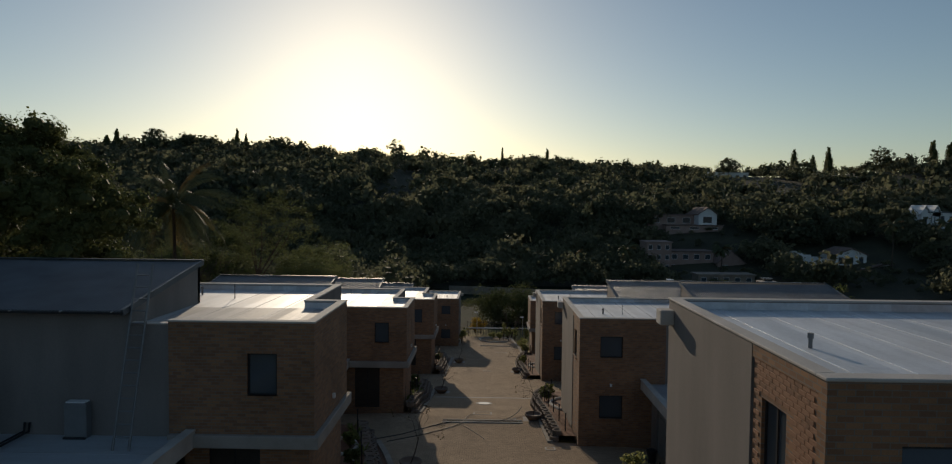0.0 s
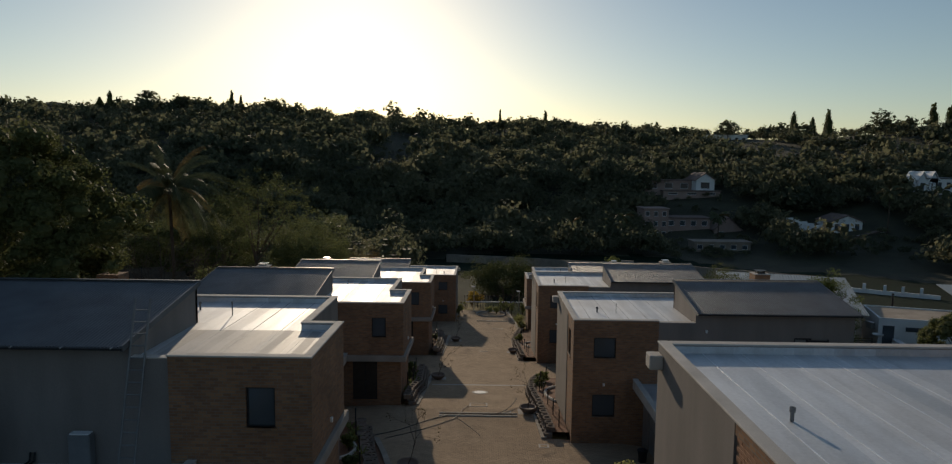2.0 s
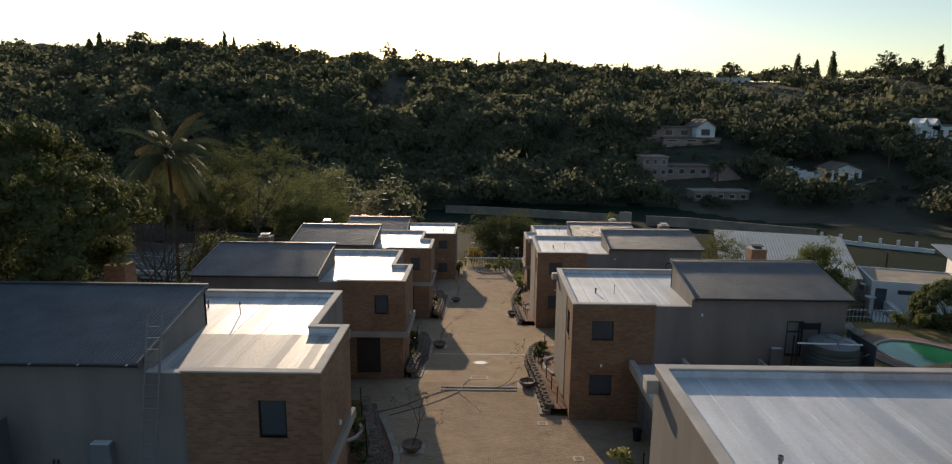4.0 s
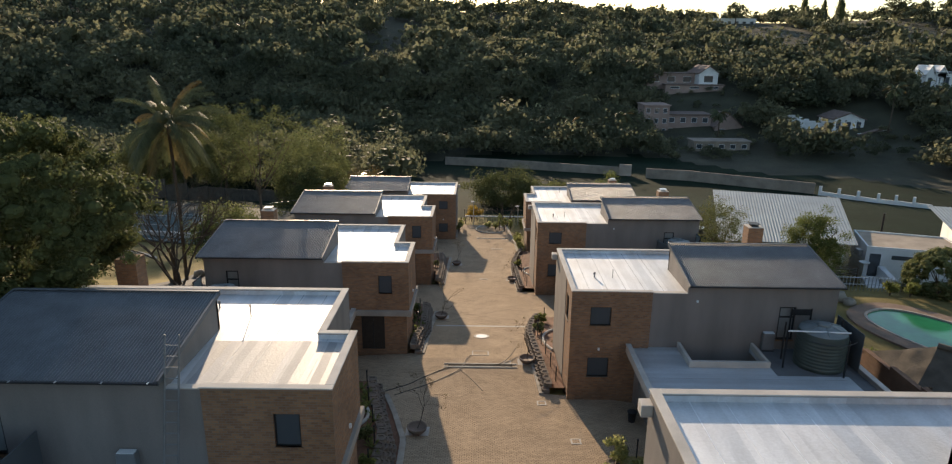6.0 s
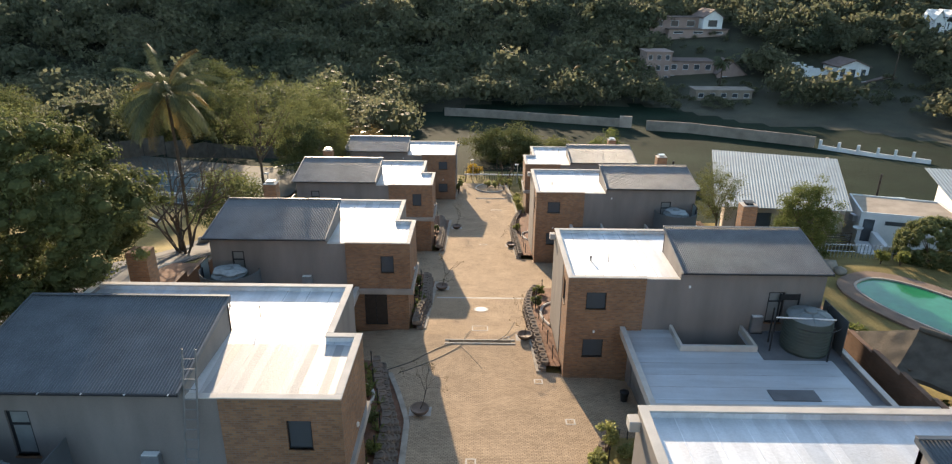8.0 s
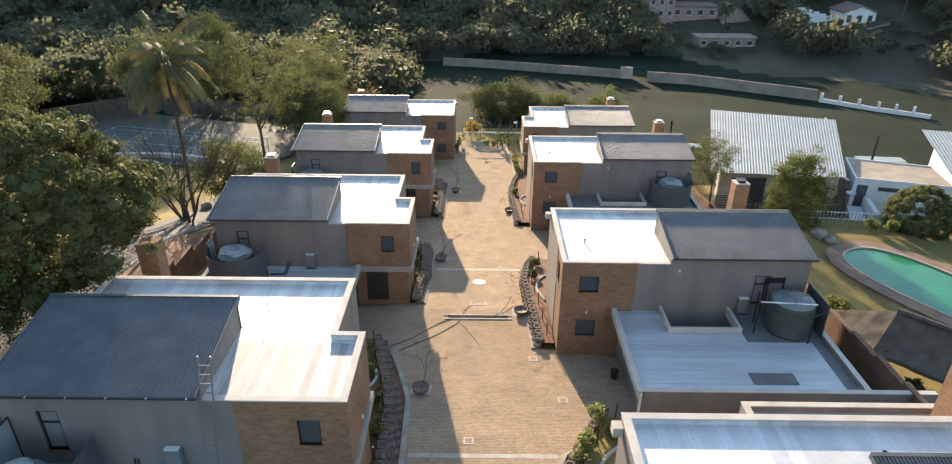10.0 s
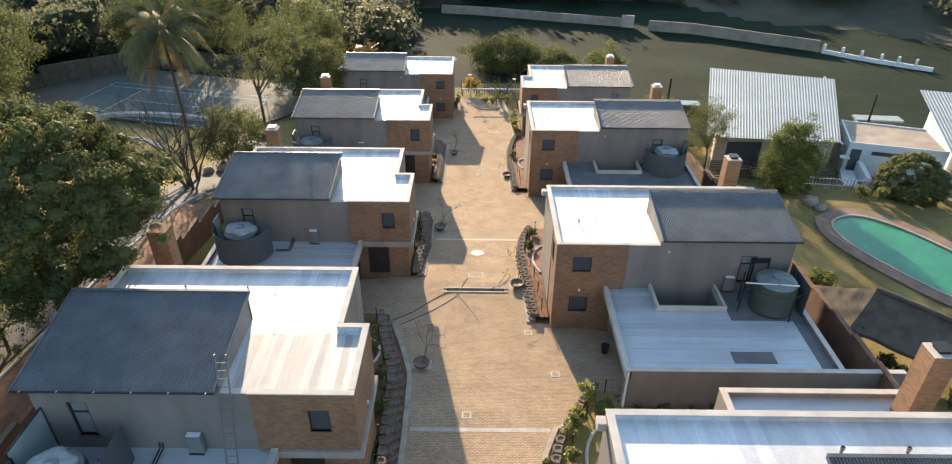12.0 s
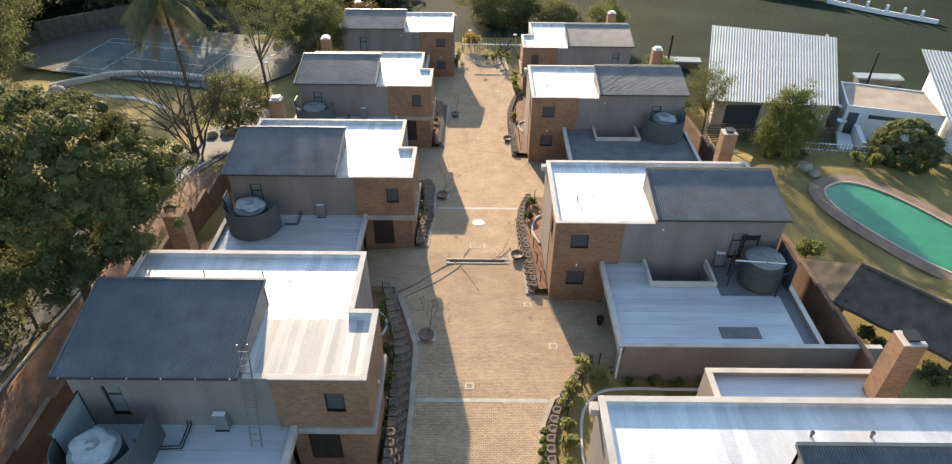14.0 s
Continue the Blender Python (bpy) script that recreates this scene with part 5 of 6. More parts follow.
hose([(-5.2, 31.0, 0), (-4.0, 31.9, 0), (-2.9, 33.2, 0), (-1.7, 34.2, 0.02), (0, 34.3, 0.03), (1.0, 34.6, 0.03), (1.7, 35.5, 0.1), (2.2, 36.9, 0.3)], 0.022, "cable", "black cable trailing across the paved drive", "cable")
hose([(-4.6, 30.6, 0), (-3.2, 31.7, 0), (-2.0, 32.9, 0), (-1.2, 34.0, 0.02), (-0.9, 35.3, 0.03), (-0.6, 36.0, 0.03)], 0.02, "cable", "black cable trailing across the paved drive", "cable")
hose([(-1.3, 34.0, 0.02), (-0.7, 32.9, 0), (0.0, 31.4, 0), (0.05, 31.2, 0)], 0.014, "cable", "thin black cable end on the drive", "cable")

# ---- boundary walls ----
def stepped_wall(x, y0, y1, h, step, label, material=None):
    w = thing("boundary_wall", label, "wall", kind="structure")
    y = y0
    while y < y1 - 0.01:
        e = min(y + step, y1)
        z = gz(x, (y + e) / 2)
        part("panel", bm_boxes((x - 0.11, x + 0.11, y, e, z - 1.2, z + h)), material or WALLBROWN, w)
        part("coping", bm_boxes((x - 0.14, x + 0.14, y, e, z + h, z + h + 0.06)), material or WALLBROWN, w)
        y = e


stepped_wall(20.15, 15.0, 60, 2.75, 2.3, "stepped brown brick boundary wall with brick coping")
stepped_wall(-20.7, 8.0, 62, 2.1, 3.0, "stepped dark brown brick garden wall")


def paved(name, pts, lift, material, label, cat, deep=0.3):
    """A flat slab with a free outline, lying level at the mean height of the land."""
    z = sum(gz(*p) for p in pts) / len(pts) + lift
    bm = bmesh.new()
    top = [bm.verts.new((x, y, z)) for x, y in pts]
    low = [bm.verts.new((x, y, z - deep)) for x, y in pts]
    bm.faces.new(top)
    for i in range(len(pts)):
        j = (i + 1) % len(pts)
        bm.faces.new((top[i], low[i], low[j], top[j]))
    return tagged(part(name, bm, material), label, cat, kind="structure"), z


# ---- swimming pool and thatched shelter ----
def outline(cx, cy, a, b, rot, n=40, power=2.6):
    out = []
    for i in range(n):
        t = 2 * math.pi * i / n
        c, s = math.cos(t), math.sin(t)
        u, v = a * abs(c) ** (2 / power) * (1 if c > 0 else -1), b * abs(s) ** (2 / power) * (1 if s > 0 else -1)
        out.append((cx + u * math.cos(rot) - v * math.sin(rot), cy + u * math.sin(rot) + v * math.cos(rot)))
    return out


def pool(cx, cy, a, b, rot, z):
    t = thing("swimming_pool", "green-tinted swimming pool with brown paved surround", "swimming pool")
    ins, out, lip = outline(cx, cy, a, b, rot), outline(cx, cy, a + 1.3, b + 1.3, rot), outline(cx, cy, a + 0.18, b + 0.18, rot)
    bm = bmesh.new()
    n = len(ins)
    r = [[bm.verts.new((x, y, zz)) for x, y in pts] for pts, zz in ((out, z - 0.8), (out, z), (lip, z + 0.01))]
    for p, q in zip(r, r[1:]):
        for i in range(n):
            bm.faces.new((p[i], p[(i + 1) % n], q[(i + 1) % n], q[i]))
    part("paving", bm, BROWNPAVE, t)
    bm = bmesh.new()
    r = [[bm.verts.new((x, y, zz)) for x, y in pts] for pts, zz in ((lip, z), (lip, z + 0.05), (ins, z + 0.05), (ins, z - 1.2))]
    for p, q in zip(r, r[1:]):
        for i in range(n):
            bm.faces.new((p[i], p[(i + 1) % n], q[(i + 1) % n], q[i]))
    part("rim", bm, BEIGE, t, "pale pool rim")
    bm = bmesh.new()
    bm.faces.new([bm.verts.new((x, y, z - 0.07)) for x, y in outline(cx, cy, a - 0.004, b - 0.004, rot)])
    part("water", bm, WATER, t, "still green pool water")


pool(33.7, 40.7, 6.9, 3.05, radians(-60), -6.05)


def thatch_shelter():
    t = thing("thatched_shelter", "open shelter with weathered grey thatch on timber posts", "shelter")
    A, B = Vector((22.97, 29.9, -0.85)), Vector((26.9, 25.6, -0.85))
    d = (B - A).normalized()
    s = Vector((d.y, -d.x, 0))
    if s.y > 0:
        s = -s
    eaves = [A + s * 2.1 - d * 0.7, B + s * 2.1 + d * 1.4, B - s * 2.4 + d * 1.4, A - s * 2.4 - d * 1.6]
    eaves[0], eaves[3] = Vector((21.1, 28.3, 0)), Vector((20.6, 32.4, 0))
    for e in eaves:
        e.z = -2.4
    bm = bmesh.new()
    n = 14

    def patch(p, q, r, u):
        rows = []
        for i in range(n + 1):
            row = []
            for j in range(n + 1):
                a, b = i / n, j / n
                v = (p * (1 - b) + q * b) * (1 - a) + (u * (1 - b) + r * b) * a
                row.append(bm.verts.new(v + Vector((0, 0, 0.10 * noise.noise(v * 1.3) - 0.15 * math.sin(math.pi * a) * 0.6))))
            rows.append(row)
        for i in range(n):
            for j in range(n):
                bm.faces.new((rows[i][j], rows[i][j + 1], rows[i + 1][j + 1], rows[i + 1][j]))
    patch(A, B, eaves[1], eaves[0])
    patch(B, A, eaves[3], eaves[2])
    patch(A, A.copy(), eaves[0], eaves[3])
    patch(B, B.copy(), eaves[2], eaves[1])
    bmesh.ops.remove_doubles(bm, verts=bm.verts[:], dist=0.002)
    bmesh.ops.recalc_face_normals(bm, faces=bm.faces[:])
    r = bmesh.ops.extrude_face_region(bm, geom=bm.faces[:])
    for v in [x for x in r["geom"] if isinstance(x, bmesh.types.BMVert)]:
        v.co.z -= 0.22
    part("thatch", bm, THATCH, t)
    bm = bmesh.new()
    bm_tube(bm, [A + Vector((0, 0, 0.02)), (A + B) / 2 + Vector((0, 0, 0.06)), B + Vector((0, 0, 0.02))], 0.16, 10)
    part("ridge_roll", bm, THATCH, t, "rolled thatch ridge")
    for e in eaves:
        p = e + ((A + B) / 2 - e) * 0.18
        bm = bmesh.new()
        bm_tube(bm, [(p.x, p.y, gz(p.x, p.y) - 0.2), (p.x, p.y, -2.2)], 0.09, 8)
        part("post", bm, BARK, t)


thatch_shelter()
for i, (x, y, r, h) in enumerate(((23.6, 36.4, 0.9, 1.0), (24.4, 37.0, 0.8, 0.8), (22.9, 27.0, 0.6, 0.5), (23.3, 25.9, 0.6, 0.5), (25, 23.4, 1.0, 1.0), (33.8, 50.4, 0.7, 0.8), (35.2, 50.0, 0.6, 0.9), (41.5, 47.5, 1.6, 2.0))):
    shrub(x, y, r, h, LEAF_LIGHT if i < 2 or i in (5, 6) else LEAF_DARK, "rounded garden shrub near the pool lawn", 300 + i, 20)


def boulder(x, y, r, seed):
    bm = bmesh.new()
    bmesh.ops.create_icosphere(bm, subdivisions=2, radius=r)
    for v in bm.verts:
        v.co *= 1 + 0.3 * noise.noise(v.co * 1.5 / r + Vector((seed, 0, 0)))
        v.co.z *= 0.75
    bmesh.ops.translate(bm, verts=bm.verts[:], vec=(x, y, gz(x, y) + r * 0.4))
    tagged(part("boulder", bm, ROCK, smooth=True), "grey weathered garden boulder", "boulder", "boulders")


for i, (x, y, r) in enumerate(((28.9, 49.2, 0.7), (29.3, 48.3, 0.5), (-48.9, 69.4, 1.0), (-26.6, 57.4, 0.6), (-25.2, 58.2, 0.8))):
    boulder(x, y, r, i)


# ---- pale garden edging, the earth bank and the lane behind the wall ----
def edging(pts, label, lift=None):
    bm = bmesh.new()
    cu = []
    for i in range(len(pts) - 1):
        p0, p1, p2, p3 = [Vector(pts[min(max(k, 0), len(pts) - 1)]) for k in (i - 1, i, i + 1, i + 2)]
        for k in range(6):
            u = k / 6
            cu.append(0.5 * ((2 * p1) + (p2 - p0) * u + (2 * p0 - 5 * p1 + 4 * p2 - p3) * u * u + (3 * p1 - p0 - 3 * p2 + p3) * u ** 3))
    bm_tube(bm, [(p.x, p.y, gz(p.x, p.y) + (bed_top(p.x, p.y) + 0.05 if lift is None else lift)) for p in cu], 0.09, 6)
    tagged(part("edging", bm, CONCRETE), label, "edging", "garden edgings", kind="structure")


edging([(5.0, 16.5), (5.1, 19), (5.4, 20.8), (6.2, 22.0), (7.4, 22.5), (11, 22.55), (16, 22.5)], "pale curved concrete edging between bed and lawn")
edging([(4.4, 36.4), (4.05, 37.8), (4.1, 39.2), (4.6, 40.4), (5.6, 41)], "pale curved concrete edging in the bed")
edging([(-6.6, 25.5), (-5.6, 26.0), (-5.35, 27.0), (-5.8, 28.0), (-6.8, 28.3)], "pale curved concrete edging round a dark bed")
edging([(1.2 + 1.9 * math.cos(2 * math.pi * k / 16), 83.2 + 2.3 * math.sin(2 * math.pi * k / 16)) for k in range(17)], "pale oval concrete kerb round an island bed", 0.07)
edging([(4.5, 58.6), (4.15, 60), (4.4, 61.4), (5.4, 62)], "pale curved concrete edging in the bed")
strip("earth_bank", [2 + 1.5 * i for i in range(24)], lambda y: -20.6, lambda y: -16.9, 0.12, EARTH, "bare red earth beside the garden wall", "earth")
strip("lane", [-10 + 2 * i for i in range(40)], lambda y: -31.5 + 0.07 * y, lambda y: -25.5 + 0.05 * y, 0.08, LANE, "worn grey asphalt lane under the trees", "lane")
strip("bank_top", [2 + 1.5 * i for i in range(30)], lambda y: -23.6, lambda y: -21.2, 0.1, EARTH, "rubble-strewn red earth above the garden wall", "earth")


def bin_(x, y):
    t = thing("dustbin", "small dark round dustbin beside the garage", "dustbin")
    z = gz(x, y) + 0.03
    bm = bmesh.new()
    bm_lathe(bm, [(0, 0), (0.17, 0), (0.21, 0.47), (0.23, 0.48), (0.23, 0.52)], (x, y, z), 20)
    part("drum", bm, BLACK, t)
    bm = bmesh.new()
    bm_lathe(bm, [(0.24, 0.51), (0.24, 0.55), (0.1, 0.61), (0, 0.62)], (x, y, z), 20)
    part("lid", bm, BLACK, t)


bin_(7.42, 28.1)


# ---- neighbours on the lower slope ----
def neighbour_house():
    t = thing("neighbour_house", "low house under a wide pale ribbed sheet roof", "house")
    bm = corrugated_quad((22.4, 58.9, -4.2), (35.0, 57.9, -4.2), (41.9, 74.6, -3.6), (28.4, 78.4, -3.6), 0.28, 0.018)
    part("sheet_roof", bm, WHITEROOF, t, "pale grey ribbed sheet roof")
    part("front_wall", weld(wall_bm([("v", 60.0, 0.25, 23.8, 35.5, -9.5, -4.4, ((25, 28.5, -7.9, -5.2), (30, 33.5, -7.9, -5.2)))])), BEIGE, t)
    for x0, x1 in ((25, 28.5), (30, 33.5)):
        w = part("window", bm_boxes((x0, x1, 60.08, 60.12, -7.9, -7.84), (x0, x1, 60.08, 60.12, -5.26, -5.2), (x0, x0 + 0.06, 60.08, 60.12, -7.84, -5.26), (x1 - 0.06, x1, 60.08, 60.12, -7.84, -5.26)), BLACK, t)
        part("pane", bm_boxes((x0 + 0.06, x1 - 0.06, 60.09, 60.1, -7.84, -5.26)), GLASS, w)
    for x, dx in ((23.8, 5.8), (35.5, 5.8)):
        g = bmesh.new()
        a = [g.verts.new(p) for p in ((x, 60.25, -9.5), (x + dx, 76, -11), (x + dx, 76, -3.75), (x, 60.25, -4.3))]
        b = [g.verts.new(v.co + Vector((0.25, 0, 0))) for v in a]
        g.faces.new(a)
        g.faces.new(b[::-1])
        for i in range(4):
            g.faces.new((a[i], b[i], b[(i + 1) % 4], a[(i + 1) % 4]))
        part("side_wall", g, BEIGE, t)
    for x0, x1, y0 in ((22.7, 26.6, 57.4), (26.7, 30.6, 57.1), (30.7, 34.8, 56.8)):
        screen = part("timber_screen", bm_boxes((x0, x1, y0, y0 + 0.09, -6.06, -5.98)), BARK, t, "dark slatted timber screen")
        for xx in (x0, x1 - 0.08):
            part("screen_post", bm_boxes((xx, xx + 0.08, y0, y0 + 0.08, -9, -6.06)), BARK, screen)
        for k in range(11):
            part("slat", bm_boxes((x0 + 0.08, x1 - 0.08, y0 + 0.02, y0 + 0.05, -8.9 + 0.26 * k, -8.75 + 0.26 * k)), SLATWOOD, screen)
    for x in (23.0, 34.4):
        g = bmesh.new()
        bm_tube(g, [(x, 59.0, -9), (x, 59.0, -4.35)], 0.07, 8)
        part("verandah_post", g, WHITE, t)


def wall_bm(ws):
    bm = bmesh.new()
    for w in ws:
        wall_cells(bm, 1, 0, 0, 0, *w)
    return bm


neighbour_house()


def shear_box(pts, z0, z1):
    bm = bmesh.new()
    lo = [bm.verts.new((x, y, z0)) for x, y in pts]
    hi = [bm.verts.new((x, y, z1)) for x, y in pts]
    bm.faces.new(hi)
    bm.faces.new(lo[::-1])
    for i in range(len(pts)):
        j = (i + 1) % len(pts)
        bm.faces.new((lo[i], lo[j], hi[j], hi[i]))
    return bm


def inset(pts, k):
    c = Vector((sum(p[0] for p in pts) / len(pts), sum(p[1] for p in pts) / len(pts)))
    return [tuple(Vector(p) + (c - Vector(p)).normalized() * k) for p in pts]


def flat_white_house():
    t = thing("white_house", "white plastered block with a sandy flat roof", "house")
    pts = [(36.5, 58.9), (45.0, 56.7), (46.0, 62.2), (38.3, 64.6)]
    part("wall_block", shear_box(pts, -9.5, -4.75), WHITE, t, "white plastered walls")
    ins = inset(pts, 0.2)
    bm = bmesh.new()
    r = [[bm.verts.new((x, y, z)) for x, y in p] for p, z in ((pts, -4.75), (pts, -4.6), (ins, -4.6), (ins, -4.75))]
    for p, q in zip(r, r[1:]):
        for i in range(4):
            bm.faces.new((p[i], p[(i + 1) % 4], q[(i + 1) % 4], q[i]))
    part("parapet", bm, WHITE, t)
    part("flat_roof", shear_box(ins, -4.75, -4.7), SANDROOF, t, "sandy gravelled flat roof")
    d = (Vector(pts[1]) - Vector(pts[0])).normalized()
    n = Vector((d.y, -d.x))
    if n.y > 0:
        n = -n

    def inlay(name, u0, u1, z0, z1, m, out=0.02):
        a, b = Vector(pts[0]) + d * u0 + n * out, Vector(pts[0]) + d * u1 + n * out
        part(name, shear_box([tuple(a), tuple(b), tuple(b - n * 0.12), tuple(a - n * 0.12)], z0, z1), m, t)
    inlay("strip_window", 2.2, 6.8, -5.75, -5.35, GLASS)
    inlay("door", 0.35, 1.3, -7.6, -5.3, GLASS)
    g = bmesh.new()
    bm_lathe(g, [(0.0, 0), (0.35, 0.03), (0.45, 0.12), (0.47, 0.2)], (36.2, 58.4, -6.2), 20)
    part("satellite_dish", g, WHITE, t)
    part("air_conditioner", bm_boxes((36.35, 36.75, 59.8, 60.6, -5.9, -5.3), bevel=0.03), ALU, t)
    part("roof_ledge", shear_box([(34.9, 55.2), (36.3, 54.9), (37.4, 58.2), (36.2, 58.6)], -9, -7.4), WHITE, t)
    part("stair_wall", shear_box([(36.6, 54.6), (37.0, 54.5), (38.0, 58.2), (37.5, 58.4)], -9, -6.4), WHITE, t)
    for i in range(7):
        part("step", bm_boxes((34.9, 36.5, 52.6 + 0.32 * i, 52.95 + 0.32 * i, -9, -8.3 + 0.17 * i)), CONCRETE, t)


flat_white_house()


def second_roof():
    t = thing("sheet_roof_house", "white house under a pale ribbed sheet roof", "house")
    part("sheet_roof", corrugated_quad((43.7, 54.2, -4.2), (56, 53.2, -4.2), (63, 67.8, -3.6), (50.0, 71.2, -3.6), 0.32, 0.024), WHITEROOF, t)
    part("wall_block", shear_box([(46, 56.8), (55, 56), (60.4, 70.5), (51.6, 70.5)], -10, -4.35), WHITE, t)
    part("front_block", shear_box([(44.2, 52.2), (54, 50.5), (54.5, 54.2), (45.2, 55.8)], -9, -6.3), WHITE, t)
    part("window", shear_box([(46.2, 51.78), (48.4, 51.4), (48.42, 51.5), (46.22, 51.9)], -8.3, -6.9), GLASS, t)


second_roof()
for x, y, h in ((24.5, 80.5, 3.2), (47.5, 74.5, 3.0)):
    bm = bmesh.new()
    bm_tube(bm, [(x, y, gz(x, y)), (x, y, gz(x, y) + 1.4 + h)], 0.13, 10)
    tagged(part("flue_pipe", bm, BLACK), "tall black flue pipe beside a flat roof", "flue pipe", "flue pipes")
    pts = [(x - 1, y + 0.6), (x + 4.5, y + 0.2), (x + 4.6, y + 1.8), (x - 0.9, y + 2.2)]
    ob = thing("outbuilding", "low grey flat-roofed outbuilding", "outbuilding", "outbuildings")
    part("wall_block", shear_box(inset(pts, 0.35), gz(x, y) - 1, gz(x, y) + 0.75), BITUMEN, ob)
    part("flat_roof", shear_box(pts, gz(x, y) + 0.75, gz(x, y) + 0.95), SCREENPALE, ob, "pale blue-grey roof slab")


def picket_fence(a, b, h, name, label, material, gap=0.28, rails=2):
    """Posts or pales between two points with rails through them."""
    t = thing(name, label, "fence")
    a, b = Vector(a), Vector(b)
    L = (b - a).length
    n = int(L / gap)
    for i in range(n + 1):
        p = a + (b - a) * i / n
        z = gz(p.x, p.y)
        part("pale", bm_boxes((p.x - 0.025, p.x + 0.025, p.y - 0.025, p.y + 0.025, z, z + h)), material, t)
    for k in range(rails):
        bm = bmesh.new()
        f = (k + 0.9) / rails * 0.95
        bm_tube(bm, [(p.x, p.y, gz(p.x, p.y) + h * f) for p in (a + (b - a) * i / 8 for i in range(9))], 0.03, 6)
        part("rail", bm, material, t)


picket_fence((28.5, 53.6), (36.0, 51.9), 1.3, "pool_fence", "pale grey steel palisade fence", ALU)
picket_fence((21.5, 46), (22.4, 57), 1.2, "garden_fence", "pale timber fence on the boundary", BEIGE, 0.5)
picket_fence((-2.4, 88.2), (9.5, 88.2), 1.9, "end_fence", "dark steel fence at the drive's foot", BLACK, 0.35)


def end_beam(x0, x1, y):
    t = thing("gate_beam", "pale white beam on dark posts", "gate")
    z = gz(0, y)
    part("beam", bm_boxes((x0, x1, y - 0.08, y + 0.08, z + 1.0, z + 1.15), bevel=0.02), WHITE, t)
    for x in (x0 + 0.1, (x0 + x1) / 2, x1 - 0.1):
        part("post", bm_boxes((x - 0.06, x + 0.06, y - 0.05, y + 0.05, z, z + 1.0)), BLACK, t)


end_beam(-2.3, 8.5, 87.0)


def lamp_post(x, y, h):
    t = thing("lamp_post", "slim grey lamp post with a small head", "lamp post", "lamp posts")
    z = gz(x, y)
    bm = bmesh.new()
    bm_tube(bm, [(x, y, z), (x, y, z + h)], 0.06, 8, 0.04)
    part("pole", bm, ALU, t)
    part("head", bm_boxes((x - 0.35, x + 0.12, y - 0.14, y + 0.14, z + h, z + h + 0.14), bevel=0.03), WHITE, t)


lamp_post(-22.2, 64.7, 5.6)
lamp_post(-1.1, 86.2, 3.2)
lamp_post(5.0, 86.4, 2.6)
bm = bmesh.new()
bm_tube(bm, [(-22.2 + 8.7 * f, 64.7 + 23.3 * f, -2.6 - 1.0 * f - 0.9 * math.sin(math.pi * f)) for f in [i / 14 for i in range(15)]], 0.03, 6)
tagged(part("overhead_cable", bm, BLACK), "overhead cable slung from the lamp post", "cable")

# ---- the field's walls ----
def run_wall(pts, h, thick, material, name, label, pillars=0.0, ph=0.0, bay=4):
    t = thing(name, label, "wall", kind="structure")
    for a, b in zip(pts, pts[1:]):
        a, b = Vector(a), Vector(b)
        d = (b - a).normalized()
        n = Vector((-d.y, d.x)) * thick / 2
        k = max(1, int((b - a).length / bay))
        for i in range(k):
            p, q = a + (b - a) * i / k, a + (b - a) * (i + 1) / k
            z = gz(*((p + q) / 2))
            part("panel", shear_box([tuple(p - n), tuple(q - n), tuple(q + n), tuple(p + n)], z - 1.5, z + h), material, t)
            if pillars:
                part("pillar", shear_box([tuple(p - n * 1.6 - d * 0.2), tuple(p - n * 1.6 + d * 0.2), tuple(p + n * 1.6 + d * 0.2), tuple(p + n * 1.6 - d * 0.2)], z - 1.5, z + ph), material, t)


run_wall([(33, 129), (41, 127), (60, 115)], 2.0, 0.3, FIELDWALL, "field_wall", "long beige plastered wall across the field")
run_wall([(-8, 141.5), (2, 139), (14, 135.5), (30, 131.5)], 1.7, 0.3, FIELDWALL, "field_wall", "shade-toned beige wall behind the field")
run_wall([(28.2, 131.7), (30.6, 131.2)], 2.3, 0.5, BEIGE, "wall_end_block", "pale plastered block ending the field wall")
run_wall([(60.5, 114), (67, 107.5), (73, 102.8)], 0.7, 0.3, WHITE, "pillared_wall", "low white wall with square pillars", 1, 1.6, 2.3)

edging([(-23.8, 5 + 4.5 * k) for k in range(11)], "low pale concrete edge beside the lane", 0.1)

# ---- tennis court and garden ----
pts = [(-59.5, 80), (-57, 77.2), (-28, 70.7), (-23.5, 76), (-22.5, 86), (-52, 94), (-58.5, 90)]
court, cz = paved("tennis_court", pts, -9.25 - sum(gz(*p) for p in pts) / len(pts), COURT, "worn brown-edged tennis court with blue-grey playing surface", "tennis court", 2.0)
C0, CU, CV = Vector((-50.4, 87.2)), Vector((0.976, -0.219)), Vector((-0.219, -0.976))


def court_strip(name, material, u0, u1, v0, v1, z0, z1):
    p = [tuple(C0 + CU * u + CV * v) for u, v in ((u0, v0), (u1, v0), (u1, v1), (u0, v1))]
    ob = part(name, shear_box(p, cz + z0, cz + z1), material)
    ob.parent = court


court_strip("playing_surface", COURT_BLUE, -0.6, 24.4, -0.6, 11.4, 0, 0.005)
for u0, u1, v0, v1 in ((0, 23.77, 0, 0.08), (0, 23.77, 10.89, 10.97), (0, 0.08, 0.08, 10.89), (23.69, 23.77, 0.08, 10.89), (0.08, 23.69, 1.37, 1.45), (0.08, 23.69, 9.52, 9.6), (5.49, 5.57, 1.45, 9.52), (18.2, 18.28, 1.45, 9.52), (5.57, 18.2, 5.45, 5.53)):
    court_strip("court_line", COPING, u0, u1, v0, v1, 0.005, 0.009)


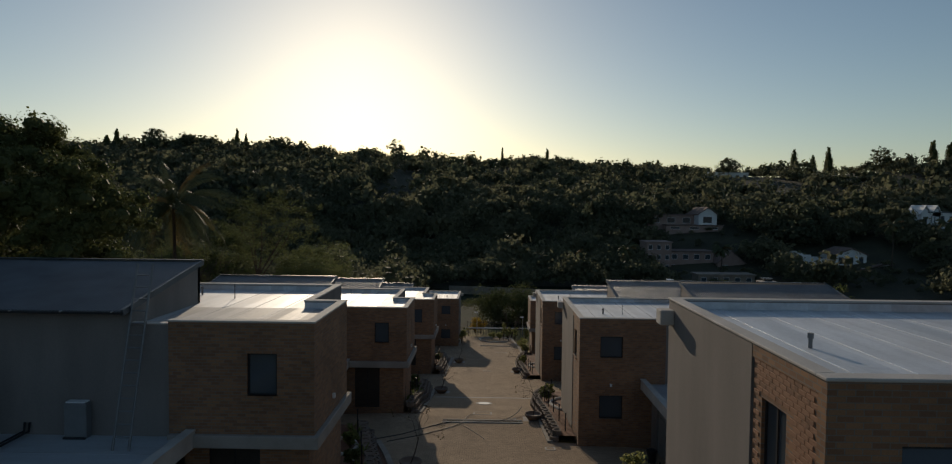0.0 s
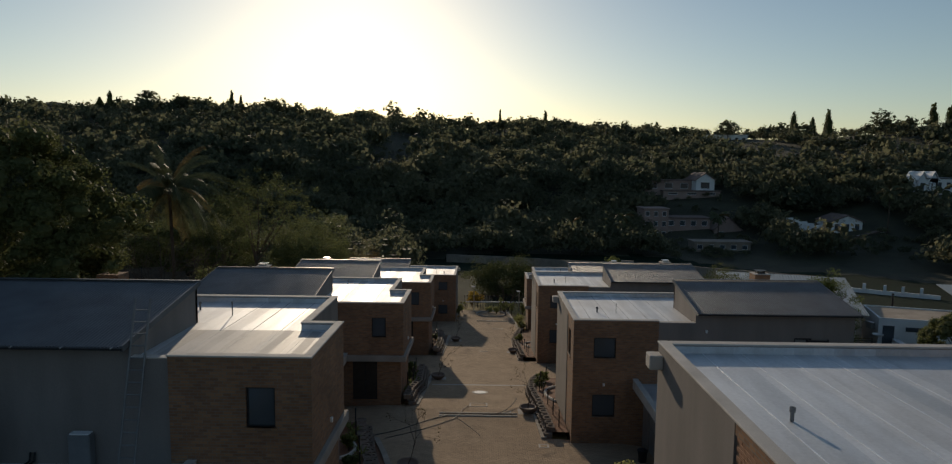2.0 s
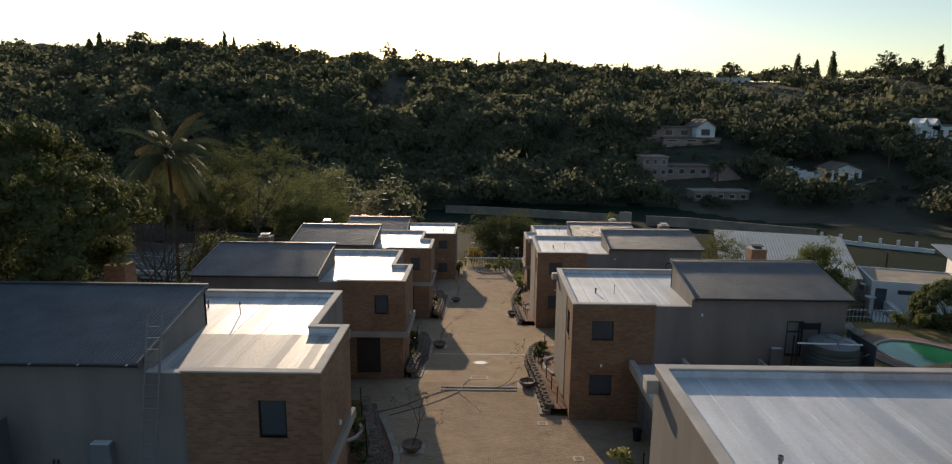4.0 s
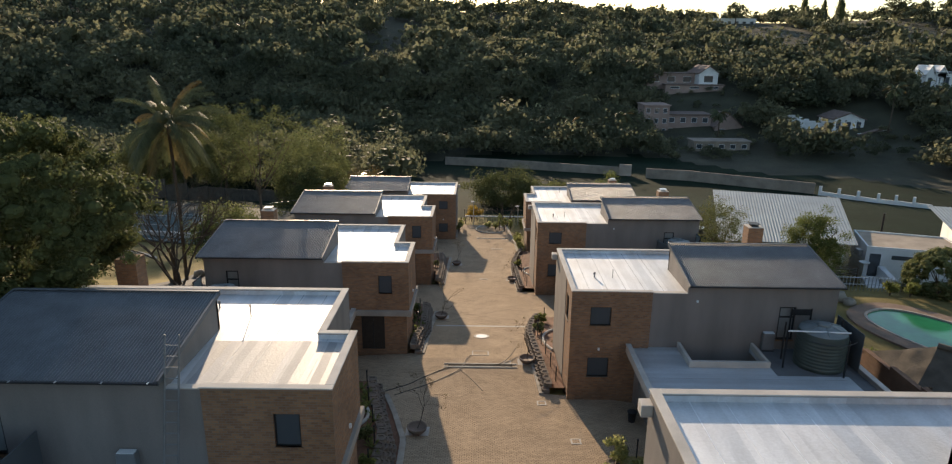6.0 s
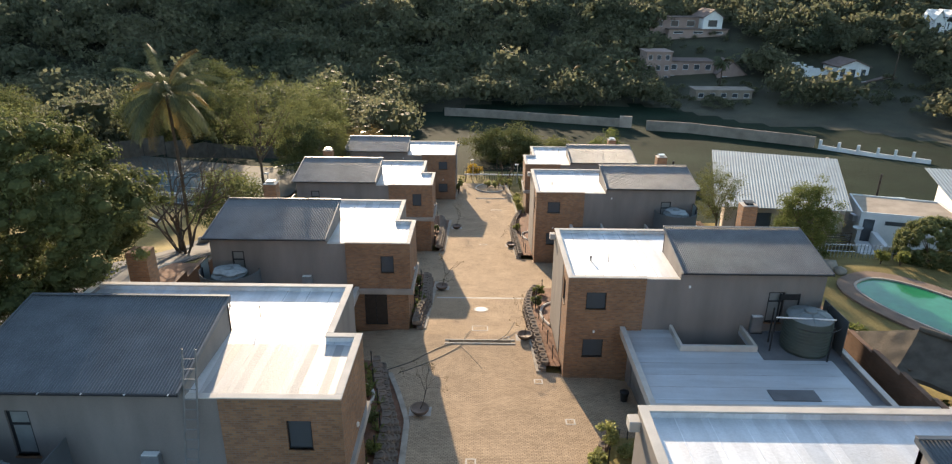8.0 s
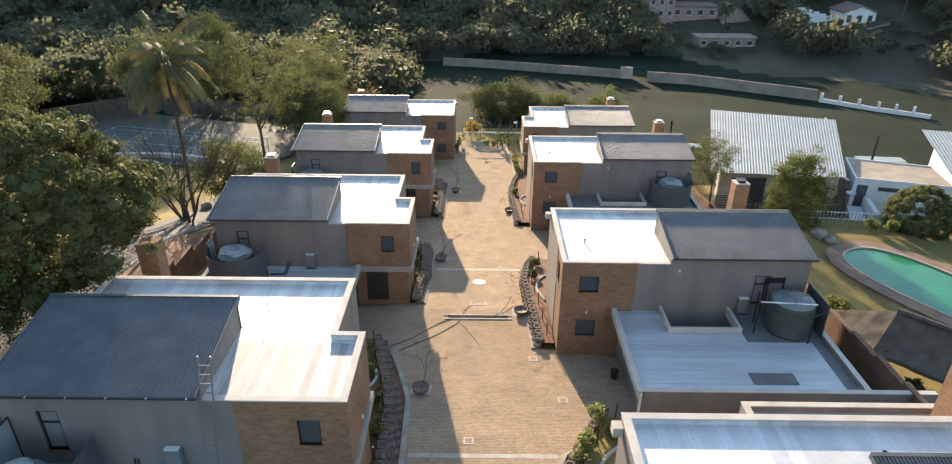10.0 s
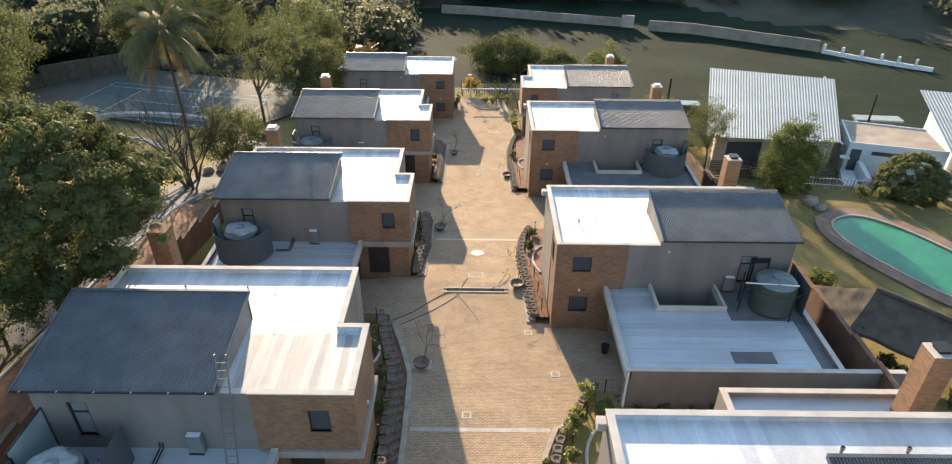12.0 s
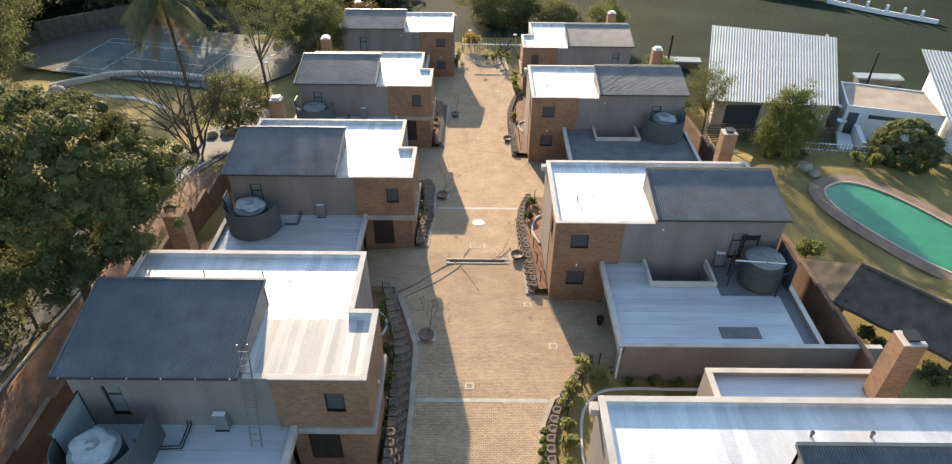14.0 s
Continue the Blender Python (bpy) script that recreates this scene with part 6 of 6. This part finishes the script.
def court_fence(pts, h):
    t = thing("court_fence", "grey screen fence behind the tennis court", "fence")
    for a, b in zip(pts, pts[1:]):
        a, b = Vector(a), Vector(b)
        k = max(1, int((b - a).length / 3))
        for i in range(k):
            p, q = a + (b - a) * i / k, a + (b - a) * (i + 1) / k
            d = (q - p).normalized()
            n = Vector((-d.y, d.x)) * 0.03
            z = gz(*p)
            part("screen_panel", shear_box([tuple(p - n), tuple(q - n), tuple(q + n), tuple(p + n)], z, z + h), THATCH, t)
            bm = bmesh.new()
            bm_tube(bm, [(p.x, p.y, z - 0.3), (p.x, p.y, z + h + 0.2)], 0.06, 6)
            part("post", bm, BLACK, t)


court_fence([(-62, 84), (-43, 99.5), (-22, 93), (-18, 84)], 2.8)


def curved_wall(pts, h, label):
    bm = bmesh.new()
    rows = []
    for i in range(25):
        f = i / 24 * (len(pts) - 1)
        k = min(int(f), len(pts) - 2)
        p0, p1, p2, p3 = [Vector(pts[min(max(j, 0), len(pts) - 1)]) for j in (k - 1, k, k + 1, k + 2)]
        u = f - k
        p = 0.5 * ((2 * p1) + (p2 - p0) * u + (2 * p0 - 5 * p1 + 4 * p2 - p3) * u * u + (3 * p1 - p0 - 3 * p2 + p3) * u ** 3)
        z = gz(p.x, p.y)
        rows.append([bm.verts.new(v) for v in ((p.x, p.y - 0.25, z - 0.5), (p.x, p.y - 0.25, z + h), (p.x, p.y + 0.35, z + h), (p.x, p.y + 0.35, z - 0.5))])
    for p, q in zip(rows, rows[1:]):
        for k in range(3):
            bm.faces.new((p[k], p[k + 1], q[k + 1], q[k]))
    bm.faces.new(rows[0])
    bm.faces.new(rows[-1][::-1])
    tagged(part("curved_wall", bm, CONCRETE), label, "wall", kind="structure")


curved_wall([(-50.6, 71.2), (-48.2, 73.6), (-44.3, 75.0), (-38.5, 75.0), (-33, 73.8), (-29.9, 71.9)], 0.7, "low curved pale concrete seat wall")
curved_wall([(-44.7, 69.2), (-41, 68.7), (-38, 67.7), (-34.6, 65.1)], 0.1, "curved pale garden path edge")


# ---- trees of the gardens ----
def bare_tree(x, y, h, seed, label, leaves=None, depth=4, stems=4):
    g = np.random.default_rng(seed)
    t = thing("bare_tree", label, "tree")
    z = gz(x, y)
    bm = bmesh.new()
    tips = []
    for i in range(stems):
        a = i * 6.28 / stems + g.random()
        limb_mesh(bm, Vector((x + 0.15 * math.cos(a), y + 0.15 * math.sin(a), z - 0.2)), (0.4 * math.cos(a), 0.4 * math.sin(a), 1), h * 0.42, 0.13, depth, g, 0.42, tips)
    part("limb", bm, BARK, t)
    if leaves:
        v, f = leaf_quads([tuple(p) for p in tips], [0.35] * len(tips), 14, 0.07, 0.9, seed, core=0)
        mesh_np("leaves", v, f, leaves, t)


bare_tree(-25.4, 51.0, 8.6, 401, "leafless many-stemmed tree beside the garden wall")
bare_tree(-26.6, 52.6, 7.6, 402, "leafless many-stemmed tree on the dry lawn")
tree(22.2, 57.6, 3.4, (21.7, 57.6, -2.4), (2.3, 2.2, 2.7), 230, 0.45, 70, 0.045, LEAF_OLIVE, "thin-leaved wispy tree beside the sheet roof", 403, shell=0.25, slim=0.4)
bare_tree(3.2, 84.8, 3.6, 404, "leafless young tree at the drive's end", None, 3, 2)


def palm(x, y, h, seed, n=44, length=5.0, label="tall feather palm with drooping fronds"):
    g = np.random.default_rng(seed)
    z = gz(x, y)
    t = thing("palm_tree", label, "palm tree", "palms")
    bm = bmesh.new()
    bm_tube(bm, [(x, y, z - 0.3), (x + 0.15, y, z + h * 0.5), (x, y, z + h)], 0.17, 10, 0.12)
    part("trunk", bm, BARK, t)
    for i in range(n):
        a, up = i * 2.4, g.uniform(-0.25, 1.35)
        L = length * g.uniform(0.8, 1.1)
        pts, p, d = [], np.array([x, y, z + h]), np.array([math.cos(a) * math.cos(up), math.sin(a) * math.cos(up), math.sin(up)])
        for k in range(12):
            pts.append(p.copy())
            d = d + np.array([0, 0, -0.16])
            d /= np.linalg.norm(d)
            p = p + d * L / 11
        vs = []
        for k in range(1, 11):
            for m in (0.0, 0.25, 0.5, 0.75):
                q = pts[k] * (1 - m) + pts[k + 1] * m
                fwd = pts[k + 1] - pts[k]
                fwd /= np.linalg.norm(fwd)
                side = np.cross(fwd, [0, 0, 1.0])
                side /= np.linalg.norm(side) + 1e-6
                ll = 0.7 * math.sin(math.pi * (0.12 + 0.8 * (k + m) / 12))
                for sgn in (-1, 1):
                    e = q + side * sgn * ll * 0.8 + fwd * ll * 0.5 + np.array([0, 0, -ll * 0.75])
                    w = fwd * 0.045
                    vs += [q - w, q + w, e + w * 0.3, e - w * 0.3]
        v = np.array(vs)
        mesh_np("frond", v, np.arange(len(v)).reshape(-1, 4), LEAF_PALM if i % 9 else LEAF_DRY, t)


palm(-26.8, 55.2, 6.5 - gz(-26.8, 55.2), 501, 52, 5.3)
for i, a in enumerate([
    (-27, 58, 2.2, (-22.8, 55.6, -3.2), (2.9, 2.8, 2.7), LEAF_DARK, "dense dark garden tree beside the wall"),
    (-20, 78, 3, (-20, 78, -4.2), (3.6, 3.6, 4.4), LEAF_OLIVE, "tall thin-crowned tree near the court"),
    (-24, 82, 3, (-24, 83, -3.5), (3.4, 3.4, 4.6), LEAF_OLIVE, "tall light-crowned tree near the court"),
    (-15, 83, 2, (-15, 84, -5.6), (2.4, 2.4, 2.8), LEAF_DRY, "autumn-leaved tree behind the houses"),
    (-56, 66, 4, (-56, 67, -1.0), (6.5, 6, 5.5), LEAF_DARK, "dark spreading tree at the lawn's edge"),
    (-62, 78, 4, (-62, 79, -2.0), (6.5, 6, 5.5), LEAF_OLIVE, "spreading tree beside the court"),
    (-50, 100, 4, (-50, 101, -4.0), (6.0, 5, 4.2), LEAF_OLIVE, "dome-shaped olive tree behind the court"),
    (-41, 102, 4, (-41, 102, -3.4), (4.3, 4, 6.6), LEAF_OLIVE, "tall pointed tree behind the court"),
    (-26, 101, 4, (-26, 102, -5.5), (4.5, 5, 5.5), LEAF_DARK, "dark tree behind the court"),
    (4, 100, 1, (4, 101, -9.2), (5.5, 3.5, 2.8), LEAF_OLIVE, "broad low olive-green bush at the field's edge"),
    (12, 99, 1, (12, 99, -9.6), (3.2, 3.0, 2.2), LEAF_OLIVE, "low light green bush at the field's edge"),
    (17.5, 90, 1, (17.5, 90, -7.6), (2.8, 2.8, 3.0), LEAF_UPRIGHT, "light green tree behind the end house"),
    (20.5, 72, 1, (20.8, 72, -7.2), (2.2, 3.2, 2.2), LEAF_UPRIGHT, "light green bush beside the boundary"),
    (-30, 25, 4, (-30, 24, 1.0), (5.5, 5.5, 4.5), LEAF_DARK, "dark evergreen tree beyond the garden wall"),
    (56, 58, 2, (56, 48, -5), (4, 4, 4), LEAF_DARK, "dark tree beyond the pool"),
    (-43, 42, 4, (-43, 42, 0.0), (6.0, 6.5, 4.5), LEAF_OLIVE, "dark evergreen tree at the garden's edge"),
]):
    x, y, th, c, r, m, lab = a
    tree(c[0], c[1] - 0.3, th, c, r, int(22 * r[0] * r[2] ** 0.5 + 30), 0.27 * r[0] ** 0.8 + 0.2, 110, 0.065 + 0.008 * r[0], m, lab, 600 + i)
tree(-20.3, 57.5, 9.0, (-19.5, 57.5, 4.8), (4.2, 3.4, 3.6), 170, 0.6, 60, 0.06, LEAF_OLIVE, "tall slender tree with a thin wispy crown", 650, shell=0.3, slim=0.3)
for i, (x, y, h) in enumerate(((2.4, 82.6, 2.3), (3.0, 82.2, 1.7), (3.8, 82.2, 1.6), (5.2, 81.6, 1.7), (5.9, 82.4, 2.0), (0.9, 83.6, 0.6), (1.9, 83.2, 0.6))):
    shrub(x, y, 0.36 if h > 1 else 0.5, h, LEAF_BED, "slender grey-green young conifer in the end bed" if h > 1 else "low grey-green plant in the oval bed", 700 + i, 16)
for i, (x, y, h) in enumerate(((4.4, 70.6, 0.9), (4.35, 72.2, 1.1), (4.3, 73.8, 1.2), (4.3, 75.4, 1.1))):
    shrub(x, y, 0.5, h, LEAF_BED, "pale green hedge shrub beside the last house", 720 + i, 16)
for i, (x, y, h) in enumerate(((-1.4, 88.6, 2.3), (-0.6, 88.9, 1.8))):
    shrub(x, y, 0.8, h, LEAF_YELLOW, "bright yellow-leaved shrub at the end fence", 730 + i, 18)
for i, (x, y) in enumerate(((-2.9, 80.2), (-2.8, 82.0), (-2.6, 84.0))):
    shrub(x, y, 0.4, 1.3, LEAF_BED, "thin pale shrub beside the last house", 740 + i, 12)


def cypress(x, y, h, r, seed, label="tall dark cypress on the ridge"):
    t = thing("cypress", label, "tree", "ridge cypresses")
    z = gz(x, y)
    bm = bmesh.new()
    bm_tube(bm, [(x, y, z - 0.5), (x, y, z + h * 0.5)], 0.3, 6, 0.1)
    part("trunk", bm, BARK, t)
    n = 26
    g = np.random.default_rng(seed)
    c = [(x + g.normal() * r * 0.12, y + g.normal() * r * 0.12, z + h * (0.08 + 0.9 * i / n)) for i in range(n)]
    rad = [r * (1 - (i / n) ** 1.7) * (0.5 + 0.5 * min(1, i / 4)) + 0.12 for i in range(n)]
    v, f = leaf_quads(c, rad, 34, 0.3, 1.2, seed)
    mesh_np("crown", v, f, LEAF_DARK, t)


def at_ridge(px_az, r=392):
    a = radians(px_az)
    return r * math.sin(a), r * math.cos(a)


for i, (az, h, r) in enumerate(((-29.8, 13, 2.2), (-30.5, 10, 3), (-21.1, 15, 2), (-20.4, 12, 1.6), (1.3, 13, 1.0), (5.2, 12, 1.8), (25.0, 16, 3.0), (26.3, 12, 2.6), (27.4, 16, 2.8), (34.0, 17, 3.2), (35.0, 16, 3.0))):
    x, y = at_ridge(az)
    cypress(x, y, h, r, 800 + i)
for i, (az, h, r, sh) in enumerate(((30.9, 12, 7, 0.3), (-8.0, 12, 7, 0.3), (20.2, 9, 8, 0.5), (-27.2, 10, 8, 0.5), (-24.8, 8, 6, 0.5), (-17.6, 9, 8, 0.5))):
    x, y = at_ridge(az, 388)
    z = gz(x, y)
    tree(x, y, h * 0.4, (x, y, z + h * 0.75), (r * 0.75, r * 0.75, h * 0.38), 70 if sh < 0.4 else 110, 1.0, 34, 0.3, LEAF_WOODS, "spreading tree standing out on the ridge", 830 + i, shell=sh)
for i, (x, y, h) in enumerate(((104, 168, 11), (119, 170, 9), (62, 172, 7), (36, 168, 8), (22, 160, 7))):
    palm(x, y, h, 860 + i, 20, 3.2, "distant feather palm among the woods")


# ---- houses on the far hillside ----
def villa(x, y, w, d, h, wall_m, roof_m, label, storeys=2, bays=4, gable=0.0, rot=0.0, base=None):
    """A house with window openings on its front, and a flat or gabled roof."""
    z = gz(x, y) - 0.5 if base is None else base
    t = thing("hillside_house", label, "house", "hillside houses", at=(x, y, z))
    t.rotation_euler = (0, 0, rot)
    holes = []
    sh = h / storeys
    for s in range(storeys):
        for b in range(bays):
            a0 = -w / 2 + w * (b + 0.25) / bays
            holes.append((a0, a0 + w * 0.5 / bays, s * sh + sh * 0.3, s * sh + sh * 0.8))
    bm = bmesh.new()
    wall_cells(bm, 1, 0, 0, 0, "v", -d / 2, 0.3, -w / 2, w / 2, -3, h, tuple(holes))
    part("front_wall", weld(bm), wall_m, t)
    for hx in (-w / 2, w / 2 - 0.3):
        part("side_wall", bm_boxes((hx, hx + 0.3, -d / 2 + 0.3, d / 2, -3, h)), wall_m, t)
    part("back_wall", bm_boxes((-w / 2 + 0.3, w / 2 - 0.3, d / 2 - 0.3, d / 2, -3, h)), wall_m, t)
    for a0, a1, w0, w1 in holes:
        win = part("window", bm_boxes((a0, a1, -d / 2 + 0.1, -d / 2 + 0.16, w0, w0 + 0.1), (a0, a1, -d / 2 + 0.1, -d / 2 + 0.16, w1 - 0.1, w1), (a0, a0 + 0.08, -d / 2 + 0.1, -d / 2 + 0.16, w0 + 0.1, w1 - 0.1), (a1 - 0.08, a1, -d / 2 + 0.1, -d / 2 + 0.16, w0 + 0.1, w1 - 0.1)), WHITE, t)
        part("pane", bm_boxes((a0, a1, -d / 2 + 0.12, -d / 2 + 0.14, w0 + 0.1, w1 - 0.1)), GLASS, win)
    if gable:
        bm = bmesh.new()
        ps = [(-w / 2 - 0.4, h - 0.15), (0, h + gable), (w / 2 + 0.4, h - 0.15), (w / 2 + 0.4, h - 0.4), (0, h + gable - 0.3), (-w / 2 - 0.4, h - 0.4)]
        a = [bm.verts.new((p, -d / 2 - 0.4, q)) for p, q in ps]
        b = [bm.verts.new((p, d / 2 + 0.4, q)) for p, q in ps]
        for q in (a, b):
            bm.faces.new((q[0], q[1], q[4], q[5]))
            bm.faces.new((q[1], q[2], q[3], q[4]))
        for i in range(6):
            bm.faces.new((a[i], a[(i + 1) % 6], b[(i + 1) % 6], b[i]))
        part("pitched_roof", bm, roof_m, t)
        bm = bmesh.new()
        q = [bm.verts.new((p, yy, r)) for yy in (-d / 2, -d / 2 + 0.3) for p, r in ((-w / 2, h), (w / 2, h), (0, h + gable - 0.35))]
        for f in ((0, 1, 2), (5, 4, 3), (0, 3, 4, 1), (1, 4, 5, 2), (2, 5, 3, 0)):
            bm.faces.new([q[i] for i in f])
        part("gable", bm, wall_m, t)
    else:
        part("flat_roof", bm_boxes((-w / 2 - 0.3, w / 2 + 0.3, -d / 2 - 0.3, d / 2 + 0.3, h, h + 0.35), bevel=0.05), roof_m, t)


villa(48.5, 187, 7, 8, 8.4, PINK, PINK, "pink plastered block of a hillside house", 3, 3, base=-11.6)
villa(58, 188.5, 12.5, 8, 6.0, PINK, TILE, "pink hillside house with wide glazed front", 2, 4, base=-11.8)
villa(68.2, 186, 7.5, 9, 3.6, PINK, TILE, "pink hillside house wing under a tiled gable", 1, 2, 3.4, base=-12.0)
villa(70.3, 214, 5.8, 12, 4.2, WHITE, TILE, "white gabled house among the woods", 1, 1, 2.2, base=0.6)
villa(60, 217, 15, 9, 3.6, PINK, TILE, "long tile-roofed house among the woods", 1, 3, 0, base=0.6)
villa(66, 209, 18, 3, 1.6, PINK, TILE, "pink terrace building below the gabled house", 1, 3, base=-0.6)
villa(96.5, 177, 8, 8, 4.0, WHITE, TILE, "white house with a shallow tiled gable", 1, 3, 1.6, base=-9.0)
villa(104, 174, 13, 9, 3.0, WHITE, TILE, "long tile-roofed white house on the slope", 1, 4, 1.4, base=-11.5)
villa(135, 195, 13, 8, 4.4, WHITE, SLATE_ROOF, "white house with dark roof and arched front", 1, 5, 0, base=1.6)
villa(127.4, 194, 2.4, 6, 4.6, WHITE, WHITE, "white pointed gable bay", 1, 1, 2.4, base=1.2)
villa(130.6, 194, 2.4, 6, 4.6, WHITE, WHITE, "white pointed gable bay", 1, 1, 2.4, base=1.2)
villa(60, 165, 14, 5, 2.4, FIELDWALL, FIELDWALL, "low dark beige terrace building in the trees", 1, 5)
villa(132, 372, 28, 10, 5.5, WHITE, WHITE, "long white flat-roofed house on the ridge", 1, 7, base=20.6)
villa(178, 372, 24, 10, 4.6, WHITE, CONCRETE, "long white low house on the ridge", 1, 6, base=18.2)
villa(-37, 322, 13, 8, 2.8, WHITE, WHITE, "small white building among the hillside trees", 1, 4, base=15.2)
villa(-232, 356, 26, 10, 9, BEIGE, TILE, "large tile-roofed house high on the hill", 2, 5, 2.5, base=28.5)
for i in range(7):
    ob = part("stepped_wall", bm_boxes((82 + 1.9 * i, 83.9 + 1.9 * i, 176.6, 177.0, -9.5, -4.6 - 0.5 * i)), WHITE)
    tagged(ob, "white stepped garden wall section on the slope", "wall", "stepped walls")

# ---- bricks of the nearest corner panel ----
panel = next(o for o in bpy.data.objects if o.name.startswith("corner_wall") and o.parent and abs(o.bound_box[0][1] - 8.40) < 0.1)
me = bpy.data.meshes.new("brick")
bm = bm_boxes((-0.012, 0.03, 0.006, 0.224, 0.006, 0.077), bevel=0.005)
bm.to_mesh(me)
bm.free()
BRICK_PIECE = mat("single_brick", (0.22, 0.11, 0.06), 0.85, scale=9, amount=0.45, fine=60, bump=0.4, spread=0.9)
me.materials.append(BRICK_PIECE)
for c in range(27):
    z = 4.78 - 0.225 - 0.083 * (c + 1)
    y = 8.41 - (0.115 if c % 2 else 0.0)
    while y < 10.28:
        inside = 9.28 - 0.2 < y < 10.23 and 4.78 - 2.2 < z < 4.78 - 0.78
        if not inside and y > 8.33 and y + 0.23 < 10.55:
            ob = new("brick", me)
            ob.location = (4.48, y, z)
            ob.parent = panel
        y += 0.23
